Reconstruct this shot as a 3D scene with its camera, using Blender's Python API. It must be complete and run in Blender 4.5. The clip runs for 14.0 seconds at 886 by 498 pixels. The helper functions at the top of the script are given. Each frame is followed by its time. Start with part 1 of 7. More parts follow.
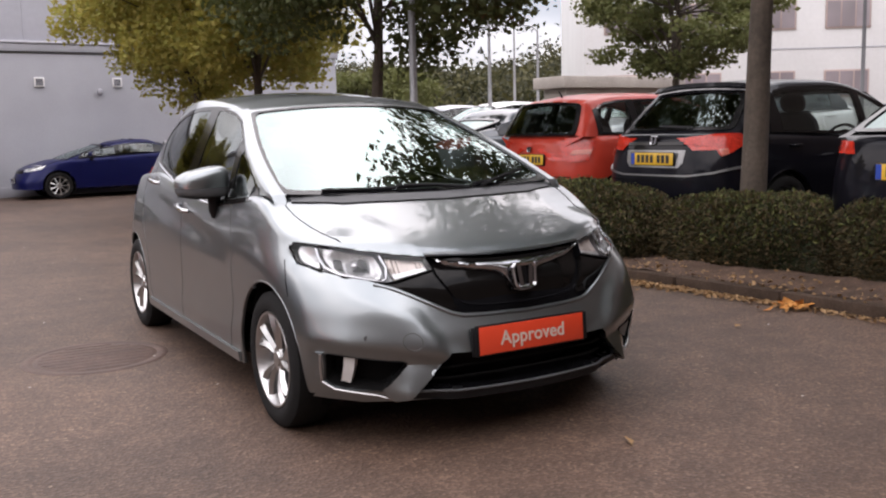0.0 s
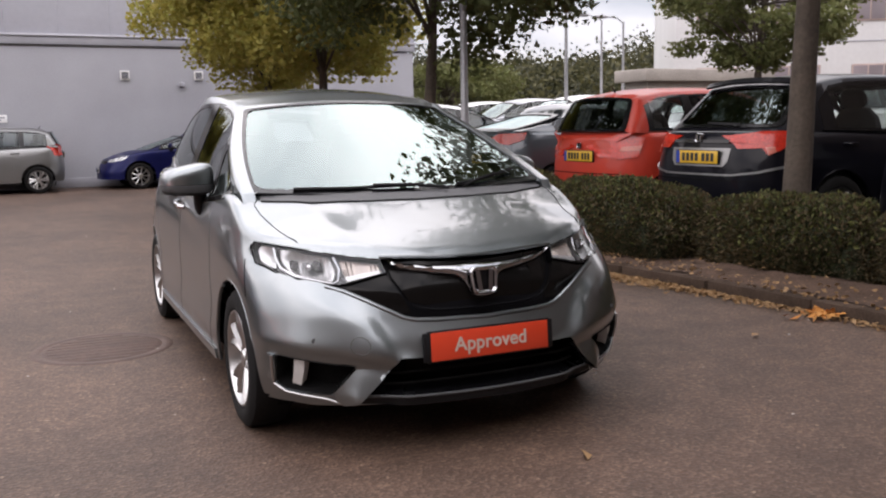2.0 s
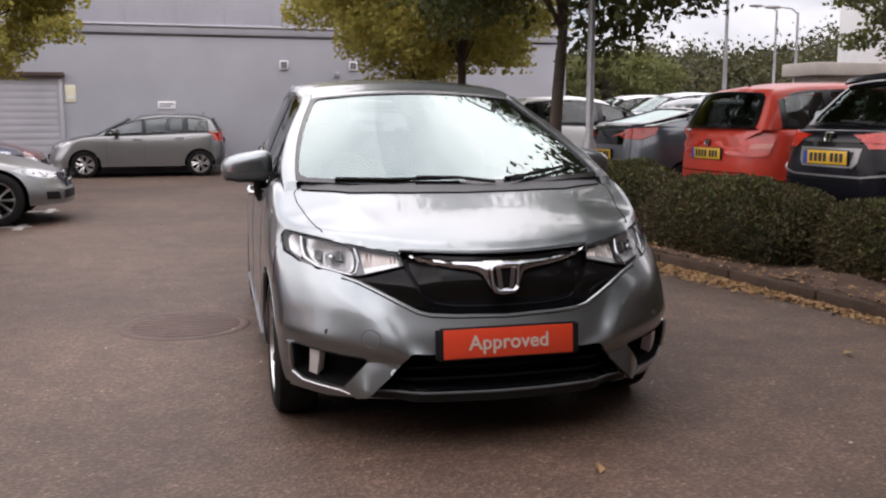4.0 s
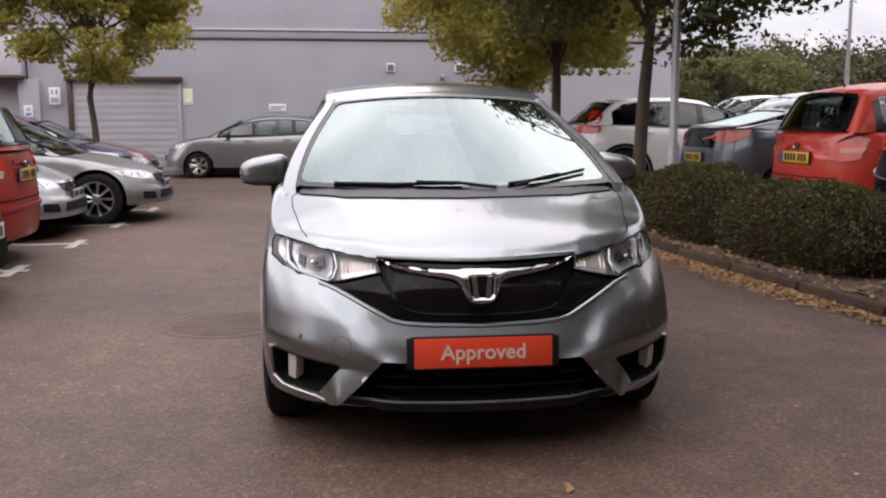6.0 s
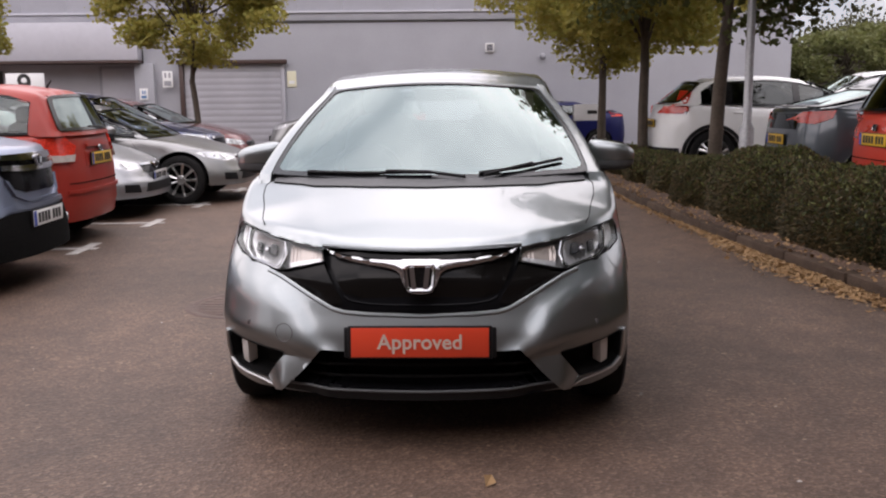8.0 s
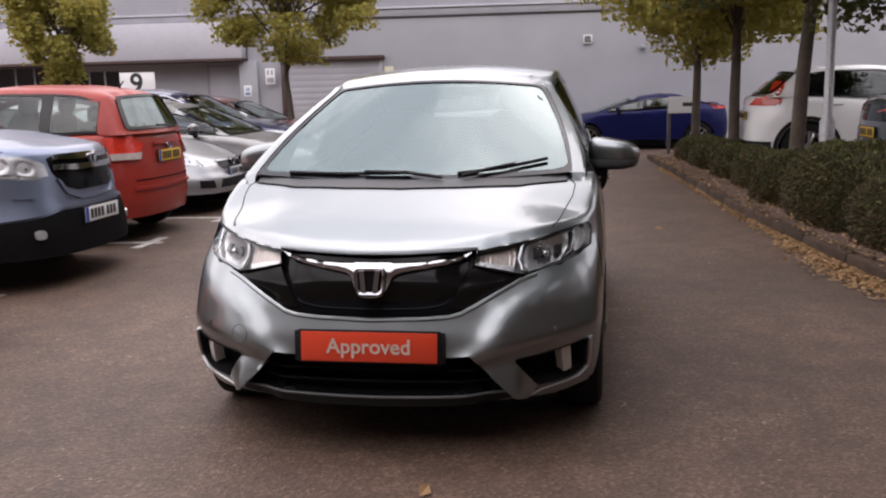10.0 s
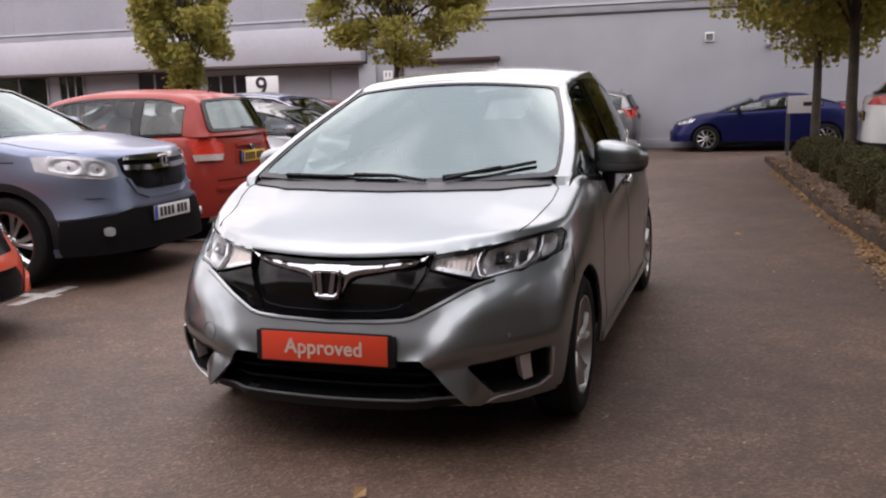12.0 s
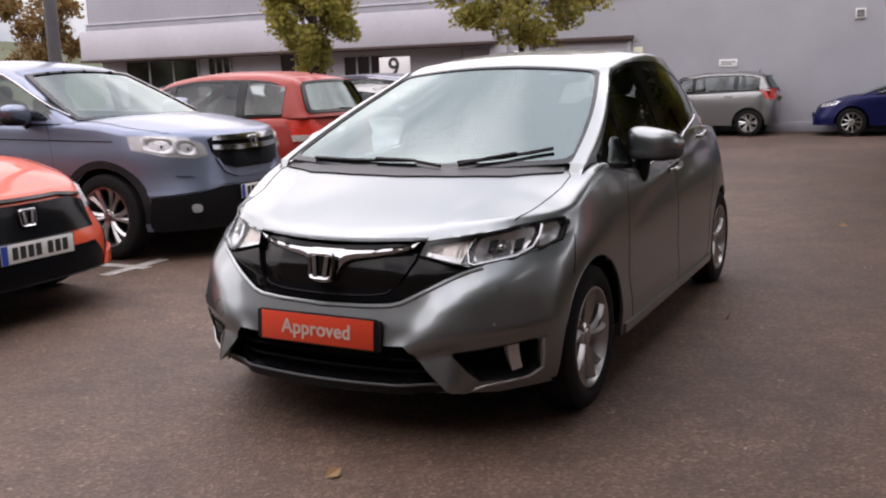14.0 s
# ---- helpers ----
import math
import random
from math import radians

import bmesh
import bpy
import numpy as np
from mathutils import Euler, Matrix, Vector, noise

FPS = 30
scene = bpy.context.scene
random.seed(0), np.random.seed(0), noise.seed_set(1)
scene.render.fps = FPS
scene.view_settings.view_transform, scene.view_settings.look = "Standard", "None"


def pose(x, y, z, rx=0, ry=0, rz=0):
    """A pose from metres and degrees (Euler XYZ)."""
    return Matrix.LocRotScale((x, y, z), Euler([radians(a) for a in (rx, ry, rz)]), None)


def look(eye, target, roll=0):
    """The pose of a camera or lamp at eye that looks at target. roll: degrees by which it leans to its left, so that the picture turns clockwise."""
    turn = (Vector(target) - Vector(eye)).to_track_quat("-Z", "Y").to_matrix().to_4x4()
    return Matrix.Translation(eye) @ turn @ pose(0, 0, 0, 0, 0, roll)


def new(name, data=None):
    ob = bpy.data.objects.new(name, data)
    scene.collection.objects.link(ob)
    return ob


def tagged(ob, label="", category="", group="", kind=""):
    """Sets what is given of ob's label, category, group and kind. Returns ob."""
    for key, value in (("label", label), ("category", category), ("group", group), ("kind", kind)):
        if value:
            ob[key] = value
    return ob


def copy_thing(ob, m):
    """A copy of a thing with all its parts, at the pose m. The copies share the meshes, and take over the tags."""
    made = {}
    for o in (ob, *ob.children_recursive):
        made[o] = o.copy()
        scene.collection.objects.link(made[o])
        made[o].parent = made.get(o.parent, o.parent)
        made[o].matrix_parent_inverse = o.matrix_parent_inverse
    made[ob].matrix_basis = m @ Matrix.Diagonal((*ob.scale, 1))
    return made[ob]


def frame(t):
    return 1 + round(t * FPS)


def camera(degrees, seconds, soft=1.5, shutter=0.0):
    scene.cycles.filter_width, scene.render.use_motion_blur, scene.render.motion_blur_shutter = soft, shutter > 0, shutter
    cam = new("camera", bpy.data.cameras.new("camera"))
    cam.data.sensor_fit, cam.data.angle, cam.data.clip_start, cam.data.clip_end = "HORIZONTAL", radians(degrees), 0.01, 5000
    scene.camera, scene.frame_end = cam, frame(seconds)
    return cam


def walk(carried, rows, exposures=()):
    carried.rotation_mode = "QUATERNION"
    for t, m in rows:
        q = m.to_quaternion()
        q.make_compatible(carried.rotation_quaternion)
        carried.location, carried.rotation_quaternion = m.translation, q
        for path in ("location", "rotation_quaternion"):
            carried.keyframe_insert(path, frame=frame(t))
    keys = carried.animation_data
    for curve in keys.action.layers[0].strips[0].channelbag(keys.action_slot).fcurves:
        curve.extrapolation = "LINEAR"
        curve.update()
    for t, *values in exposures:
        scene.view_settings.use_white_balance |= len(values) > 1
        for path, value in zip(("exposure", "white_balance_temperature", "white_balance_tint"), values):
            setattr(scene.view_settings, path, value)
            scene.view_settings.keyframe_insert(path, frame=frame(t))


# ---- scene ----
cam = camera(51.5, 14.0, soft=2.1)
PATH = [
    (0, (-2.068, -3.755, 1.257), (-1.103, -2.023, 0.998), -1.4),
    (0.5, (-1.987, -3.77, 1.258), (-1.056, -2.022, 0.976), -1.1),
    (1, (-1.855, -3.806, 1.26), (-0.972, -2.034, 0.979), -1.1),
    (1.5, (-1.677, -3.874, 1.275), (-0.846, -2.076, 0.994), -0.8),
    (2, (-1.539, -3.912, 1.275), (-0.759, -2.091, 1.004), -1.1),
    (2.5, (-1.439, -3.924, 1.261), (-0.712, -2.08, 0.994), -1.2),
    (3, (-1.284, -3.937, 1.255), (-0.657, -2.057, 0.984), -0.7),
    (5.5, (-0.564, -4.075, 1.295), (-0.34, -2.108, 1.008), -0.1),
    (6, (-0.412, -4.017, 1.28), (-0.245, -2.044, 0.999), -0.2),
    (6.5, (-0.247, -4.015, 1.305), (-0.122, -2.041, 1.008), -0.7),
    (7, (-0.113, -3.986, 1.31), (-0.053, -2.012, 0.997), -1.1),
    (7.5, (0.104, -4.039, 1.321), (0.097, -2.064, 1.001), -1.0),
    (8, (0.281, -4.04, 1.323), (0.175, -2.07, 0.998), -0.6),
    (10.5, (1.074, -3.87, 1.347), (0.648, -1.946, 1.009), -1.4),
    (11, (1.255, -3.856, 1.35), (0.754, -1.949, 1.014), -1.5),
    (11.5, (1.391, -3.777, 1.327), (0.804, -1.893, 1.002), -2.1),
    (12, (1.548, -3.705, 1.334), (0.887, -1.846, 1.007), -1.7),
    (12.5, (1.669, -3.65, 1.344), (0.921, -1.821, 1.034), -2.7),
    (13, (1.821, -3.589, 1.334), (1.034, -1.776, 1.024), -2.6),
    (13.5, (1.996, -3.531, 1.337), (1.119, -1.765, 1.002), -1.6),
    (14, (2.077, -3.453, 1.339), (1.122, -1.733, 0.979), -1.7),
]
walk(cam, [(t, look(eye, target, roll)) for t, eye, target, roll in PATH], exposures=[(0.0, -0.58, 6650, 21), (3.0, -0.72, 6650, 21), (7.0, -0.75, 6700, 23), (14.0, -0.76, 6700, 23)])

# ---- world and light ----
world = bpy.data.worlds.new("overcast_sky")
scene.world = world
world.use_nodes = True
wn, wl = world.node_tree.nodes, world.node_tree.links
wn.clear()
SUN_ELEVATION, SUN_ROTATION = radians(47), radians(272)
sky = wn.new("ShaderNodeTexSky")
sky.sky_type, sky.sun_disc, sky.sun_elevation, sky.sun_rotation = "NISHITA", False, SUN_ELEVATION, SUN_ROTATION
sky.air_density, sky.dust_density = 1.0, 3.0
w_coord, w_map = wn.new("ShaderNodeTexCoord"), wn.new("ShaderNodeMapping")
w_map.inputs["Scale"].default_value = (1.0, 1.0, 2.0)
w_map.inputs["Location"].default_value = (14.22, 18.73, 8.44)
clouds = wn.new("ShaderNodeTexNoise")
clouds.inputs["Scale"].default_value, clouds.inputs["Detail"].default_value, clouds.inputs["Roughness"].default_value = 2.1, 6, 0.50
cover = wn.new("ShaderNodeValToRGB")
cover.color_ramp.elements[0].position, cover.color_ramp.elements[0].color = 0.34, (18.0, 21.0, 23.5, 1)
cover.color_ramp.elements[1].position, cover.color_ramp.elements[1].color = 0.64, (62.0, 62.5, 62.0, 1)
blend = wn.new("ShaderNodeMixRGB")
blend.inputs["Fac"].default_value = 0.88
back, w_out = wn.new("ShaderNodeBackground"), wn.new("ShaderNodeOutputWorld")
back.inputs["Strength"].default_value = 0.1
wl.new(w_coord.outputs["Generated"], w_map.inputs["Vector"])
wl.new(w_map.outputs["Vector"], clouds.inputs["Vector"])
wl.new(clouds.outputs["Fac"], cover.inputs["Fac"])
wl.new(sky.outputs["Color"], blend.inputs["Color1"])
wl.new(cover.outputs["Color"], blend.inputs["Color2"])
rise, height = wn.new("ShaderNodeMapRange"), wn.new("ShaderNodeSeparateXYZ")
rise.inputs["From Min"].default_value, rise.inputs["From Max"].default_value = 0.0, 0.85
rise.inputs["To Min"].default_value, rise.inputs["To Max"].default_value = 0.42, 1.20
brighter = wn.new("ShaderNodeVectorMath")
brighter.operation = "SCALE"
wl.new(w_coord.outputs["Generated"], height.inputs[0])
wl.new(height.outputs["Z"], rise.inputs["Value"])
wl.new(blend.outputs["Color"], brighter.inputs[0])
wl.new(rise.outputs["Result"], brighter.inputs["Scale"])
wl.new(brighter.outputs["Vector"], back.inputs["Color"])
wl.new(back.outputs["Background"], w_out.inputs["Surface"])

sun_data = bpy.data.lights.new("sun", "SUN")
sun_data.energy, sun_data.angle, sun_data.color = 1.4, radians(120), (1.0, 0.95, 0.88)
sun = new("sun", sun_data)
sun.matrix_world = look((0, 0, 30), (0 - 30 * math.sin(SUN_ROTATION) / math.tan(SUN_ELEVATION), -30 * math.cos(SUN_ROTATION) / math.tan(SUN_ELEVATION), 0))


# ---- materials ----
def material(name, color, rough=0.6, metal=0.0, coat=0.0, grain=0.0, grain_scale=60.0, stain=0.0, stain_scale=1.5, bump=0.0,
             island=0.0, obj_random=0.0, flake=0.0, transmission=0.0, emission=0.0, spec=0.5, second=None, through_light=0.0):
    """A principled surface with fine grain and broad stains on its colour, and a fine relief."""
    m = bpy.data.materials.new(name)
    m.use_nodes = True
    n, l = m.node_tree.nodes, m.node_tree.links
    p = n["Principled BSDF"]
    p.inputs["Roughness"].default_value, p.inputs["Metallic"].default_value = rough, metal
    p.inputs["Coat Weight"].default_value, p.inputs["Coat Roughness"].default_value = coat, 0.04
    p.inputs["Transmission Weight"].default_value = transmission
    p.inputs["Specular IOR Level"].default_value = spec
    rgb = n.new("ShaderNodeRGB")
    rgb.outputs[0].default_value = (*color, 1)
    colour = rgb.outputs[0]
    geo, coord = n.new("ShaderNodeNewGeometry"), n.new("ShaderNodeTexCoord")

    def shade(source, amount, low=0.3, high=0.7):
        nonlocal colour
        ramp = n.new("ShaderNodeMapRange")
        ramp.inputs["From Min"].default_value, ramp.inputs["From Max"].default_value = low, high
        ramp.inputs["To Min"].default_value, ramp.inputs["To Max"].default_value = 1 - amount, 1 + amount
        l.new(source, ramp.inputs["Value"])
        mix = n.new("ShaderNodeVectorMath")
        mix.operation = "SCALE"
        l.new(colour, mix.inputs[0])
        l.new(ramp.outputs["Result"], mix.inputs["Scale"])
        colour = mix.outputs["Vector"]

    def noise_node(scale, detail=4):
        t = n.new("ShaderNodeTexNoise")
        t.inputs["Scale"].default_value, t.inputs["Detail"].default_value = scale, detail
        l.new(coord.outputs["Object"], t.inputs["Vector"])
        return t.outputs["Fac"]

    if second:
        mix2 = n.new("ShaderNodeMixRGB")
        mix2.inputs["Color2"].default_value = (*second, 1)
        l.new(geo.outputs["Random Per Island"], mix2.inputs["Fac"])
        l.new(colour, mix2.inputs["Color1"])
        colour = mix2.outputs["Color"]
    if grain:
        shade(noise_node(grain_scale), grain)
    if stain:
        shade(noise_node(stain_scale, 6), stain)
    if island:
        shade(geo.outputs["Random Per Island"], island, 0, 1)
    if obj_random:
        info = n.new("ShaderNodeObjectInfo")
        shade(info.outputs["Random"], obj_random, 0, 1)
    if flake:
        shade(noise_node(900, 1), flake)
    l.new(colour, p.inputs["Base Color"])
    if bump:
        b = n.new("ShaderNodeBump")
        b.inputs["Strength"].default_value, b.inputs["Distance"].default_value = bump, 0.01
        l.new(noise_node(grain_scale * 1.3, 3), b.inputs["Height"])
        l.new(b.outputs["Normal"], p.inputs["Normal"])
    if through_light:
        thin, both = n.new("ShaderNodeBsdfTranslucent"), n.new("ShaderNodeMixShader")
        both.inputs["Fac"].default_value = through_light
        l.new(colour, thin.inputs["Color"])
        l.new(p.outputs[0], both.inputs[1])
        l.new(thin.outputs[0], both.inputs[2])
        l.new(both.outputs[0], n["Material Output"].inputs["Surface"])
    if emission:
        p.inputs["Emission Color"].default_value, p.inputs["Emission Strength"].default_value = (*color, 1), emission
    return m


def glass(name, tint, ior=1.7, sheen=(0.95, 1.0, 0.99)):
    """A thin pane: clear with a tint, and a mirror by Fresnel."""
    m = bpy.data.materials.new(name)
    m.use_nodes = True
    n, l = m.node_tree.nodes, m.node_tree.links
    n.clear()
    out, mix, clear, gloss, fres = (n.new("ShaderNode" + k) for k in ("OutputMaterial", "MixShader", "BsdfTransparent", "BsdfGlossy", "LayerWeight"))
    power, scale = n.new("ShaderNodeMath"), n.new("ShaderNodeMapRange")
    clear.inputs["Color"].default_value = (*tint, 1)
    gloss.inputs["Roughness"].default_value = 0.0
    gloss.inputs["Color"].default_value = (*sheen, 1)
    fres.inputs["Blend"].default_value = 0.5
    power.operation = "POWER"
    power.inputs[1].default_value = 5.0
    scale.inputs["To Min"].default_value = ((ior - 1) / (ior + 1)) ** 2
    l.new(fres.outputs["Facing"], power.inputs[0])
    l.new(power.outputs[0], scale.inputs["Value"])
    l.new(scale.outputs["Result"], mix.inputs["Fac"])
    l.new(clear.outputs[0], mix.inputs[1])
    l.new(gloss.outputs[0], mix.inputs[2])
    l.new(mix.outputs[0], out.inputs["Surface"])
    return m


def paint(name, color, metal=0.0, rough=0.35, coat=1.0, spec=0.5):
    return material(name, color, rough, metal, coat, spec=spec, stain=0.04, stain_scale=2.5, flake=0.10 if metal else 0.0)


def asphalt_material():
    m = bpy.data.materials.new("worn_asphalt")
    m.use_nodes = True
    n, l = m.node_tree.nodes, m.node_tree.links
    p = n["Principled BSDF"]
    p.inputs["Roughness"].default_value = 0.66
    p.inputs["Specular IOR Level"].default_value = 0.48
    coord = n.new("ShaderNodeTexCoord")

    def tex(kind, scale, detail=5):
        t = n.new("ShaderNodeTex" + kind)
        t.inputs["Scale"].default_value = scale
        if kind == "Noise":
            t.inputs["Detail"].default_value = detail
        l.new(coord.outputs["Object"], t.inputs["Vector"])
        return t

    def ramp(source, stops):
        r = n.new("ShaderNodeValToRGB")
        while len(r.color_ramp.elements) < len(stops):
            r.color_ramp.elements.new(0.5)
        for e, (at, c) in zip(r.color_ramp.elements, stops):
            e.position, e.color = at, (*c, 1)
        l.new(source, r.inputs["Fac"])
        return r.outputs["Color"]

    def mixed(kind, fac, a, b):
        x = n.new("ShaderNodeMixRGB")
        x.blend_type = kind
        x.inputs["Fac"].default_value = fac
        l.new(a, x.inputs["Color1"])
        l.new(b, x.inputs["Color2"])
        return x.outputs["Color"]

    stones = tex("Voronoi", 75)
    base = ramp(stones.outputs["Color"], [(0.0, (0.042, 0.0240, 0.0160)), (0.6, (0.082, 0.0495, 0.0345)), (0.93, (0.134, 0.087, 0.062)), (1.0, (0.27, 0.200, 0.155))])
    fine = ramp(tex("Noise", 160, 3).outputs["Fac"], [(0.3, (0.65, 0.65, 0.65)), (0.7, (1.35, 1.33, 1.3))])
    broad = ramp(tex("Noise", 0.55, 6).outputs["Fac"], [(0.36, (0.76, 0.75, 0.74)), (0.64, (1.20, 1.19, 1.18))])
    patchy = ramp(tex("Noise", 4.5, 7).outputs["Fac"], [(0.36, (0.84, 0.835, 0.83)), (0.64, (1.15, 1.15, 1.145))])
    c = mixed("MULTIPLY", 1, mixed("MULTIPLY", 1, mixed("MULTIPLY", 1, base, fine), broad), patchy)
    l.new(c, p.inputs["Base Color"])
    b = n.new("ShaderNodeBump")
    b.inputs["Strength"].default_value, b.inputs["Distance"].default_value = 0.5, 0.006
    l.new(stones.outputs["Distance"], b.inputs["Height"])
    l.new(b.outputs["Normal"], p.inputs["Normal"])
    return m


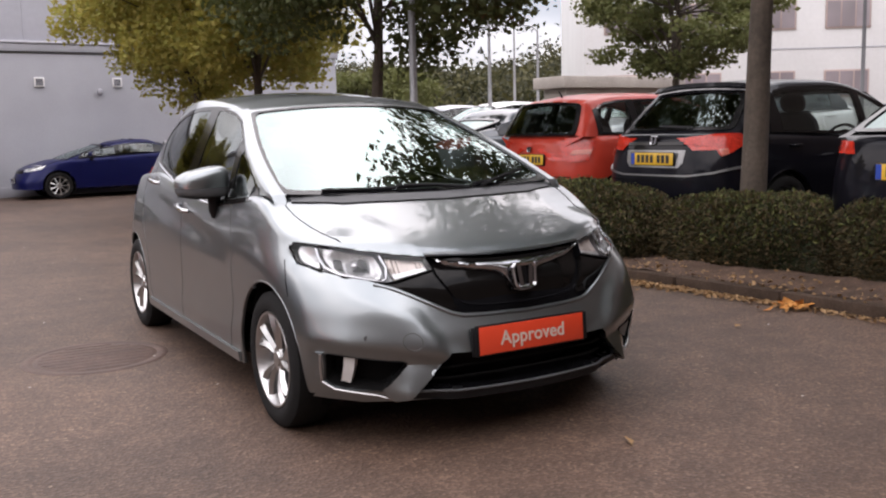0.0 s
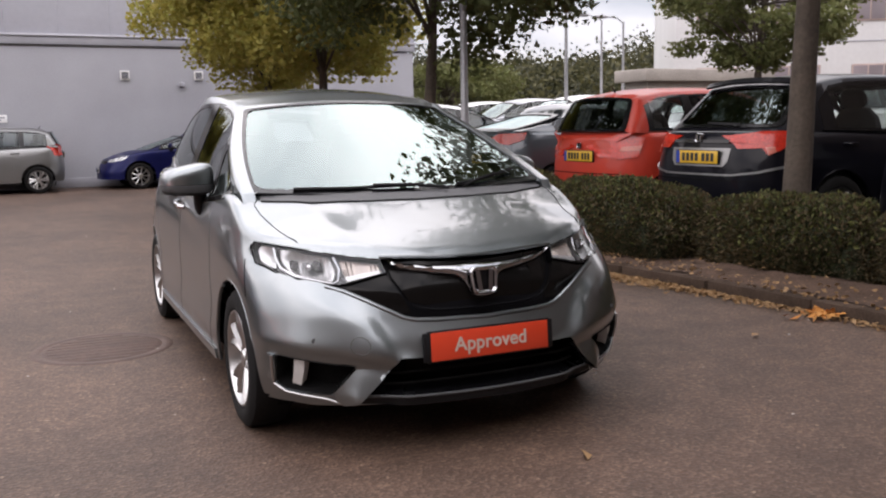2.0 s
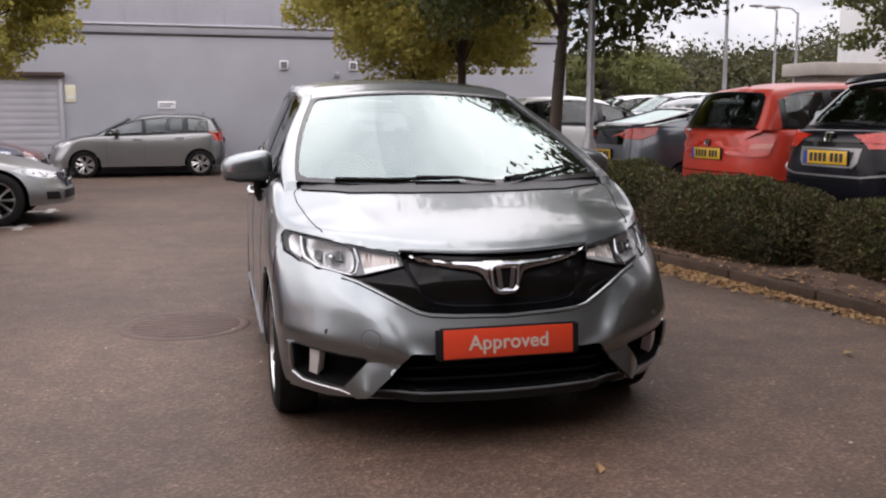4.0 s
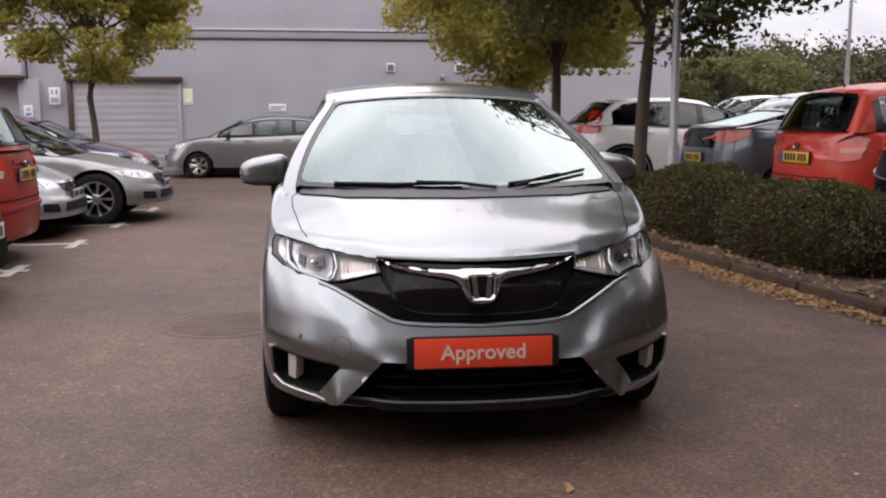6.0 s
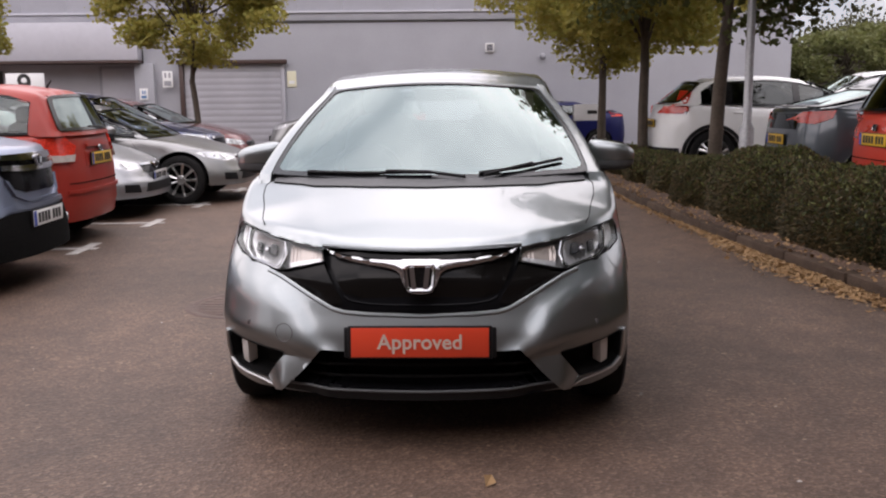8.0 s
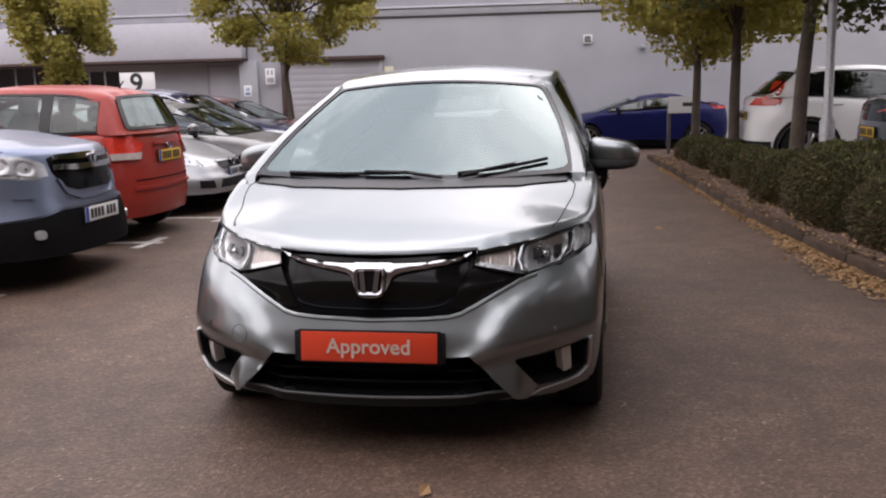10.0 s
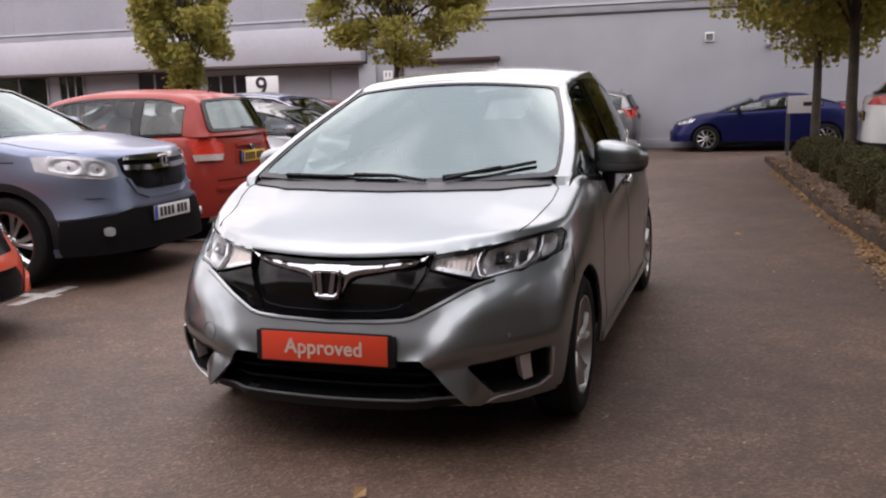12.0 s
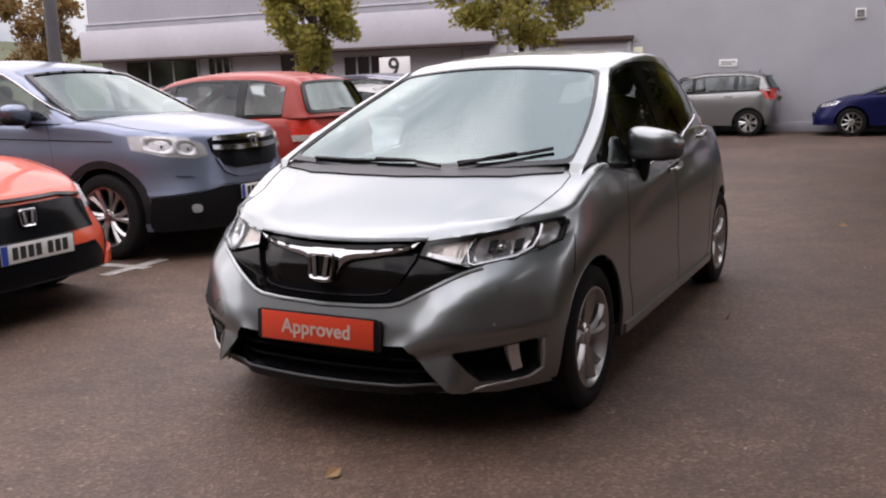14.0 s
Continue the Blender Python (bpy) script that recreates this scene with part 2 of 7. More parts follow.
M = dict(
    asphalt=asphalt_material(),
    silver=paint("silver_grey_paint", (0.240, 0.262, 0.270), 1.0, 0.34, 0.9),
    lightblue=paint("pale_blue_metallic_paint", (0.185, 0.215, 0.29), 0.8, 0.35, 0.4),
    red=paint("red_paint", (0.29, 0.028, 0.018), 0.0, 0.45, 0.3, 0.25),
    bright_red=paint("bright_red_paint", (0.46, 0.040, 0.020), 0.0, 0.45, 0.3, 0.25),
    orange=paint("orange_red_paint", (0.56, 0.062, 0.018), 0.0, 0.4, 0.5, 0.3),
    pale_silver=paint("pale_silver_paint", (0.33, 0.335, 0.35), 0.85, 0.4, 0.5),
    beige_silver=paint("warm_silver_paint", (0.24, 0.24, 0.238), 0.85, 0.4, 0.5),
    navy=paint("navy_paint", (0.035, 0.045, 0.11), 0.5, 0.35),
    royal=paint("royal_blue_paint", (0.004, 0.006, 0.060), 0.2, 0.4, 0.12, 0.2),
    maroon=paint("dark_red_paint", (0.14, 0.02, 0.018), 0.2, 0.4),
    white=paint("white_paint", (0.74, 0.74, 0.73), 0.0, 0.4),
    charcoal=paint("dark_grey_paint", (0.07, 0.085, 0.10), 0.4, 0.35),
    black_paint=paint("black_paint", (0.003, 0.003, 0.006), 0.0, 0.42, 0.36, 0.08),
    plastic=material("black_plastic", (0.009, 0.009, 0.010), 0.5, grain=0.2, grain_scale=300, spec=0.22),
    gloss_black=material("gloss_black_trim", (0.006, 0.006, 0.007), 0.16, stain=0.1, spec=0.35),
    grille_black=material("deep_black_grille", (0.006, 0.006, 0.007), 0.13, stain=0.1, spec=0.07),
    dark=material("dark_lining", (0.008, 0.0078, 0.0078), 0.9, grain=0.2, spec=0.05),
    grey_plastic=material("grey_cowl_plastic", (0.07, 0.072, 0.075), 0.55, grain=0.15, grain_scale=200),
    bright_alloy=material("bright_cast_alloy", (0.50, 0.495, 0.49), 0.32, 1.0, stain=0.12, stain_scale=9),
    lamp_inner=material("silvered_lamp_bowl", (0.50, 0.50, 0.505), 0.34, 0.7, stain=0.18, stain_scale=22),
    lamp_grey=material("grey_lamp_bezel", (0.16, 0.16, 0.163), 0.35, 0.5, stain=0.2, stain_scale=25),
    lamp_warm=material("warm_clear_indicator", (0.52, 0.45, 0.41), 0.25, 0.35, stain=0.15, stain_scale=25),
    piano_black=material("piano_black_trim", (0.007, 0.0064, 0.0062), 0.09, stain=0.1, spec=0.15),
    chrome=material("chrome", (0.46, 0.46, 0.475), 0.12, 1.0, stain=0.03),
    rubber=material("tyre_rubber", (0.010, 0.0095, 0.0095), 0.85, grain=0.25, grain_scale=120, bump=0.2, spec=0.2),
    glass=glass("clear_glass", (0.50, 0.56, 0.55), 2.85, (0.86, 1.0, 0.975)),
    tinted=glass("tinted_glass", (0.70, 0.74, 0.73), 1.6),
    screen_glass=glass("parked_car_windscreen", (0.62, 0.68, 0.66), 2.1, (0.88, 1.0, 0.98)),
    rear_glass=glass("tinted_rear_glass", (0.12, 0.135, 0.13), 2.1, (0.85, 1.0, 0.98)),
    privacy=glass("dark_glass", (0.08, 0.085, 0.09), 1.6),
    lens=glass("lamp_lens", (0.95, 0.955, 0.96), 1.35),
    reflector=material("lamp_reflector", (0.62, 0.62, 0.63), 0.25, 0.55, stain=0.12, stain_scale=20),
    lamp_housing=material("grey_lamp_housing", (0.02, 0.02, 0.021), 0.25, 0.3, stain=0.25, stain_scale=25),
    lamp_white=material("white_lamp_plastic", (0.56, 0.54, 0.52), 0.25, coat=0.6, stain=0.08, stain_scale=12),
    red_lamp=material("red_lamp", (0.52, 0.030, 0.014), 0.22, coat=0.35, grain=0.25, grain_scale=50),
    red_lamp_pale=material("pale_red_lamp", (0.60, 0.16, 0.11), 0.22, coat=0.35, grain=0.25, grain_scale=50),
    plate_red=material("orange_red_plate", (0.66, 0.055, 0.018), 0.35, coat=0.3, stain=0.05),
    plate_yellow=material("yellow_plate", (0.70, 0.42, 0.03), 0.4, coat=0.3, stain=0.05),
    plate_white=material("white_plate", (0.70, 0.70, 0.68), 0.4, coat=0.3, stain=0.05),
    plate_blue=material("blue_plate_band", (0.02, 0.06, 0.35), 0.4, stain=0.05),
    ink=material("black_ink", (0.02, 0.02, 0.02), 0.5, stain=0.1),
    pale_ink=material("pale_lettering", (0.56, 0.45, 0.38), 0.5, stain=0.05),
    fabric=material("dark_seat_fabric", (0.035, 0.035, 0.037), 0.9, grain=0.3, grain_scale=220, bump=0.2),
    dash=material("dashboard_plastic", (0.03, 0.03, 0.032), 0.6, grain=0.15, grain_scale=150),
    cladding=material("grey_metal_cladding", (0.375, 0.378, 0.420), 0.55, stain=0.07, stain_scale=0.6, grain=0.03, grain_scale=8),
    pale_cladding=material("pale_metal_cladding", (0.48, 0.475, 0.52), 0.5, stain=0.06, stain_scale=0.7, grain=0.03, grain_scale=8),
    render_wall=material("grey_rendered_wall", (0.355, 0.358, 0.390), 0.8, stain=0.07, stain_scale=0.8, grain=0.06, grain_scale=40, bump=0.1),
    trim_grey=material("dark_grey_trim", (0.31, 0.31, 0.34), 0.5, stain=0.1),
    trim_brown=material("dark_brown_edge", (0.06, 0.035, 0.03), 0.5, stain=0.15),
    door_grey=material("grey_painted_door", (0.40, 0.395, 0.43), 0.55, stain=0.06, stain_scale=1.5),
    window_dark=material("dark_window_glass", (0.012, 0.012, 0.013), 0.06, coat=1.0, stain=0.2),
    frame_white=material("white_frame", (0.72, 0.71, 0.70), 0.5, stain=0.05),
    sign_white=material("white_sign", (0.78, 0.78, 0.78), 0.45, stain=0.05),
    sign_yellow=material("pale_yellow_sign", (0.72, 0.69, 0.52), 0.45, stain=0.06),
    sign_blue=material("blue_sign_mark", (0.08, 0.22, 0.45), 0.5, stain=0.05),
    kerb=material("weathered_kerb_concrete", (0.058, 0.039, 0.028), 0.95, spec=0.2, grain=0.25, grain_scale=90, stain=0.3, stain_scale=4, bump=0.5, obj_random=0.15),
    soil=material("leafy_soil", (0.085, 0.050, 0.033), 0.95, grain=0.45, grain_scale=60, stain=0.35, stain_scale=6, bump=0.8),
    line_paint=material("worn_white_line_paint", (0.34, 0.32, 0.30), 0.8, grain=0.35, grain_scale=70, stain=0.3, stain_scale=9),
    iron=material("rusty_iron_cover", (0.074, 0.042, 0.031), 0.66, 0.0, spec=0.5, grain=0.3, grain_scale=90, stain=0.25, stain_scale=5, bump=0.25),
    bark=material("grey_brown_bark", (0.078, 0.061, 0.047), 0.95, grain=0.18, grain_scale=30, stain=0.25, stain_scale=4, bump=0.9),
    leaf_gold=material("yellow_green_leaves", (0.44, 0.36, 0.075), 0.7, island=0.30, second=(0.26, 0.26, 0.062), through_light=0.45),
    leaf_green=material("green_leaves", (0.100, 0.115, 0.034), 0.7, island=0.3, second=(0.066, 0.082, 0.026), through_light=0.35),
    leaf_olive=material("olive_leaves", (0.15, 0.15, 0.045), 0.7, island=0.3, second=(0.09, 0.105, 0.032), through_light=0.35),
    leaf_shade=material("shade_green_core", (0.030, 0.042, 0.018), 0.6, island=0.4, second=(0.045, 0.055, 0.02), through_light=0.35),
    leaf_hedge=material("hedge_leaves", (0.050, 0.045, 0.018), 0.75, island=0.45, second=(0.096, 0.066, 0.030), through_light=0.35),
    leaf_shoot=material("young_hedge_shoots", (0.048, 0.066, 0.016), 0.7, island=0.4, second=(0.115, 0.118, 0.034), through_light=0.35),
    leaf_brown=material("autumn_brown_leaves", (0.26, 0.13, 0.04), 0.65, island=0.4, second=(0.18, 0.13, 0.04), through_light=0.35),
    leaf_far=material("distant_foliage", (0.036, 0.040, 0.016), 0.7, island=0.4, second=(0.070, 0.064, 0.024), through_light=0.35),
    dead_leaf=material("fallen_leaves", (0.34, 0.19, 0.075), 0.8, island=0.4, second=(0.22, 0.14, 0.07)),
    dead_orange=material("orange_fallen_leaf", (0.55, 0.20, 0.03), 0.8, island=0.3, second=(0.45, 0.22, 0.06)),
    hill=material("wooded_slope", (0.045, 0.055, 0.020), 0.95, grain=0.5, grain_scale=4, stain=0.3, stain_scale=0.4, bump=0.5),
    steel=material("galvanised_steel", (0.30, 0.30, 0.31), 0.5, 0.5, grain=0.12, grain_scale=30, stain=0.15, stain_scale=3),
    dark_steel=material("dark_grey_steel", (0.10, 0.10, 0.105), 0.5, 0.3, grain=0.12, stain=0.15),
    office=material("white_office_panel", (0.58, 0.575, 0.57), 0.6, stain=0.06, stain_scale=0.3, grain=0.03, grain_scale=6),
    office_frame=material("pale_brown_window_frame", (0.34, 0.26, 0.235), 0.6, stain=0.1),
    office_pane=material("dull_office_glass", (0.22, 0.19, 0.20), 0.12, stain=0.3, stain_scale=0.3, obj_random=0.3),
    brick_brown=material("brown_window_band", (0.20, 0.13, 0.11), 0.7, stain=0.1, grain=0.2, grain_scale=14),
    unseen_wall=material("unseen_dark_wall", (0.11, 0.085, 0.075), 0.9, stain=0.15, stain_scale=0.4, grain=0.15, grain_scale=9),
    hut=material("pale_concrete", (0.30, 0.27, 0.24), 0.85, stain=0.2, stain_scale=1.2, grain=0.1, grain_scale=20, bump=0.2),
)


# ---- mesh helpers ----
def sharp(me, angle=35):
    me.polygons.foreach_set("use_smooth", [True] * len(me.polygons))
    me.set_sharp_from_angle(angle=radians(angle))


def part(name, bm, mat, parent=None, label="", angle=35, m=None):
    """Links a bmesh as one mesh object under a thing or a part."""
    me = bpy.data.meshes.new(name)
    bm.to_mesh(me)
    bm.free()
    me.materials.append(mat)
    sharp(me, angle)
    ob = new(name, me)
    if m is not None:
        ob.matrix_basis = m
    ob.parent = parent
    if label:
        ob["label"] = label
    return ob


def raw(name, verts, faces, mat, parent=None, label="", smooth=True, angle=35):
    me = bpy.data.meshes.new(name)
    me.from_pydata(verts, [], faces)
    me.materials.append(mat)
    if smooth:
        sharp(me, angle)
    ob = new(name, me)
    ob.parent = parent
    if label:
        ob["label"] = label
    return ob


def empty(name, m, label, category, group="", kind=""):
    ob = new(name)
    ob.empty_display_size = 0.1
    ob.matrix_basis = m
    return tagged(ob, label, category, group, kind)


def box(bm, lo, hi, bevel=0.0, m=None):
    """Adds a box from corner to corner, its edges rounded."""
    made = bmesh.ops.create_cube(bm, size=1)["verts"]
    for v in made:
        v.co = Vector([lo[i] + (v.co[i] + 0.5) * (hi[i] - lo[i]) for i in range(3)])
    if bevel:
        edges = list({e for v in made for e in v.link_edges})
        res = bmesh.ops.bevel(bm, geom=edges, offset=bevel, segments=2, affect="EDGES", profile=0.5)
        made = list(set(res["verts"]) | {v for v in made if v.is_valid})
    if m is not None:
        bmesh.ops.transform(bm, matrix=m, verts=made)
    return bm


def boxed(lo, hi, bevel=0.0, m=None):
    return box(bmesh.new(), lo, hi, bevel, m)


def tube(bm, points, radius, sides=8, taper=None):
    """A round bar along points; taper gives a radius at each."""
    pts = [Vector(p) for p in points]
    rings, side = [], None
    for i, p in enumerate(pts):
        d = (pts[min(i + 1, len(pts) - 1)] - pts[max(i - 1, 0)]).normalized()
        side = d.orthogonal() if side is None else side - d * side.dot(d)
        side.normalize()
        up = d.cross(side)
        r = taper[i] if taper else radius
        rings.append([bm.verts.new(p + side * (r * math.cos(a)) + up * (r * math.sin(a))) for a in (2 * math.pi * k / sides for k in range(sides))])
    for a, b in zip(rings, rings[1:]):
        for k in range(sides):
            bm.faces.new((a[k], a[(k + 1) % sides], b[(k + 1) % sides], b[k]))
    bm.faces.new(rings[0][::-1])
    bm.faces.new(rings[-1])
    return bm


def lathe(bm, profile, sides=32, axis="x"):
    """Turns (along, radius) pairs round the x axis or the z axis."""
    rings = []
    for a, r in profile:
        ring = []
        for k in range(sides):
            c, s = r * math.cos(2 * math.pi * k / sides), r * math.sin(2 * math.pi * k / sides)
            ring.append(bm.verts.new((a, c, s) if axis == "x" else (c, s, a)))
        rings.append(ring)
    for a, b in zip(rings, rings[1:]):
        for k in range(sides):
            q = (a[k], a[(k + 1) % sides], b[(k + 1) % sides], b[k])
            bm.faces.new(q if axis == "x" else q)
    bmesh.ops.recalc_face_normals(bm, faces=bm.faces[:])
    return bm


def curve_of(pairs):
    """A smooth function through (at, value) pairs."""
    xs = np.array([p[0] for p in pairs], float)
    ys = np.array([p[1] for p in pairs], float)
    d = np.diff(ys) / np.diff(xs)
    m = np.zeros_like(ys)
    m[0], m[-1] = d[0], d[-1]
    for i in range(1, len(xs) - 1):
        m[i] = 0 if d[i - 1] * d[i] <= 0 else 2 / (1 / d[i - 1] + 1 / d[i])

    def f(v):
        v = min(max(v, xs[0]), xs[-1])
        i = min(int(np.searchsorted(xs, v, "right")) - 1, len(xs) - 2)
        h = xs[i + 1] - xs[i]
        t = (v - xs[i]) / h
        return float(ys[i] * (1 + 2 * t) * (1 - t) ** 2 + m[i] * h * t * (1 - t) ** 2 + ys[i + 1] * t * t * (3 - 2 * t) + m[i + 1] * h * t * t * (t - 1))

    return f


def inside(poly, x, y):
    hit, n = False, len(poly)
    for i in range(n):
        (x0, y0), (x1, y1) = poly[i], poly[(i + 1) % n]
        if (y0 > y) != (y1 > y) and x < (x1 - x0) * (y - y0) / (y1 - y0) + x0:
            hit = not hit
    return hit


def rounded(poly, r, n=4):
    """The polygon with its corners rounded by about r."""
    out = []
    for i, p in enumerate(poly):
        p, a, b = Vector(p), Vector(poly[i - 1]), Vector(poly[(i + 1) % len(poly)])
        ra, rb = min(r, 0.45 * (a - p).length), min(r, 0.45 * (b - p).length)
        s, e = p + (a - p).normalized() * ra, p + (b - p).normalized() * rb
        for k in range(n + 1):
            t = k / n
            q = s * (1 - t) ** 2 + p * 2 * t * (1 - t) + e * t * t
            out.append((q.x, q.y))
    return out


def mirrored(poly):
    return [(-a, b) for a, b in reversed(poly)]


# ---- cars ----
from mathutils.bvhtree import BVHTree
from mathutils.geometry import delaunay_2d_cdt


def lerp(a, b, t):
    return a + (b - a) * t


def shell_mesh(fn, nx, ny, nz, rounds):
    """The five outer sides of a box lattice bent by fn(across, along, up), with edges softened."""
    bm, seen = bmesh.new(), {}

    def at(i, j, k):
        if (i, j, k) not in seen:
            seen[i, j, k] = bm.verts.new(fn(2 * i / nx - 1, j / ny, k / nz))
        return seen[i, j, k]

    quads = []
    for i in range(nx):
        quads += [((i, 0, k), (i + 1, 0, k), (i + 1, 0, k + 1), (i, 0, k + 1)) for k in range(nz)]
        quads += [((i + 1, ny, k), (i, ny, k), (i, ny, k + 1), (i + 1, ny, k + 1)) for k in range(nz)]
        quads += [((i, j, nz), (i + 1, j, nz), (i + 1, j + 1, nz), (i, j + 1, nz)) for j in range(ny)]
    for j in range(ny):
        quads += [((0, j + 1, k), (0, j, k), (0, j, k + 1), (0, j + 1, k + 1)) for k in range(nz)]
        quads += [((nx, j, k), (nx, j + 1, k), (nx, j + 1, k + 1), (nx, j, k + 1)) for k in range(nz)]
    for q in quads:
        bm.faces.new([at(*c) for c in q])
    for _ in range(rounds):
        bmesh.ops.smooth_vert(bm, verts=[v for v in bm.verts if not v.is_boundary], factor=0.5, use_axis_x=True, use_axis_y=True, use_axis_z=True)
    bm.normal_update()
    return bm


class CarShell:
    """The outer form of a car: front axle at y = 0, nose towards -y, wheels on z = 0."""

    def __init__(self, s):
        self.s = s
        tail = s["wb"] + s["roh"]
        self.tail = tail
        nose = -s["foh"]
        self.nose_y = curve_of([(0.15, nose + 0.02), (0.25, nose), (0.40, nose + 0.005), (s["nose_z"] * 0.73, nose + 0.05 * s["lean"]), (s["nose_z"] * 0.89, nose + 0.09 * s["lean"]), (s["nose_z"], nose + 0.14 * s["lean"]), (s["nose_z"] + 0.09, nose + 0.19 * s["lean"])])
        self.plan_a = curve_of(s.get("plan_z") or [(0.2, s["plan"][0]), (0.4, s["plan"][0]), (0.7, s["plan"][1]), (1.1, s["plan"][1])])
        ridge = s.get("ridge", [])
        self.ridge = [(lerp(a[0], b[0], k / 4), lerp(a[1], b[1], k / 4)) for a, b in zip(ridge, ridge[1:]) for k in range(4)]
        self.tuck_line = curve_of(s.get("tuck", [(0.0, 0.0), (1.0, 0.0)]))
        self.top_c = curve_of(s["top"])
        self.fall = curve_of(s["fall"])
        self.belt = curve_of(s["belt"])
        self.roof = curve_of(s["roof"])
        self.tail_y = curve_of(s["tail"])
        self.cab_low, self.cab_high = curve_of(s["cab_low"]), curve_of(s["cab_high"])
        self.side_in = curve_of(s["side_in"] if "side_in" in s else [(0.15, 0.98), (0.28, 1.0), (0.45, 1.003), (0.66, 1.0), (0.82, 0.985), (1.0, 0.945), (1.3, 0.93)])
        c = s.get("cell", 0.05)
        n = max(8, 2 * round(s["hw"] / c))
        self.body = shell_mesh(self.low, n, round((tail + s["foh"]) / c), round(0.75 / c), s.get("rounds", 2))
        self.cab = shell_mesh(self.cabin, n, round((s["rear_base"] - s["ws_base"]) / c), round(0.5 / c), s.get("cab_rounds", s.get("rounds", 2)))
        self.low_tree, self.cab_tree = BVHTree.FromBMesh(self.body), BVHTree.FromBMesh(self.cab)

    def front_y(self, x, z):
        y = self.nose_y(z) + self.plan_a(z) * x * x + self.s["corner"] * abs(x) ** 6
        a = abs(x)
        if "tuck" in self.s and a > 0.36:
            u, v = min(1.0, max(0.0, (self.tuck_line(a) - z) / 0.035)), min(1.0, (a - 0.36) / 0.06)
            y += 0.034 * u * u * (3 - 2 * u) * v * v * (3 - 2 * v)
        if self.ridge and a > 0.18:
            far, at = min((math.hypot(a - p, z - q), q) for p, q in self.ridge)
            y -= 0.024 * math.exp(-((far / (0.034 if z > at else 0.115)) ** 2)) * min(1.0, (a - 0.18) / 0.12)
        return y

    def rear_y(self, x, z):
        return self.tail_y(z) - 0.16 * x * x - 0.75 * abs(x) ** 6

    def half(self, y, z):
        wc = self.s["hw"] - 0.045
        a, b = y - self.front_y(wc, z), self.rear_y(wc, z) - y
        w = wc + 0.045 * (1 - math.exp(-max(a, 0) / 0.14)) * (1 - math.exp(-max(b, 0) / 0.14))
        if "crease" in self.s:
            y0, z0, rise, high = self.s["crease"]
            w += high * math.exp(-(((z - z0 - rise * (y - y0)) / 0.035) ** 2)) * min(1.0, max(0.0, (y - y0) / 0.5))
            side = math.exp(-(((y - 1.25) / 0.95) ** 4))
            w += side * (0.006 * math.exp(-(((z - 0.345) / 0.035) ** 2)) - 0.004 * math.exp(-(((z - 0.47) / 0.08) ** 2)))
            w -= 0.004 * side * math.exp(-(((z - z0 - rise * (y - y0) + 0.10) / 0.05) ** 2))
        if "rear_draw" in self.s and y > 1.5:
            u = min(1.0, (y - 1.5) / 1.4)
            w -= u * u * (0.012 + self.s["rear_draw"] * min(1.0, max(0.0, (z - 0.6) / 0.35)))
        return w * self.side_in(z)

    def low(self, px, py, pz):
        s, wc, z = self.s, self.s["hw"] - 0.045, 0.2 + pz * (self.s["nose_z"] - 0.2)
        for _ in range(4):
            a, b = self.front_y(px * wc, z), self.rear_y(px * wc, z)
            y = lerp(a, b, py)
            z = lerp(s["sill"], self.top_c(y) - self.fall(y) * abs(px) ** 3, pz)
        if "hood_ridge" in s and y < 0.1:
            z += s["hood_ridge"] * pz ** 12 * math.exp(-(((abs(px) * s["hw"] - 0.60 - 0.30 * y) / 0.05) ** 2)) * min(1.0, max(0.0, (y + 0.62) / 0.25))
        return Vector((px * self.half(y, z), y, z))

    def cabin(self, px, py, pz):
        s = self.s
        a = lerp(s["ws_base"] + s["ws_bow"][0] * px * px, s["ws_top"] + s["ws_bow"][1] * px * px, pz)
        b = lerp(s["rear_base"] - 0.14 * px * px, s["rear_top"] - 0.10 * px * px, pz)
        y = lerp(a, b, py)
        foot = lerp(s["ws_base"] + s["ws_bow"][0] * px * px, s["rear_base"] - 0.14 * px * px, py) if "ruled" in s else y
        z = lerp(self.belt(foot) - 0.02, self.roof(y) - s.get("crown", 0.045) * px * px, pz)
        x = px * (lerp(self.cab_low(y), self.cab_high(y), pz) + 0.07 * pz * (1 - pz))
        return Vector((x, y, z))

    def near(self, tree, p):
        loc, nrm, _, _ = tree.find_nearest(p)
        return loc, nrm

    def chart(self, kind):
        """A function from two chart numbers to a place on the shell and its outward direction."""
        def cast(origin, way):
            found = None
            for tree in (self.low_tree, self.cab_tree):
                loc, nrm, _, far = tree.ray_cast(origin, way)
                if loc is not None and (found is None or far < found[2]):
                    found = (loc, nrm, far)
            if found is None:
                p = Vector(origin) + Vector(way) * 2.2
                found = min((self.near(t, p) for t in (self.low_tree, self.cab_tree)), key=lambda f: (f[0] - p).length)
            return found[0], found[1]

        def exact(a, along, b):
            p = self.cabin(a, along, b)
            n = (self.cabin(a + 0.02, along, b) - self.cabin(a - 0.02, along, b)).cross(self.cabin(a, along, b + 0.02) - self.cabin(a, along, b - 0.02)).normalized()
            return p, n if along == 0 else -n

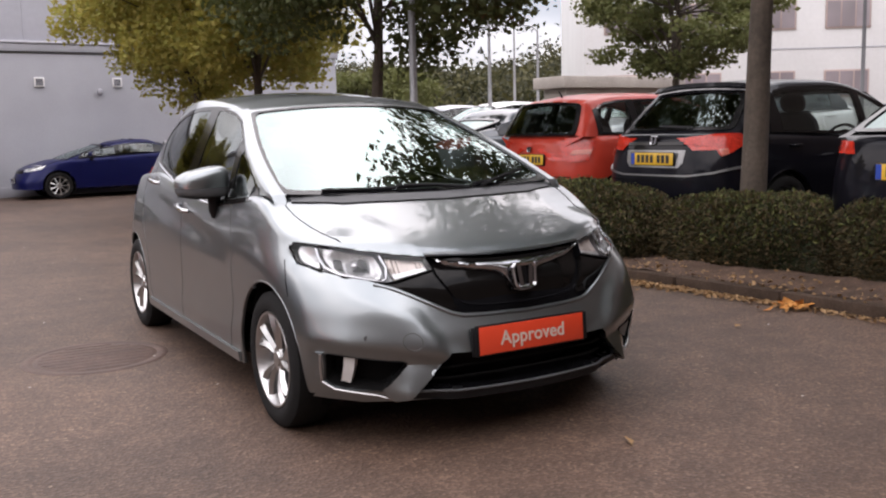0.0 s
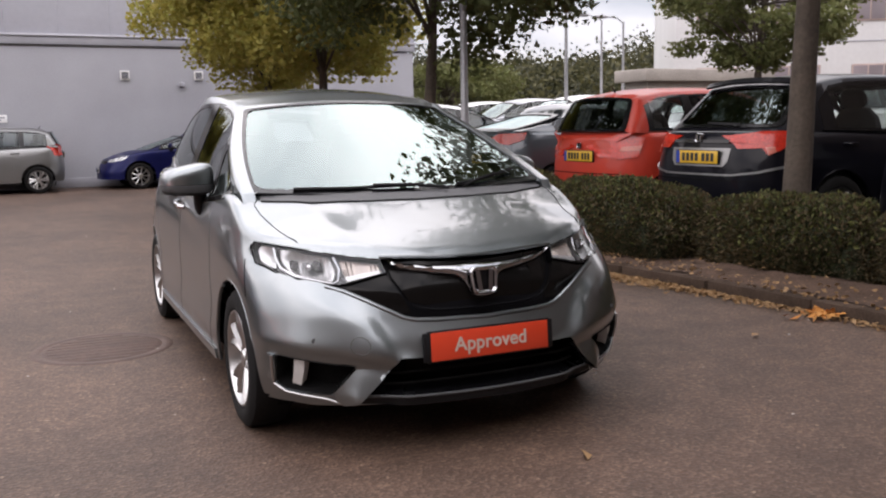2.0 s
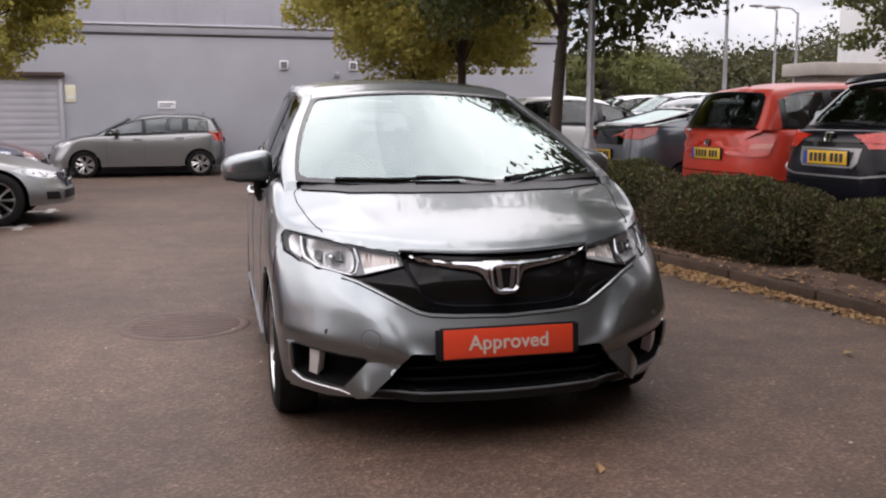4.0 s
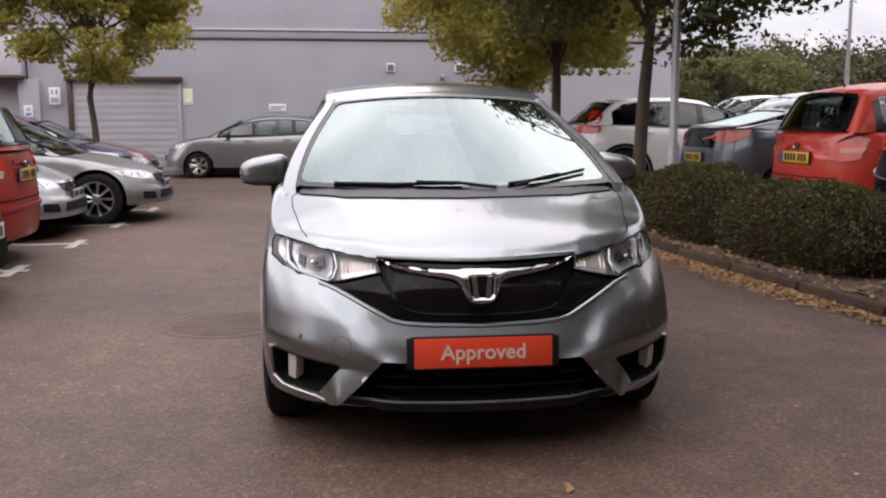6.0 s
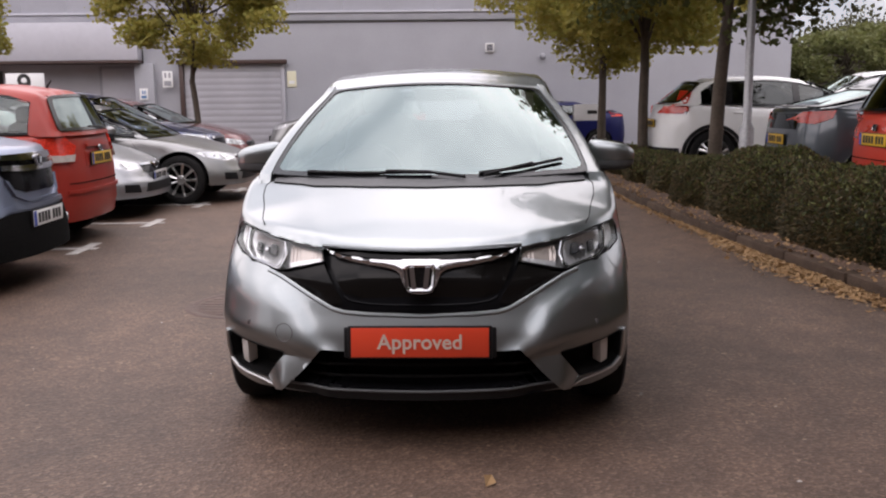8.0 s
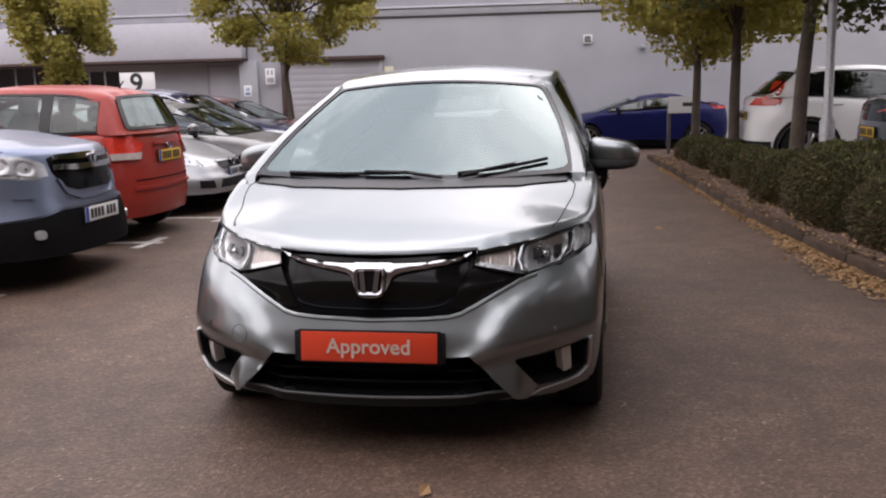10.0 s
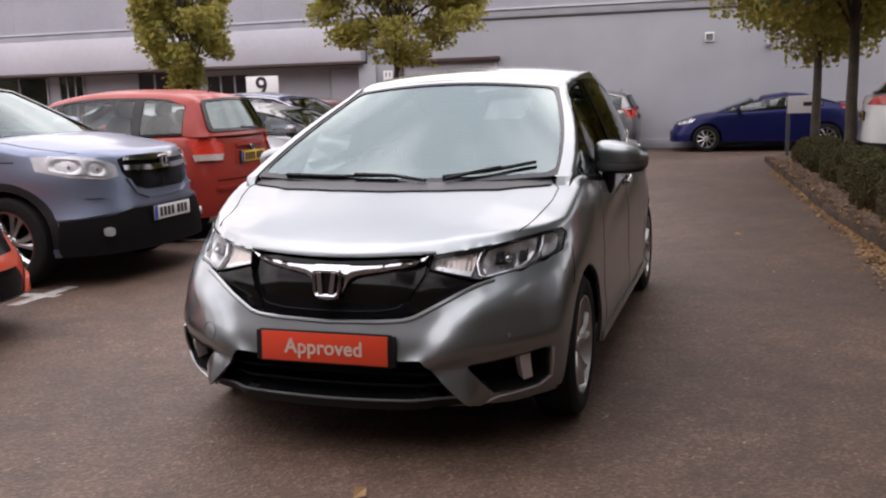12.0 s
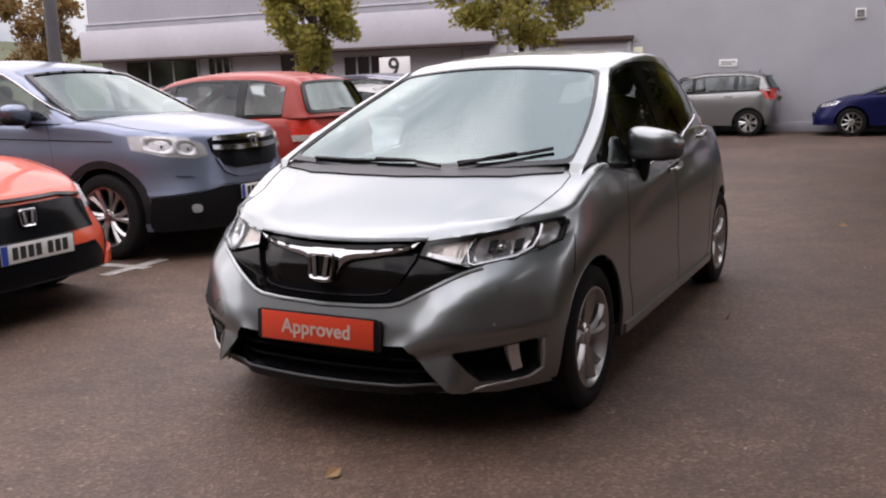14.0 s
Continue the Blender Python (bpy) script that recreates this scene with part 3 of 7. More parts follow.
        return {
            "front": lambda x, z: self.near(self.low_tree, Vector((x, self.front_y(x, z), z))),
            "rear": lambda x, z: cast((x, self.tail + 2, z), (0, -1, 0)),
            "right": lambda y, z: cast((-3, y, z), (1, 0, 0)),
            "left": lambda y, z: cast((3, y, z), (-1, 0, 0)),
            "top": lambda x, y: cast((x, y, 4), (0, 0, -1)),
            "hood": lambda x, y: self.near(self.low_tree, Vector((x, y, self.top_c(y)))),
            "screen": lambda a, b: exact(a, 0, b),
            "back": lambda a, b: exact(a, 1, b),
        }[kind]

    def cut(self, which, poly, axes, facing):
        """Opens the shell within a polygon seen along one axis; the nearest lattice points move onto its outline."""
        bm, tree = (self.body, self.low_tree) if which == "low" else (self.cab, self.cab_tree)
        i, j = axes
        k, way, reach = 3 - i - j, Vector(facing), 0.74 * self.s.get("cell", 0.05)
        bm.normal_update()
        edges = [(Vector(a), Vector(poly[(n + 1) % len(poly)])) for n, a in enumerate(poly)]
        lo = [min(p[n] for p in poly) - reach for n in (0, 1)]
        hi = [max(p[n] for p in poly) + reach for n in (0, 1)]
        for v in bm.verts:
            q = Vector((v.co[i], v.co[j]))
            if lo[0] < q.x < hi[0] and lo[1] < q.y < hi[1] and v.normal.dot(way) > 0.1:
                best = None
                for a, b in edges:
                    t = min(1.0, max(0.0, (q - a).dot(b - a) / max((b - a).length_squared, 1e-12)))
                    p = a.lerp(b, t)
                    if best is None or (p - q).length < best[0]:
                        best = ((p - q).length, p)
                if best[0] < reach:
                    p = v.co.copy()
                    p[i], p[j] = best[1]
                    near = tree.find_nearest(p)[0]
                    p[k] = near[k]
                    v.co = p
        gone = []
        for f in bm.faces:
            c = f.calc_center_median()
            if f.normal.dot(way) > 0.1 and inside(poly, c[i], c[j]):
                gone.append(f)
        bmesh.ops.delete(bm, geom=gone, context="FACES")

    def arches(self, radius):
        for yc in (0.0, self.s["wb"]):
            ring = [(yc + radius * math.cos(a), self.s["wheel"] + radius * math.sin(a)) for a in (math.pi * k / 30 for k in range(31))]
            ring += [(yc - radius, 0.0), (yc + radius, 0.0)]
            for way in ((1, 0, 0), (-1, 0, 0)):
                self.cut("low", ring, (1, 2), way)


def patch(name, poly, chart, mat, parent, off=0.003, depth=0.012, step=0.03, holes=(), label="", push=None, angle=40):
    """A panel with the outline poly, laid on a chart of the shell, proud by off, its rim turned in by depth."""
    def ring(p):
        out = []
        for k, a in enumerate(p):
            a, b = Vector(a), Vector(p[(k + 1) % len(p)])
            n = max(1, math.ceil((b - a).length / step))
            out += [a.lerp(b, i / n) for i in range(n)]
        return out

    pts, edges, rims = [], [], [ring(poly)] + [ring(h) for h in holes]
    for r in rims:
        s = len(pts)
        pts += r
        edges += [(s + k, s + (k + 1) % len(r)) for k in range(len(r))]
    xs, ys = [p[0] for p in poly], [p[1] for p in poly]
    gap = 0.45 * step
    for a in np.arange(min(xs) + step / 2, max(xs), step):
        for b in np.arange(min(ys) + step / 2, max(ys), step):
            if inside(poly, a, b) and not any(inside(h, a, b) for h in holes):
                v = Vector((float(a), float(b)))
                if all((v - p).length > gap for r in rims for p in r):
                    pts.append(v)
    v2, _, tris, *_ = delaunay_2d_cdt(pts, edges, [], 0, 1e-6)
    bm = bmesh.new()
    places, normals = [], []
    for p in v2:
        loc, nrm = chart(p.x, p.y)
        o = off + (push(p.x, p.y) if push else 0.0)
        places.append(loc + nrm * o)
        normals.append(nrm)
    vs = [bm.verts.new(p) for p in places]
    for t in tris:
        c = sum((v2[i] for i in t), Vector((0, 0))) / len(t)
        if inside(poly, c.x, c.y) and not any(inside(h, c.x, c.y) for h in holes):
            f = bm.faces.new([vs[i] for i in t])
            f.normal_update()
            if f.normal.dot(normals[t[0]]) < 0:
                f.normal_flip()
    if depth:
        rim = [e for e in bm.edges if e.is_boundary]
        lower = {}
        for e in rim:
            for v in e.verts:
                if v not in lower:
                    lower[v] = bm.verts.new(v.co - normals[vs.index(v)] * depth)
        for e in rim:
            a, b = e.link_loops[0].vert, e.link_loops[0].link_loop_next.vert
            bm.faces.new((b, a, lower[a], lower[b]))
    for v in [v for v in bm.verts if not v.link_faces]:
        bm.verts.remove(v)
    return part(name, bm, mat, parent, label, angle)


def seam(name, points, chart, mat, parent, radius=0.0015):
    """A narrow dark joint along chart points."""
    fine = []
    for a, b in zip(points, points[1:]):
        a, b = Vector(a), Vector(b)
        n = max(1, math.ceil((b - a).length / 0.03))
        fine += [a.lerp(b, k / n) for k in range(n)]
    fine.append(Vector(points[-1]))
    return part(name, tube(bmesh.new(), [chart(p.x, p.y)[0] for p in fine], radius, 6), mat, parent)


def blob(center, radii, power=2.6, n=16, m=None):
    """A rounded block."""
    bm = bmesh.new()
    made = bmesh.ops.create_uvsphere(bm, u_segments=n, v_segments=n // 2 + 2, radius=1)["verts"]
    for v in made:
        d = sum(abs(c) ** power for c in v.co) ** (1 / power)
        v.co = Vector([center[i] + radii[i] * v.co[i] / d for i in range(3)])
    if m is not None:
        bmesh.ops.transform(bm, matrix=m, verts=made)
    return bm


def swirl_wheel(r, width, rim_r, arms=5, fork=0.25, twist=0.22, size=1.0):
    """Tyre, alloy rim with forked or single spokes and the brake behind it, facing +x, as meshes to be shared."""
    w = width / 2
    tyre = lathe(bmesh.new(), [(w * 0.75, rim_r - 0.004), (w * 0.93, rim_r + 0.010), (w * 0.97, rim_r + 0.022), (w, lerp(rim_r, r, 0.45)), (w * 0.94, r - 0.026), (w * 0.78, r - 0.006), (w * 0.4, r), (-w * 0.4, r), (-w * 0.78, r - 0.006), (-w * 0.94, r - 0.026), (-w, lerp(rim_r, r, 0.45)), (-w * 0.75, rim_r)], 48)
    rim = lathe(bmesh.new(), [(w * 0.82, rim_r + 0.004), (w * 0.92, rim_r + 0.001), (w * 0.92, rim_r - 0.007), (w * 0.80, rim_r - 0.012), (w * 0.55, rim_r - 0.022), (-w * 0.6, rim_r - 0.035)], 48)
    for k in range(2 * arms if fork else arms):
        way = (1 if k % 2 else -1) if fork else 0
        a = 2 * math.pi * (k // 2 if fork else k) / arms + way * fork
        rows = []
        for u, half, x, turn in ((0.0, 0.020, 0.60, 0.0), (0.35, 0.015, 0.72, 0.23 * twist), (0.7, 0.018, 0.80, 0.6 * twist), (1.0, 0.027, 0.80, twist)):
            rad = lerp(0.040, rim_r - 0.008, u)
            b = a + turn - 0.48 * way * fork * (1 - u)
            row = []
            for side, dx in ((-1.0, -0.030), (-1.0, -0.010), (0.25, 0.004), (1.0, -0.014), (1.0, -0.030)):
                c = b + side * half * size / max(rad, 0.05)
                row.append(rim.verts.new((w * x + dx, rad * math.cos(c), rad * math.sin(c))))
            rows.append(row)
        for p, q in zip(rows, rows[1:]):
            for i in range(4):
                rim.faces.new((p[i], p[i + 1], q[i + 1], q[i]))
    lathe(rim, [(w * 0.30, 0.062), (w * 0.56, 0.060), (w * 0.64, 0.050), (w * 0.62, 0.034), (w * 0.70, 0.030), (w * 0.72, 0.001)], 24)
    bmesh.ops.recalc_face_normals(rim, faces=rim.faces[:])
    hub = lathe(bmesh.new(), [(-w * 0.2, rim_r - 0.03), (w * 0.02, rim_r * 0.66), (w * 0.10, rim_r * 0.62), (w * 0.12, 0.05), (w * 0.12, 0.001)], 24)
    out = []
    for name, bm, mat in (("hub", hub, M["dark"]), ("tyre", tyre, M["rubber"]), ("rim", rim, M["bright_alloy"])):
        me = bpy.data.meshes.new(name)
        bm.to_mesh(me)
        bm.free()
        me.materials.append(mat)
        sharp(me, 28)
        out.append(me)
    return out


def put_wheels(parent, s, meshes, track):
    for y in (0.0, s["wb"]):
        for sgn in (-1, 1):
            hub = new("wheel", meshes[0])
            hub.matrix_basis = pose(sgn * track, y, s["wheel"], 0, 0, 0 if sgn > 0 else 180)
            hub.parent = parent
            for name, me in (("tyre", meshes[1]), ("rim", meshes[2])):
                o = new(name, me)
                o.parent = hub


def arch_band(yc, z, r, grow, low=0.30, n=20):
    """The outline of a trim that follows a wheel arch."""
    start = math.asin((low - z) / (r + grow)) if low < z else 0.0
    outer = [(yc + (r + grow) * math.cos(a), z + (r + grow) * math.sin(a)) for a in (lerp(math.pi - start, start, k / n) for k in range(n + 1))]
    inner = [(yc + r * math.cos(a), z + r * math.sin(a)) for a in (lerp(math.pi - start, start, k / n) for k in range(n + 1))]
    return outer + inner[::-1]


def underbody(sh, parent, radius):
    """The dark floor, wheel housings and cabin lining."""
    s, bm = sh.s, bmesh.new()
    w, nose, tail = s["hw"] - 0.07, -s["foh"] + 0.22, s["wb"] + s["roh"] - 0.2
    box(bm, (-w + 0.24, nose + 0.15, s["sill"] + 0.02), (w - 0.24, tail, s["sill"] + 0.06))
    box(bm, (-w, radius + 0.02, s["sill"] + 0.02), (w, s["wb"] - radius - 0.02, s["sill"] + 0.06))
    box(bm, (-w + 0.2, nose + 0.18, s["sill"] + 0.06), (w - 0.2, nose + 0.20, 0.62))
    for yc in (0, s["wb"]):
        for sgn in (-1, 1):
            prev = None
            for k in range(25):
                a = math.pi * (-0.12 + 1.24 * k / 24)
                ly, lz = yc + math.cos(a) * (radius + 0.014), s["wheel"] + math.sin(a) * (radius + 0.014)
                ring = [bm.verts.new((sgn * x, ly, lz)) for x in (min(s["hw"] - 0.02, sh.half(ly, max(lz, 0.2)) - 0.055), s["hw"] - 0.30)]
                if prev:
                    bm.faces.new((prev[0], prev[1], ring[1], ring[0]))
                prev = ring
            box(bm, (min(sgn * (w - 0.28), sgn * (w - 0.26)), yc - radius, s["sill"]), (max(sgn * (w - 0.28), sgn * (w - 0.26)), yc + radius, s["wheel"] + radius))
    part("underbody", bm, M["dark"], parent)


def interior(s, parent, wheel_side=-1):
    """Seats, dashboard and steering wheel, seen through the glass."""
    w, y0 = s["hw"], s["seat"]
    base = s["belt_z"] - 0.47
    bm = bmesh.new()
    box(bm, (-w + 0.12, s["ws_base"] + 0.3, base - 0.12), (w - 0.12, s["rear_base"] - 0.25, base - 0.06))
    for sgn in (-1, 1):
        x = sgn * (w - 0.13)
        box(bm, (min(x, x - sgn * 0.03), s["ws_base"] + 0.35, base - 0.1), (max(x, x - sgn * 0.03), s["rear_base"] - 0.25, s["belt_z"] - 0.03))
    part("cabin_lining", bm, M["dash"], parent)
    for sgn in (-1, 1):
        x = sgn * 0.36
        lean = Matrix.Translation((x, y0 + 0.48, base + 0.1)) @ pose(0, 0, 0, -14)
        seat = part("seat", blob((x, y0 + 0.25, base + 0.1), (0.25, 0.27, 0.10), 3.5), M["fabric"], parent)
        part("backrest", blob((0, 0, 0.30), (0.24, 0.08, 0.34), 3.5, m=lean), M["fabric"], seat)
        part("headrest", blob((0, 0.01, 0.72), (0.13, 0.055, 0.095), 3.0, m=lean), M["fabric"], seat)
    yb = min(s["seat"] + 1.35, s["rear_top"] - 0.12)
    bench = part("rear_bench", blob((0, yb, base + 0.30), (w - 0.2, 0.12, 0.36), 5.0, n=24), M["fabric"], parent)
    for x in (-0.42, 0.42):
        part("headrest", blob((x, yb + 0.02, base + 0.70), (0.12, 0.05, 0.08), 3.0), M["fabric"], bench)
    part("dashboard", blob((0, s["ws_base"] + 0.52, s["belt_z"] - 0.14), (w - 0.20, 0.30, 0.14), 3.0, n=24), M["dash"], parent)
    bm = bmesh.new()
    turn = Matrix.Translation((wheel_side * 0.36, s["ws_base"] + 0.92, s["belt_z"] - 0.06)) @ pose(0, 0, 0, -65)
    ring = [turn @ Vector((0.18 * math.cos(a), 0.18 * math.sin(a), 0)) for a in (2 * math.pi * k / 24 for k in range(25))]
    tube(bm, ring, 0.015, 6)
    tube(bm, [turn @ Vector((-0.17, 0, -0.02)), turn @ Vector((0.17, 0, -0.02))], 0.02, 6)
    part("steering_wheel", bm, M["plastic"], parent)


def side_glass(sh, parent, mats, cuts, front, rear, drop=0.085, sill_up=0.018):
    """Side windows with their dark surround, between pillar cuts, on both sides of the cabin."""
    def low(y):
        return sh.belt(y) + sill_up

    def high(y):
        a = lerp(low(front[0]), sh.roof(front[1]) - drop, (y - front[0]) / (front[1] - front[0]))
        b = lerp(low(rear[0]), sh.roof(rear[1]) - drop, (y - rear[0]) / (rear[1] - rear[0]))
        return min(sh.roof(y) - drop - 0.02, a, b)

    def pane(a, b, grow=0.0):
        ys = [lerp(a, b, k / 14) for k in range(15)]
        lows = [(y, low(y) - grow) for y in ys if high(y) > low(y) + 0.012]
        highs = [(y, high(y) + grow) for y in reversed(ys) if high(y) > low(y) + 0.012]
        return lows + highs

    outline, opening = pane(front[0], rear[0], 0.018), pane(front[0], rear[0], 0.002)
    panes = [pane(a, b, -0.005) for a, b in cuts]
    for side, facing in (("right", (-1, 0, 0)), ("left", (1, 0, 0))):
        sh.cut("cab", opening, (1, 2), facing)
        ch = sh.chart(side)
        trim = patch("window_surround", outline, ch, M["gloss_black"], parent, 0.003, 0.03, 0.05, holes=panes)
        for p, mat in zip(panes, mats):
            patch("side_window", p, ch, mat, trim, 0.0, 0.0, 0.13)


def ring_glass(sh, parent, kind, name, outer, inner, mat, facing, cut_facing=True):
    """A windscreen or back window with its dark printed border."""
    ch = sh.chart(kind)
    py = 0 if kind == "screen" else 1
    xz = []
    for k, a in enumerate(outer):
        b = outer[(k + 1) % len(outer)]
        for t in (0, 0.25, 0.5, 0.75):
            u, v = lerp(a[0], b[0], t), lerp(a[1], b[1], t)
            p = sh.cabin(u * 0.985, py, 0.5 + (v - 0.5) * 0.995)
            xz.append((p.x, p.z))
    sh.cut("cab", xz, (0, 2), facing)
    ring = patch(name + "_border", outer, ch, M["gloss_black"], parent, 0.006 if sh.s.get("cell", 0.05) < 0.03 else 0.012, 0.02, 0.04, holes=[inner])
    return patch(name, inner, ch, mat, parent, 0.001, 0.0, 0.045)


BAR = bpy.data.meshes.new("plate_bar")
bar_bm = boxed((-0.019, -0.0075, -0.036), (0.019, -0.0051, 0.036))
bar_bm.to_mesh(BAR)
bar_bm.free()
BAR.materials.append(M["ink"])


def number_plate(parent, m, face, width=0.52, height=0.111, bars=True):
    """A plate in its holder; the writing stands as plain bars."""
    holder = part("plate_holder", boxed((-width / 2 - 0.012, 0, -height / 2 - 0.007), (width / 2 + 0.012, 0.012, height / 2 + 0.007), 0.003), M["plastic"], parent, m=m)
    part("number_plate", boxed((-width / 2, -0.005, -height / 2), (width / 2, -0.001, height / 2), 0.0015), face, holder)
    if bars:
        for x in (-0.165, -0.11, -0.055, 0.0, 0.085, 0.14, 0.195):
            o = new("plate_bar", BAR)
            o.matrix_basis = pose(x, 0, 0)
            o.parent = holder
        part("plate_band", boxed((-width / 2 + 0.002, -0.007, -height / 2 + 0.002), (-width / 2 + 0.045, -0.005, height / 2 - 0.002)), M["plate_blue"], holder)
    return holder


def badge(parent, p, nrm, w=0.11, h=0.09):
    """A plain chrome emblem: a rounded frame with two upright bars."""
    m = Matrix.Translation(p) @ Vector(nrm).to_track_quat("-Y", "Z").to_matrix().to_4x4()
    outer = rounded([(-w / 2, h / 2), (-w * 0.42, -h / 2), (w * 0.42, -h / 2), (w / 2, h / 2)], 0.022)
    inner = [(a * 0.78, b * 0.74) for a, b in outer]
    bm = bmesh.new()
    n = len(outer)
    layers = []
    for ring, y in ((outer, 0.006), (outer, -0.006), ([(a * 0.92, b * 0.91) for a, b in outer], -0.012), (inner, -0.006), (inner, 0.006)):
        layers.append([bm.verts.new((a, y, b)) for a, b in ring])
    for la, lb in zip(layers, layers[1:]):
        for k in range(n):
            bm.faces.new((la[k], la[(k + 1) % n], lb[(k + 1) % n], lb[k]))
    for sgn in (-1, 1):
        v = [bm.verts.new((sgn * x, y, z)) for y in (0.0, -0.010) for x, z in ((w * 0.10, -h * 0.37), (w * 0.25, -h * 0.37), (w * 0.32, h * 0.37), (w * 0.17, h * 0.37))]
        for q in ((4, 5, 6, 7), (0, 1, 5, 4), (1, 2, 6, 5), (2, 3, 7, 6), (3, 0, 4, 7)):
            bm.faces.new([v[i] for i in q])
    bmesh.ops.recalc_face_normals(bm, faces=bm.faces[:])
    emblem = part("emblem", bm, M["chrome"], parent, m=m)
    bm = bmesh.new()
    bm.faces.new([bm.verts.new((a, 0.002, b)) for a, b in inner])
    part("emblem_field", bm, M["gloss_black"], emblem)
    return emblem


def wing_mirror(parent, sgn, p, paint_mat, size=(0.125, 0.075, 0.085), stalk=0.14):
    """A door mirror with a painted cap, dark underside and stalk."""
    x, y, z = p
    cap = blob((0, 0, 0), size, 2.7, n=20)
    for v in cap.verts:
        if v.co.y > 0.025:
            v.co.y = 0.025 + (v.co.y - 0.025) * 0.25
        v.co.z *= 1.0 - 0.18 * (sgn * v.co.x / size[0])
        v.co.z += 0.02 * sgn * v.co.x / size[0]
    m = Matrix.Translation(p) @ pose(0, 0, 0, 0, 0, -sgn * 12)
    body = part("wing_mirror", cap, paint_mat, parent, m=m)
    under = blob((0, 0.004, -0.036), (size[0] * 0.985, size[1] * 0.97, size[2] * 0.60), 2.8, n=16)
    part("mirror_base", under, M["plastic"], body)
    part("mirror_glass", boxed((-size[0] * 0.8, 0.040, -size[2] * 0.7), (size[0] * 0.8, 0.047, size[2] * 0.6), 0.012), M["chrome"], body)
    bm = bmesh.new()
    tube(bm, [(-sgn * size[0] * 0.55, 0.0, -0.05), (-sgn * size[0] * 0.95, -0.005, -0.10), (-sgn * (size[0] + stalk * 0.5), -0.02, -0.135)], 0.03, 10, [0.034, 0.032, 0.038])
    part("mirror_stalk", bm, M["plastic"], body)
    return body


def finish_shell(sh, parent, mat, arch):
    """The painted body and roof, once all openings are cut."""
    s = sh.s
    gone = []
    hi = s["rear_base"] - 0.12
    for f in sh.body.faces:
        c = f.calc_center_median()
        if f.normal.z > 0.75 and s["ws_base"] + 0.05 + s["ws_bow"][0] * (c.x / sh.cab_low(c.y)) ** 2 < c.y < hi and abs(c.x) < sh.cab_low(c.y) - 0.06:
            gone.append(f)
    bmesh.ops.delete(sh.body, geom=gone, context="FACES")
    sh.arches(arch)
    for shell in (sh.body, sh.cab):
        ring = {v for v in shell.verts if not v.is_boundary and any(e.other_vert(v).is_boundary for e in v.link_edges)}
        ring |= {e.other_vert(v) for v in ring for e in v.link_edges if not e.other_vert(v).is_boundary}
        for _ in range(3):
            bmesh.ops.smooth_vert(shell, verts=list(ring), factor=0.5, use_axis_x=True, use_axis_y=True, use_axis_z=True)
    rim = [e for e in sh.body.edges if e.is_boundary and abs(e.verts[0].co.x) > 0.7 * s["hw"] and min(math.hypot(e.verts[0].co.y - yc, e.verts[0].co.z - s["wheel"]) for yc in (0, s["wb"])) < arch + 0.02]
    made = bmesh.ops.extrude_edge_only(sh.body, edges=rim)["geom"]
    for v in made:
        if isinstance(v, bmesh.types.BMVert):
            v.co.x -= math.copysign(0.016, v.co.x)
    body = part("body", sh.body, mat, parent, angle=60)
    for k, sgn in (("left", 1), ("right", -1)):
        ch = sh.chart(k)
        for yc in (0, s["wb"]):
            ring = []
            for n in range(33):
                a = math.pi * (-0.06 + 1.12 * n / 32)
                ly, lz = yc + math.cos(a) * (arch + 0.002), s["wheel"] + math.sin(a) * (arch + 0.002)
                if lz > s["sill"] + 0.01:
                    ring.append(ch(ly, lz)[0] - Vector((sgn * 0.004, 0, 0)))
            part("arch_lip", tube(bmesh.new(), ring, 0.0055, 6), mat, body)
    part("roof", sh.cab, mat, parent, angle=60)


def split_shell_mirror(parent, sgn, p, paint_mat):
    """A door mirror: painted upper shell, lower shell greyed for its shade, a shut line between, and a stalk from the
    door.
    """
    def shell(scale, z_low, z_high):
        bm = blob((0, 0, 0), (0.120 * scale, 0.088 * scale, 0.076 * scale), 3.8, n=32)
        for v in bm.verts:
            u = sgn * v.co.x / 0.122
            if v.co.y > 0.03:
                v.co.y = 0.03 + (v.co.y - 0.03) * 0.15
            v.co.y += 0.030 * max(0.0, u) ** 2
            v.co.z = v.co.z * (1.0 - 0.16 * u - 0.10 * max(0.0, u) ** 3) + 0.010 * (1 - u)
            v.co.z = min(max(v.co.z, z_low), z_high)
        return bm

    m = Matrix.Translation(p) @ pose(0, 0, 0, 0, 0, -sgn * 10)
    cap = part("wing_mirror", shell(1.0, -0.006, 1.0), paint_mat, parent, m=m)
    # grey stands in for the dark ground reflected in the lower shell
    part("mirror_skirt", shell(0.985, -0.054, -0.0075), M["grey_plastic"], cap, "lower shell coloured grey for its downward shade")
    part("mirror_base", shell(0.96, -0.075, -0.050), M["plastic"], cap, "black underside")
    part("mirror_glass", boxed((-0.098, 0.040, -0.050), (0.098, 0.047, 0.052), 0.012), M["chrome"], cap)
    stalk = [(-sgn * 0.060, 0.005, -0.045), (-sgn * 0.058, 0.005, -0.085), (-sgn * 0.060, 0.010, -0.120), (-sgn * 0.072, 0.016, -0.150)]
    part("mirror_stalk", tube(bmesh.new(), stalk, 0.03, 12, [0.036, 0.030, 0.028, 0.026]), M["plastic"], cap, "black stalk")


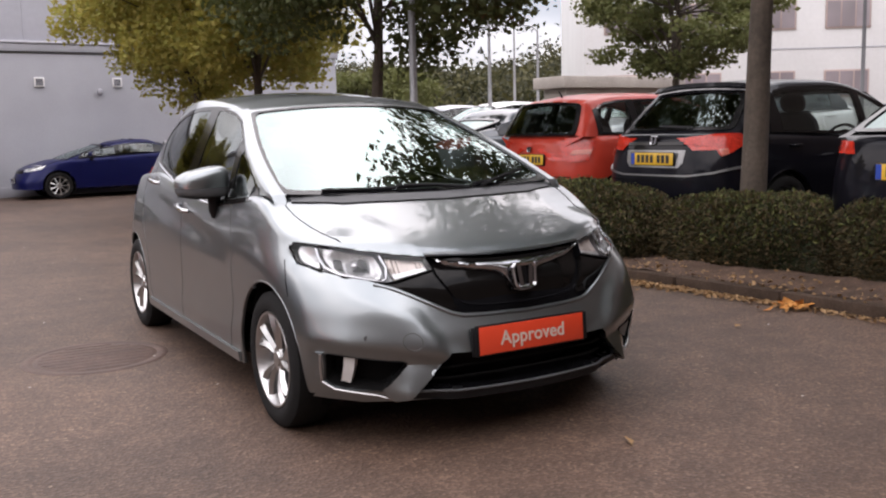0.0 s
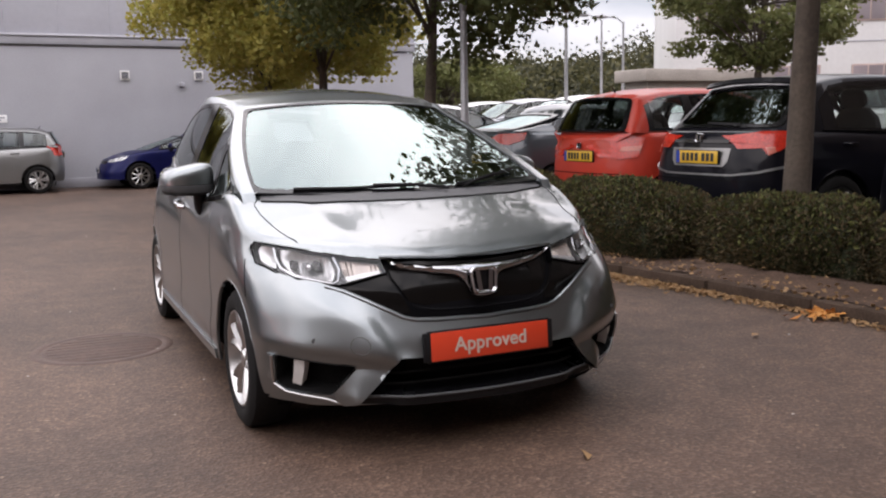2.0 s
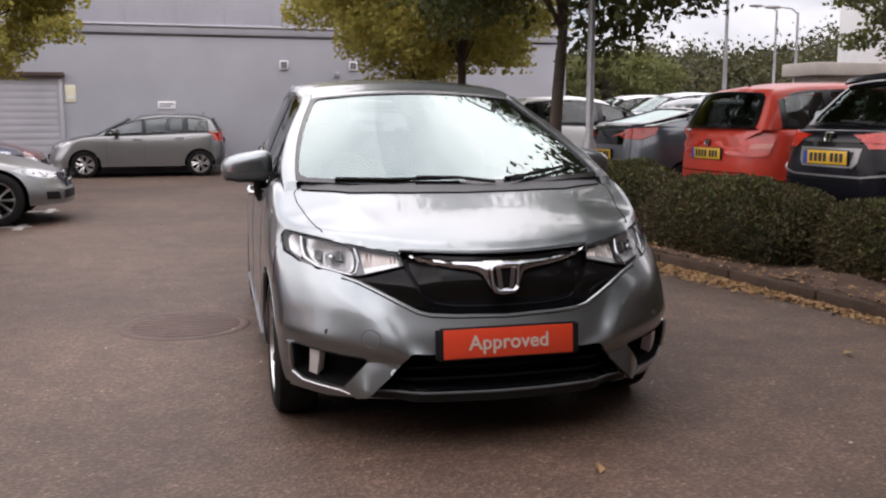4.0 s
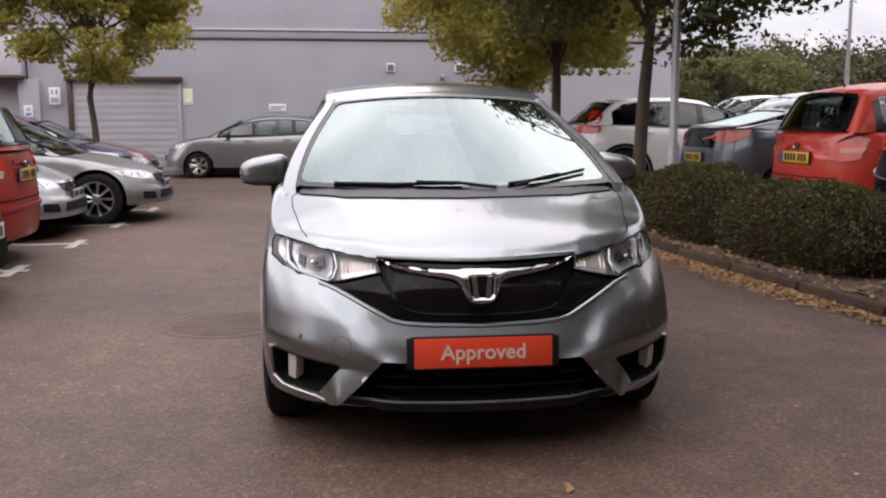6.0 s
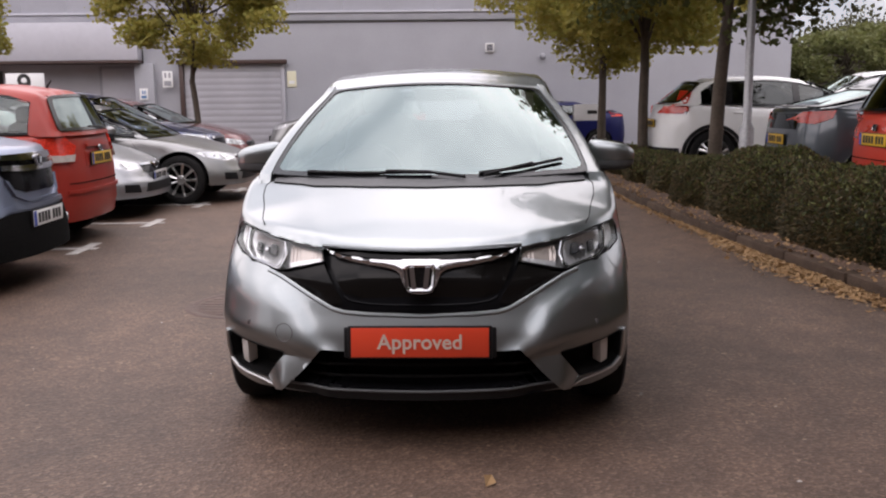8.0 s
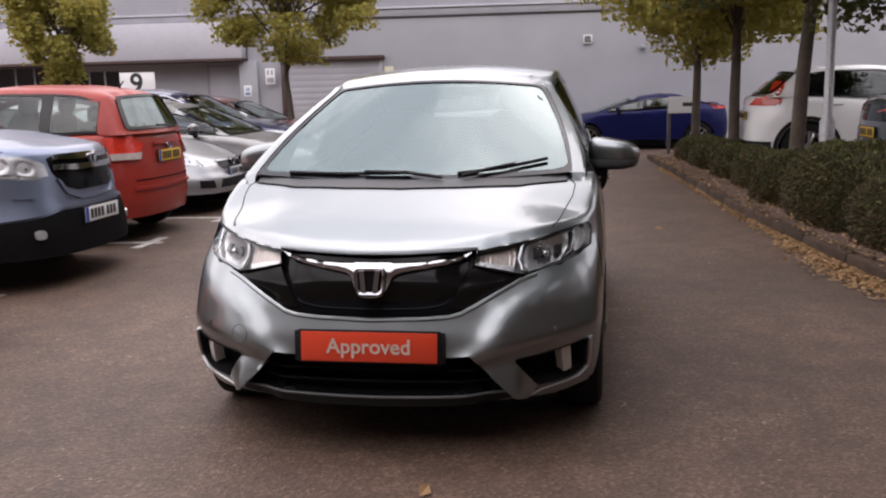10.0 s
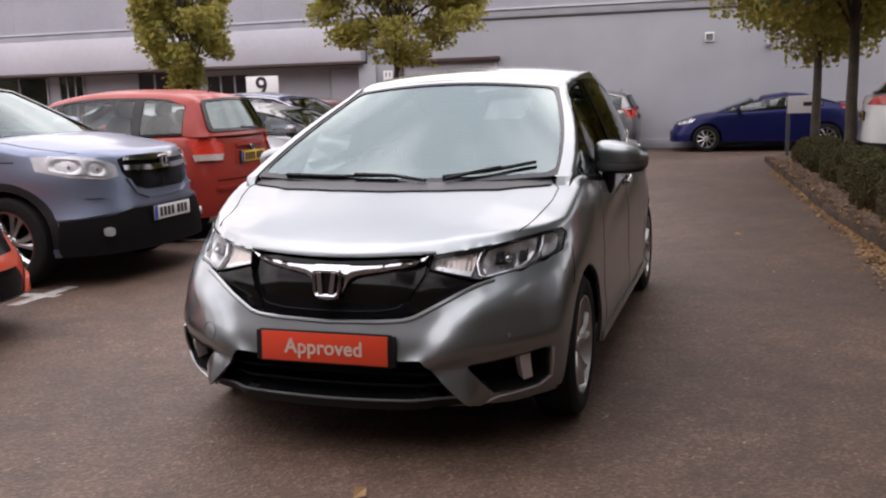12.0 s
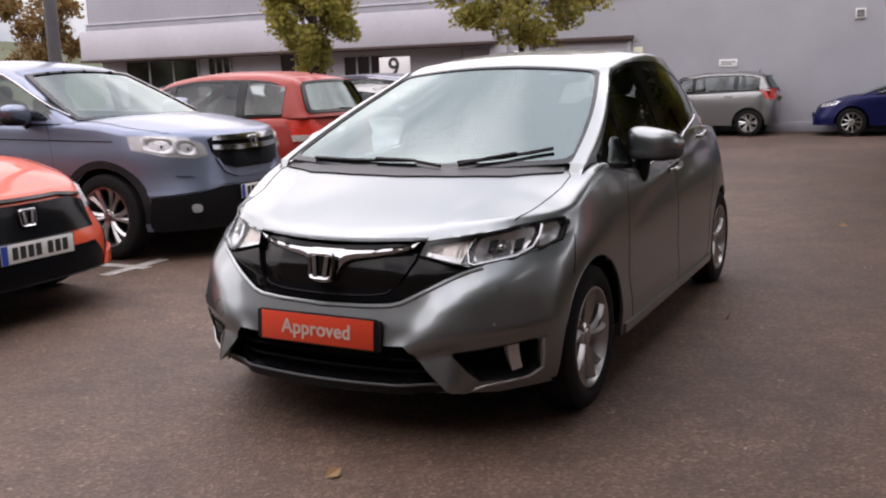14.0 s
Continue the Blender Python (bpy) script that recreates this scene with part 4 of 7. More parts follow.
def rising_side_glass(sh, car):
    """Side windows whose sill dips at the mirror and climbs to the tail, in a dark surround, on both sides."""
    low = curve_of([(0.12, 0.992), (0.36, 0.962), (0.62, 0.938), (0.75, 0.933), (1.0, 0.945), (1.44, 0.992), (2.0, 1.080), (2.20, 1.110)])
    high = curve_of([(0.215, 0.992), (0.43, 1.094), (0.715, 1.230), (0.93, 1.323), (1.10, 1.372), (1.30, 1.396), (1.62, 1.400), (1.85, 1.385), (2.08, 1.345), (2.25, 1.285), (2.38, 1.215)])

    def edge(a, b, f, grow):
        return [(y, f(y) + grow) for y in (lerp(a, b, k / 16) for k in range(17))]

    outline = edge(0.235, 2.19, low, -0.016) + [(2.30, 1.150), (2.40, 1.205)] + edge(2.37, 0.265, high, 0.012)
    opening = edge(0.285, 2.17, low, -0.002) + [(2.26, 1.150), (2.36, 1.205)] + edge(2.33, 0.305, high, 0.0)
    panes = [
        edge(0.295, 0.590, low, 0.006) + [(0.645, 1.150)] + edge(0.62, 0.325, high, -0.012),
        edge(0.655, 1.275, low, 0.006) + edge(1.275, 0.755, high, -0.012),
        edge(1.415, 2.12, low, 0.006) + [(2.20, 1.165), (2.27, 1.235)] + edge(2.22, 1.415, high, -0.012),
    ]
    for side, facing in (("right", (-1, 0, 0)), ("left", (1, 0, 0))):
        sh.cut("cab", opening, (1, 2), facing)
        ch = sh.chart(side)
        trim = patch("window_surround", outline, ch, M["piano_black"], car, 0.003, 0.03, 0.03, holes=panes, label="gloss black window surround")
        for p, mat in zip(panes, (M["tinted"], M["tinted"], M["privacy"])):
            patch("side_window", p, ch, mat, trim, 0.0, 0.0, 0.08)
        # screen pillar: a folded strip from the edge of the windscreen round to the front edge of the side glass
        sgn = 1 if side == "left" else -1
        bm, rows = bmesh.new(), []
        for y in np.linspace(0.08, 1.20, 44):
            z = high(y) + 0.006 if y > 0.225 else lerp(0.965, high(0.225) + 0.006, (y - 0.08) / 0.145)
            u = min(1.0, max(0.0, (z - 0.975) / 0.395))
            wide = abs(ch(y, z)[0].x) if y > 0.24 else lerp(sh.cab_low(y), sh.cab_high(y), u) + 0.07 * u * (1 - u)
            side_p = Vector((sgn * (wide + 0.007), y, z))
            t = min(1.0, max(0.0, (z + 0.012 - 0.985) / (1.37 - 0.985)))
            edge_p, edge_n = sh.chart("screen")(sgn * 0.935, t)
            fold = sh.cabin(sgn * 1.0, 0.0, t) + Vector((sgn * 0.005, -0.005, 0.005))
            edge_p = edge_p + edge_n * 0.011
            rows.append([bm.verts.new(p) for p in (edge_p - edge_n * 0.012, edge_p, edge_p.lerp(fold, 0.5), edge_p.lerp(fold, 0.85), fold.lerp(side_p, 0.12), fold.lerp(side_p, 0.5), side_p, side_p - Vector((sgn * 0.012, 0, 0)))])
        rows.insert(0, [bm.verts.new(v.co + Vector((0, -0.04, -0.060))) for v in rows[0]])
        for a, b in zip(rows, rows[1:]):
            for k in range(7):
                q = (a[k], b[k], b[k + 1], a[k + 1])
                bm.faces.new(q if sgn > 0 else q[::-1])
        part("pillar", bm, M["silver"], car, angle=50)
        rail = [ch(y, low(y) - 0.020) for y in np.linspace(0.62, 2.20, 30)]
        part("sill_strip", tube(bmesh.new(), [p + n * 0.004 for p, n in rail], 0.0065, 6), M["chrome"], trim, "bright strip under the windows")


def small_car():
    """The silver hatchback that the camera circles."""
    s = dict(foh=0.748, wb=2.55, roh=0.62, hw=0.864, sill=0.205, nose_z=0.747, lean=1.0, plan=(0.22, 0.43), plan_z=[(0.18, 0.32), (0.26, 0.24), (0.38, 0.170), (0.54, 0.190), (0.66, 0.275), (0.75, 0.345), (1.1, 0.38)], corner=0.66, cell=0.020, rounds=3, cab_rounds=1,
             ridge=[(0.83, 0.715), (0.70, 0.642), (0.58, 0.588), (0.49, 0.525), (0.445, 0.45), (0.415, 0.385)], tuck=[(0.36, 0.375), (0.50, 0.408), (0.62, 0.432), (0.80, 0.448)], crease=(0.55, 0.800, 0.120, 0.008), hood_ridge=0.004,
             side_in=[(0.15, 0.98), (0.28, 1.0), (0.45, 1.003), (0.66, 1.0), (0.82, 0.985), (0.95, 0.955), (1.02, 0.925), (1.10, 0.880), (1.3, 0.80)],
             top=[(-0.7, 0.728), (-0.62, 0.757), (-0.4, 0.842), (-0.2, 0.908), (0.0, 0.968), (0.15, 1.0), (0.30, 0.998), (0.45, 0.980), (0.75, 0.950), (1.0, 0.958), (1.44, 1.000), (2.03, 1.050), (2.4, 1.035), (2.8, 1.005), (3.2, 0.97)],
             fall=[(-0.7, 0.03), (-0.4, 0.06), (-0.16, 0.09), (0.05, 0.05), (0.25, 0.02), (0.6, 0.01), (1.0, 0.01), (3.2, 0.02)],
             belt=[(-0.1, 0.960), (0.15, 1.005), (0.25, 1.002), (0.45, 0.968), (0.75, 0.938), (1.0, 0.948), (1.44, 0.992), (2.03, 1.042), (2.4, 1.025), (2.8, 0.995), (3.2, 0.97)],
             roof=[(-0.1, 1.41), (0.95, 1.415), (1.25, 1.465), (1.7, 1.50), (2.1, 1.49), (2.5, 1.455), (2.8, 1.41), (3.1, 1.35)],
             tail=[(0.2, 3.12), (0.4, 3.17), (0.7, 3.16), (1.05, 3.08)],
             cab_low=[(-0.1, 0.74), (0.2, 0.775), (0.8, 0.808), (1.5, 0.800), (2.0, 0.782), (2.4, 0.750), (2.75, 0.695), (3.1, 0.61)],
             cab_high=[(0.9, 0.575), (1.3, 0.598), (1.7, 0.595), (2.0, 0.572), (2.4, 0.510), (2.75, 0.430), (3.1, 0.35)],
             ws_base=-0.02, ws_bow=(0.13, 0.06), ws_top=0.96, ruled=True, rear_draw=0.034, rear_base=3.10, rear_top=2.94, wheel=0.290, seat=1.1, belt_z=0.98)
    sh = CarShell(s)
    car = empty("hatchback_car", pose(0, 0, 0, 0, 0, 1.1), "silver-grey hatchback car with black grille parked on asphalt", "car")
    front, hood = sh.chart("front"), sh.chart("hood")
    paint_mat = M["silver"]

    def both(half):
        """Closes a half outline, given from the middle outwards and back, across the middle."""
        return half + [(-a, b) for a, b in reversed(half) if a > 0]

    # glass
    ring_glass(sh, car, "screen", "windscreen", rounded([(-0.95, 0.01), (0.95, 0.01), (0.94, 0.965), (-0.94, 0.965)], 0.06),
               rounded([(-0.915, 0.05), (0.915, 0.05), (0.90, 0.945), (-0.90, 0.945)], 0.07), M["glass"], (0, -1, 0.5))
    ring_glass(sh, car, "back", "rear_window", rounded([(-0.85, 0.1), (0.85, 0.1), (0.82, 0.9), (-0.82, 0.9)], 0.1),
               rounded([(-0.78, 0.16), (0.78, 0.16), (0.75, 0.84), (-0.75, 0.84)], 0.1), M["tinted"], (0, 1, 0.3))
    rising_side_glass(sh, car)

    # openings of the front
    head = [(0.386, 0.752), (0.54, 0.774), (0.66, 0.796), (0.735, 0.807), (0.790, 0.813), (0.804, 0.787), (0.797, 0.737), (0.74, 0.706), (0.683, 0.690), (0.555, 0.667), (0.53, 0.672), (0.372, 0.706)]
    grille = both([(0.0, 0.750), (0.2, 0.754), (0.34, 0.760), (0.384, 0.757), (0.370, 0.703), (0.527, 0.666), (0.595, 0.668), (0.538, 0.650), (0.43, 0.596), (0.327, 0.540), (0.2, 0.529), (0.0, 0.524)])
    intake = both([(0.0, 0.392), (0.30, 0.392), (0.372, 0.398), (0.402, 0.364), (0.431, 0.327), (0.505, 0.247), (0.30, 0.240), (0.0, 0.240)])
    fog = rounded([(0.524, 0.366), (0.66, 0.384), (0.784, 0.402), (0.776, 0.292), (0.738, 0.266), (0.604, 0.256)], 0.012)
    for p in (head, mirrored(head), grille, intake, fog, mirrored(fog)):
        sh.cut("low", p, (0, 2), (0, -1, 0.15))

    # grille: a deep tray, an inner panel folded along its middle, a rail below it, trims under the lamps, a chrome wing
    face = patch("grille", grille, front, M["grille_black"], car, -0.034, -0.038, 0.02, label="gloss black grille")
    panel = both([(0.0, 0.735), (0.2, 0.742), (0.355, 0.756), (0.352, 0.70), (0.318, 0.632), (0.282, 0.584), (0.2, 0.574), (0.0, 0.568)])
    patch("grille_panel", panel, front, M["piano_black"], face, -0.010, 0.02, 0.012,
          push=lambda x, z: -0.026 * max(0.0, min(1.0, (0.646 - 0.10 * x * x - z) / 0.06)) - 0.012 * max(0.0, min(1.0, (abs(x) - 0.24) / 0.08)))
    low_line = curve_of([(0.0, 0.557), (0.16, 0.560), (0.27, 0.574), (0.305, 0.606), (0.365, 0.700)])
    rail = [front(x, low_line(abs(x))) for x in np.linspace(-0.29, 0.29, 49)]
    part("grille_rail", tube(bmesh.new(), [p + n * -0.008 for p, n in rail], 0.006, 10), M["grille_black"], face)
    wing_top = curve_of([(0.0, 0.715), (0.1, 0.717), (0.19, 0.722), (0.28, 0.731), (0.362, 0.746)])
    wing_low = curve_of([(0.0, 0.596), (0.040, 0.600), (0.062, 0.632), (0.078, 0.668), (0.105, 0.683), (0.20, 0.699), (0.32, 0.721), (0.362, 0.745)])
    xs = [0.362 * k / 24 for k in range(25)]
    wing = [(x, wing_top(x)) for x in xs] + [(x, wing_low(x)) for x in reversed(xs)]
    wing = both(wing)

    def crowned(x, z):
        a, b = wing_top(abs(x)), max(wing_low(abs(x)), 0.66)
        return 0.010 * max(0.0, 1 - ((z - (a + b) / 2) / max(0.004, (a - b) / 2)) ** 2) + 0.010 * max(0.0, 1 - abs(x) / 0.2)

    patch("grille_wing", wing, front, M["chrome"], face, 0.004, 0.03, 0.010, label="chrome grille wing", push=crowned, angle=60)
    lip_line = [(0.0, 0.755), (0.1, 0.756), (0.2, 0.759), (0.30, 0.763), (0.384, 0.764)]
    lip_line = [(-a, b) for a, b in reversed(lip_line[1:])] + lip_line
    part("hood_lip", tube(bmesh.new(), [front(a, b)[0] for a, b in lip_line], 0.009, 8), paint_mat, car)
    low_lip = [(0.0, 0.519), (0.2, 0.524), (0.29, 0.530), (0.335, 0.541), (0.38, 0.564), (0.43, 0.590), (0.48, 0.616), (0.54, 0.645), (0.60, 0.664)]
    low_lip = [(-a, b) for a, b in reversed(low_lip[1:])] + low_lip
    part("bumper_edge", tube(bmesh.new(), [front(a, b)[0] for a, b in low_lip], 0.009, 8), paint_mat, car)
    p, n = front(0.0, 0.662)
    badge(car, p + Vector((0, -0.034, 0)), (0, -0.97, 0.16), 0.122, 0.106)

    # lower intake with its slats and lip
    mouth = patch("air_intake", intake, front, M["grille_black"], car, -0.16, -0.165, 0.03, label="black lower air intake")
    for z in (0.285, 0.330):
        bar = [front(x, z)[0] + Vector((0, 0.045, 0)) for x in np.linspace(-0.44, 0.44, 21)]
        part("intake_slat", tube(bmesh.new(), bar, 0.006, 6), M["dark"], mouth)
    lip = [(0.52, 0.246), (0.30, 0.239), (0.0, 0.239), (-0.30, 0.239), (-0.52, 0.246), (-0.54, 0.215), (-0.30, 0.206), (0.0, 0.205), (0.30, 0.206), (0.54, 0.215)]
    chin = patch("bumper_lip", lip, front, M["plastic"], car, 0.006, 0.04, 0.03)
    part("lip_edge", tube(bmesh.new(), [front(x, 0.2405 + 0.02 * x * x)[0] + Vector((0, -0.008, 0)) for x in np.linspace(-0.51, 0.51, 25)], 0.0055, 8), M["grey_plastic"], chin)

    for side, sgn in (("right", -1), ("left", 1)):
        def sd(poly):
            return poly if sgn > 0 else mirrored(poly)

        # headlamp: grey bezel tray, fluted main bowl with its bulb, side bowl, indicator, bright light guide, clear cover
        lamp = patch("headlight", sd(head), front, M["lamp_grey"], car, -0.040, -0.046, 0.022, label="clear headlight with silvery reflectors")
        patch("lens", sd(head), front, M["lens"], lamp, 0.003, 0.0, 0.025)
        main = rounded([(0.572, 0.678), (0.690, 0.700), (0.722, 0.742), (0.728, 0.796), (0.66, 0.786), (0.567, 0.770), (0.552, 0.722)], 0.022)

        def bowl(x, z):
            d = math.hypot((abs(x) - 0.640) / 0.088, (z - 0.736) / 0.062)
            return -0.034 * max(0.0, 1 - d * d) + 0.0022 * math.sin(abs(x) * 300)

        patch("reflector", sd(main), front, M["lamp_inner"], lamp, -0.012, 0.02, 0.008, push=bowl, angle=50)
        loc, nrm = front(sgn * 0.640, 0.738)
        part("bulb", blob((0, 0, 0), (0.016, 0.024, 0.016), 2, 14), M["chrome"], lamp, m=Matrix.Translation(loc - nrm * 0.024))
        for a in (0.598, 0.676):
            patch("lamp_shade", sd([(a, 0.726), (a + 0.026, 0.729), (a + 0.028, 0.762), (a + 0.003, 0.759)]), front, M["lamp_housing"], lamp, -0.022, 0.012, 0.012)
        corner = rounded([(0.742, 0.722), (0.786, 0.744), (0.792, 0.784), (0.782, 0.804), (0.744, 0.799)], 0.012)
        patch("side_lamp", sd(corner), front, M["lamp_inner"], lamp, -0.014, 0.02, 0.010,
              push=lambda x, z: -0.016 * max(0.0, 1 - math.hypot((abs(x) - 0.765) / 0.026, (z - 0.764) / 0.040)))
        blink = rounded([(0.386, 0.710), (0.522, 0.683), (0.528, 0.722), (0.533, 0.764), (0.397, 0.746)], 0.006)
        lower = rounded([(0.390, 0.711), (0.520, 0.685), (0.524, 0.702), (0.394, 0.722)], 0.003)
        patch("indicator", sd(blink), front, M["lamp_warm"], lamp, -0.024, 0.012, 0.008, push=lambda x, z: 0.0022 * math.sin(abs(x) * 420) - 0.10 * max(0.0, z - 0.735))
        patch("indicator_bar", sd(lower), front, M["lamp_inner"], lamp, -0.014, 0.012, 0.012)
        guide = [(0.548, 0.768), (0.536, 0.722), (0.552, 0.684), (0.570, 0.676), (0.690, 0.698), (0.728, 0.722), (0.738, 0.758), (0.740, 0.798)]
        guide = [front(sgn * a, b) for a, b in guide]
        part("light_guide", tube(bmesh.new(), [p - n * 0.006 for p, n in guide], 0.0060, 8), M["chrome"], lamp, "bright light guide")
        brow = [front(sgn * a, b) for a, b in ((0.386, 0.754), (0.54, 0.776), (0.66, 0.798), (0.735, 0.809), (0.790, 0.815))]
        part("lamp_seal", tube(bmesh.new(), [p for p, n in brow], 0.0030, 6), M["dark"], lamp)
        foot = [front(sgn * a, b) for a, b in ((0.804, 0.787), (0.799, 0.735), (0.74, 0.703), (0.683, 0.686), (0.555, 0.664))]
        part("lamp_seal", tube(bmesh.new(), [p for p, n in foot], 0.0045, 6), M["dark"], lamp)
        trim = [(0.376, 0.700), (0.525, 0.664), (0.585, 0.664), (0.535, 0.651), (0.432, 0.599), (0.354, 0.560), (0.300, 0.562), (0.318, 0.600), (0.346, 0.645)]
        patch("lamp_trim", sd(trim), front, M["piano_black"], car, -0.004, 0.025, 0.014, label="gloss black panel under the headlight",
              push=lambda x, z: -0.020 * max(0.0, min(1.0, (0.625 + 0.16 * (abs(x) - 0.37) - z) / 0.035)))
        # fog lamp recess with its running lamp, winglet and rim
        pocket = patch("fog_pocket", sd(fog), front, M["dark"], car, -0.075, -0.080, 0.03, label="black fog lamp recess")
        patch("daytime_lamp", sd([(0.704, 0.384), (0.737, 0.388), (0.740, 0.284), (0.712, 0.276)]), front, M["lamp_white"], pocket, -0.014, 0.04, 0.02, label="white running lamp")
        blade = [(0.398, 0.370), (0.524, 0.366), (0.604, 0.256), (0.622, 0.243), (0.560, 0.224), (0.506, 0.250), (0.431, 0.327)]
        patch("bumper_blade", sd(blade), front, paint_mat, car, 0.006, 0.05, 0.014,
              push=lambda x, z: -0.012 + 0.066 * max(0.0, min(1.0, (0.368 - z) / 0.11)) * max(0.15, min(1.0, (0.615 - abs(x)) / 0.10)))
        skirt = [(0.556, 0.212), (0.604, 0.254), (0.70, 0.256), (0.745, 0.262), (0.780, 0.290), (0.788, 0.402), (0.806, 0.404), (0.802, 0.262), (0.76, 0.214), (0.66, 0.205)]
        patch("bumper_skirt", sd(skirt), front, paint_mat, car, 0.008, 0.05, 0.016)
        rim_line = [front(sgn * a, b) for a, b in ((0.556, 0.213), (0.62, 0.238), (0.70, 0.250), (0.748, 0.258), (0.784, 0.286), (0.792, 0.34), (0.793, 0.398))]
        part("pocket_rim", tube(bmesh.new(), [p + n * 0.010 for p, n in rim_line], 0.0050, 8), M["bright_alloy"], pocket, "bright rim of the fog lamp recess")
        ring = [front(sgn * 0.518 + 0.034 * math.cos(a), 0.452 + 0.034 * math.sin(a))[0] for a in (2 * math.pi * k / 28 for k in range(29))]
        if sgn < 0:
            part("tow_cover", tube(bmesh.new(), ring, 0.0020, 6), M["grey_plastic"], car)
        loc, nrm = front(sgn * 0.67, 0.470)
        part("parking_sensor", blob(tuple(loc), (0.011, 0.002, 0.011), 2, 10), M["grey_plastic"], car)
        # joints
        seam("hood_joint", [(sgn * a, b) for a, b in ((0.705, 0.085), (0.735, 0.03), (0.733, -0.06), (0.700, -0.22), (0.668, -0.365))], hood, M["dark"], car, 0.0022)
        ch = sh.chart(side)
        seam("door_joint", [(0.50, 0.955), (0.45, 0.80), (0.43, 0.48), (0.50, 0.255)], ch, M["grey_plastic"], car, 0.0018)
        seam("door_joint", [(1.345, 0.975), (1.33, 0.60), (1.36, 0.255)], ch, M["grey_plastic"], car, 0.0018)
        seam("door_joint", [(2.22, 1.085), (2.33, 0.92), (2.28, 0.74), (2.16, 0.54), (2.11, 0.30), (2.07, 0.255)], ch, M["grey_plastic"], car, 0.0018)
        seam("door_joint", [(0.50, 0.255), (1.36, 0.255), (2.07, 0.255)], ch, M["grey_plastic"], car, 0.0018)
        seam("bumper_joint", [(-0.165, 0.742), (-0.20, 0.68), (-0.235, 0.60)], ch, M["dark"], car, 0.0024)
        patch("sill", [(0.37, 0.255), (2.17, 0.255), (2.17, 0.21), (0.37, 0.21)], ch, paint_mat, car, 0.012, 0.03, 0.06)
        for y, z in ((1.26, 0.868), (2.02, 0.988)):
            loc, nrm = ch(y, z)
            grip = [loc + Vector((sgn * d, a, b)) for d, a, b in ((0.004, -0.092, -0.012), (0.026, -0.070, -0.009), (0.034, 0.0, 0.0), (0.026, 0.070, 0.009), (0.004, 0.092, 0.012))]
            part("door_handle", tube(bmesh.new(), grip, 0.012, 10, [0.010, 0.013, 0.013, 0.013, 0.010]), M["chrome"], car, "bright door handle")
            part("handle_recess", blob(tuple(loc - Vector((sgn * 0.006, 0, 0.0))), (0.008, 0.062, 0.030), 2.2, 12), M["lamp_grey"], car)
        patch("tail_light", rounded([(2.80, 1.04), (2.86, 0.97), (2.96, 0.89), (3.03, 0.90), (3.02, 1.02), (2.88, 1.05)], 0.02), ch, M["red_lamp"], car, 0.004, 0.03, 0.04, label="red tail light")
        split_shell_mirror(car, sgn, (sgn * 0.902, 0.70, 1.012), paint_mat)

    cowl = [(-0.69, 0.105), (-0.5, 0.045), (-0.25, 0.003), (0, -0.012), (0.25, 0.003), (0.5, 0.045), (0.69, 0.105), (0.70, 0.050), (0.5, -0.040), (0.25, -0.085), (0, -0.10), (-0.25, -0.085), (-0.5, -0.040), (-0.70, 0.050)]
    patch("cowl", cowl, hood, M["grey_plastic"], car, 0.006, 0.02, 0.04, label="grey plastic cowl under the windscreen")
    seam("hood_joint", [(-0.70, 0.048), (-0.5, -0.042), (-0.25, -0.087), (0, -0.102), (0.25, -0.087), (0.5, -0.042), (0.70, 0.048)], hood, M["dark"], car, 0.0022)
    screen = sh.chart("screen")
    for pts, arm in ((((-0.72, 0.035), (-0.4, 0.045), (0.02, 0.06)), ((0.22, 0.005), (0.0, 0.05), (-0.25, 0.055))), (((0.30, 0.045), (0.55, 0.075), (0.80, 0.135)), ((0.33, 0.012), (0.48, 0.06), (0.62, 0.092)))):
        bm = bmesh.new()
        tube(bm, [screen(a, b)[0] + screen(a, b)[1] * 0.014 for a, b in pts], 0.008, 6)
        blade_ob = part("wiper", bm, M["plastic"], car)
        bm = bmesh.new()
        tube(bm, [screen(a, b)[0] + screen(a, b)[1] * 0.022 for a, b in arm], 0.008, 6)
        part("wiper_arm", bm, M["plastic"], blade_ob)

    # number plate panel with its word
    loc, nrm = front(0.0, 0.428)
    m = Matrix.Translation((0.0, loc.y - 0.006, 0.428)) @ pose(0, 0, 0, -4)
    holder = number_plate(car, m, M["plate_red"], 0.512, 0.110, bars=False)
    for x in (-0.262, 0.262):
        part("holder_wing", boxed((x - 0.022, 0.004, -0.058), (x + 0.022, 0.016, 0.056), 0.004), M["plastic"], holder)
    font = bpy.data.curves.new("approved_text", "FONT")
    font.body, font.size, font.align_x, font.align_y, font.extrude = "Approved", 0.077, "CENTER", "CENTER", 0.0008
    font.space_character, font.offset = 1.02, 0.0012
    holder_text = bpy.data.objects.new("approved_text", font)
    scene.collection.objects.link(holder_text)
    me = bpy.data.meshes.new_from_object(holder_text.evaluated_get(bpy.context.evaluated_depsgraph_get()))
    bpy.data.objects.remove(holder_text)
    me.materials.clear()
    me.materials.append(M["pale_ink"])
    word = new("plate_word", me)
    word.matrix_basis = pose(0.0, -0.0068, 0.0, 90)
    word.parent = holder

    bm = boxed((-0.115, 0, -0.03), (0.115, 0.03, 0.035), 0.012, Matrix.Translation((0, 0.93, 1.335)))
    part("rear_view_mirror", bm, M["plastic"], car)
    interior(s, car)
    underbody(sh, car, 0.340)
    finish_shell(sh, car, paint_mat, 0.340)
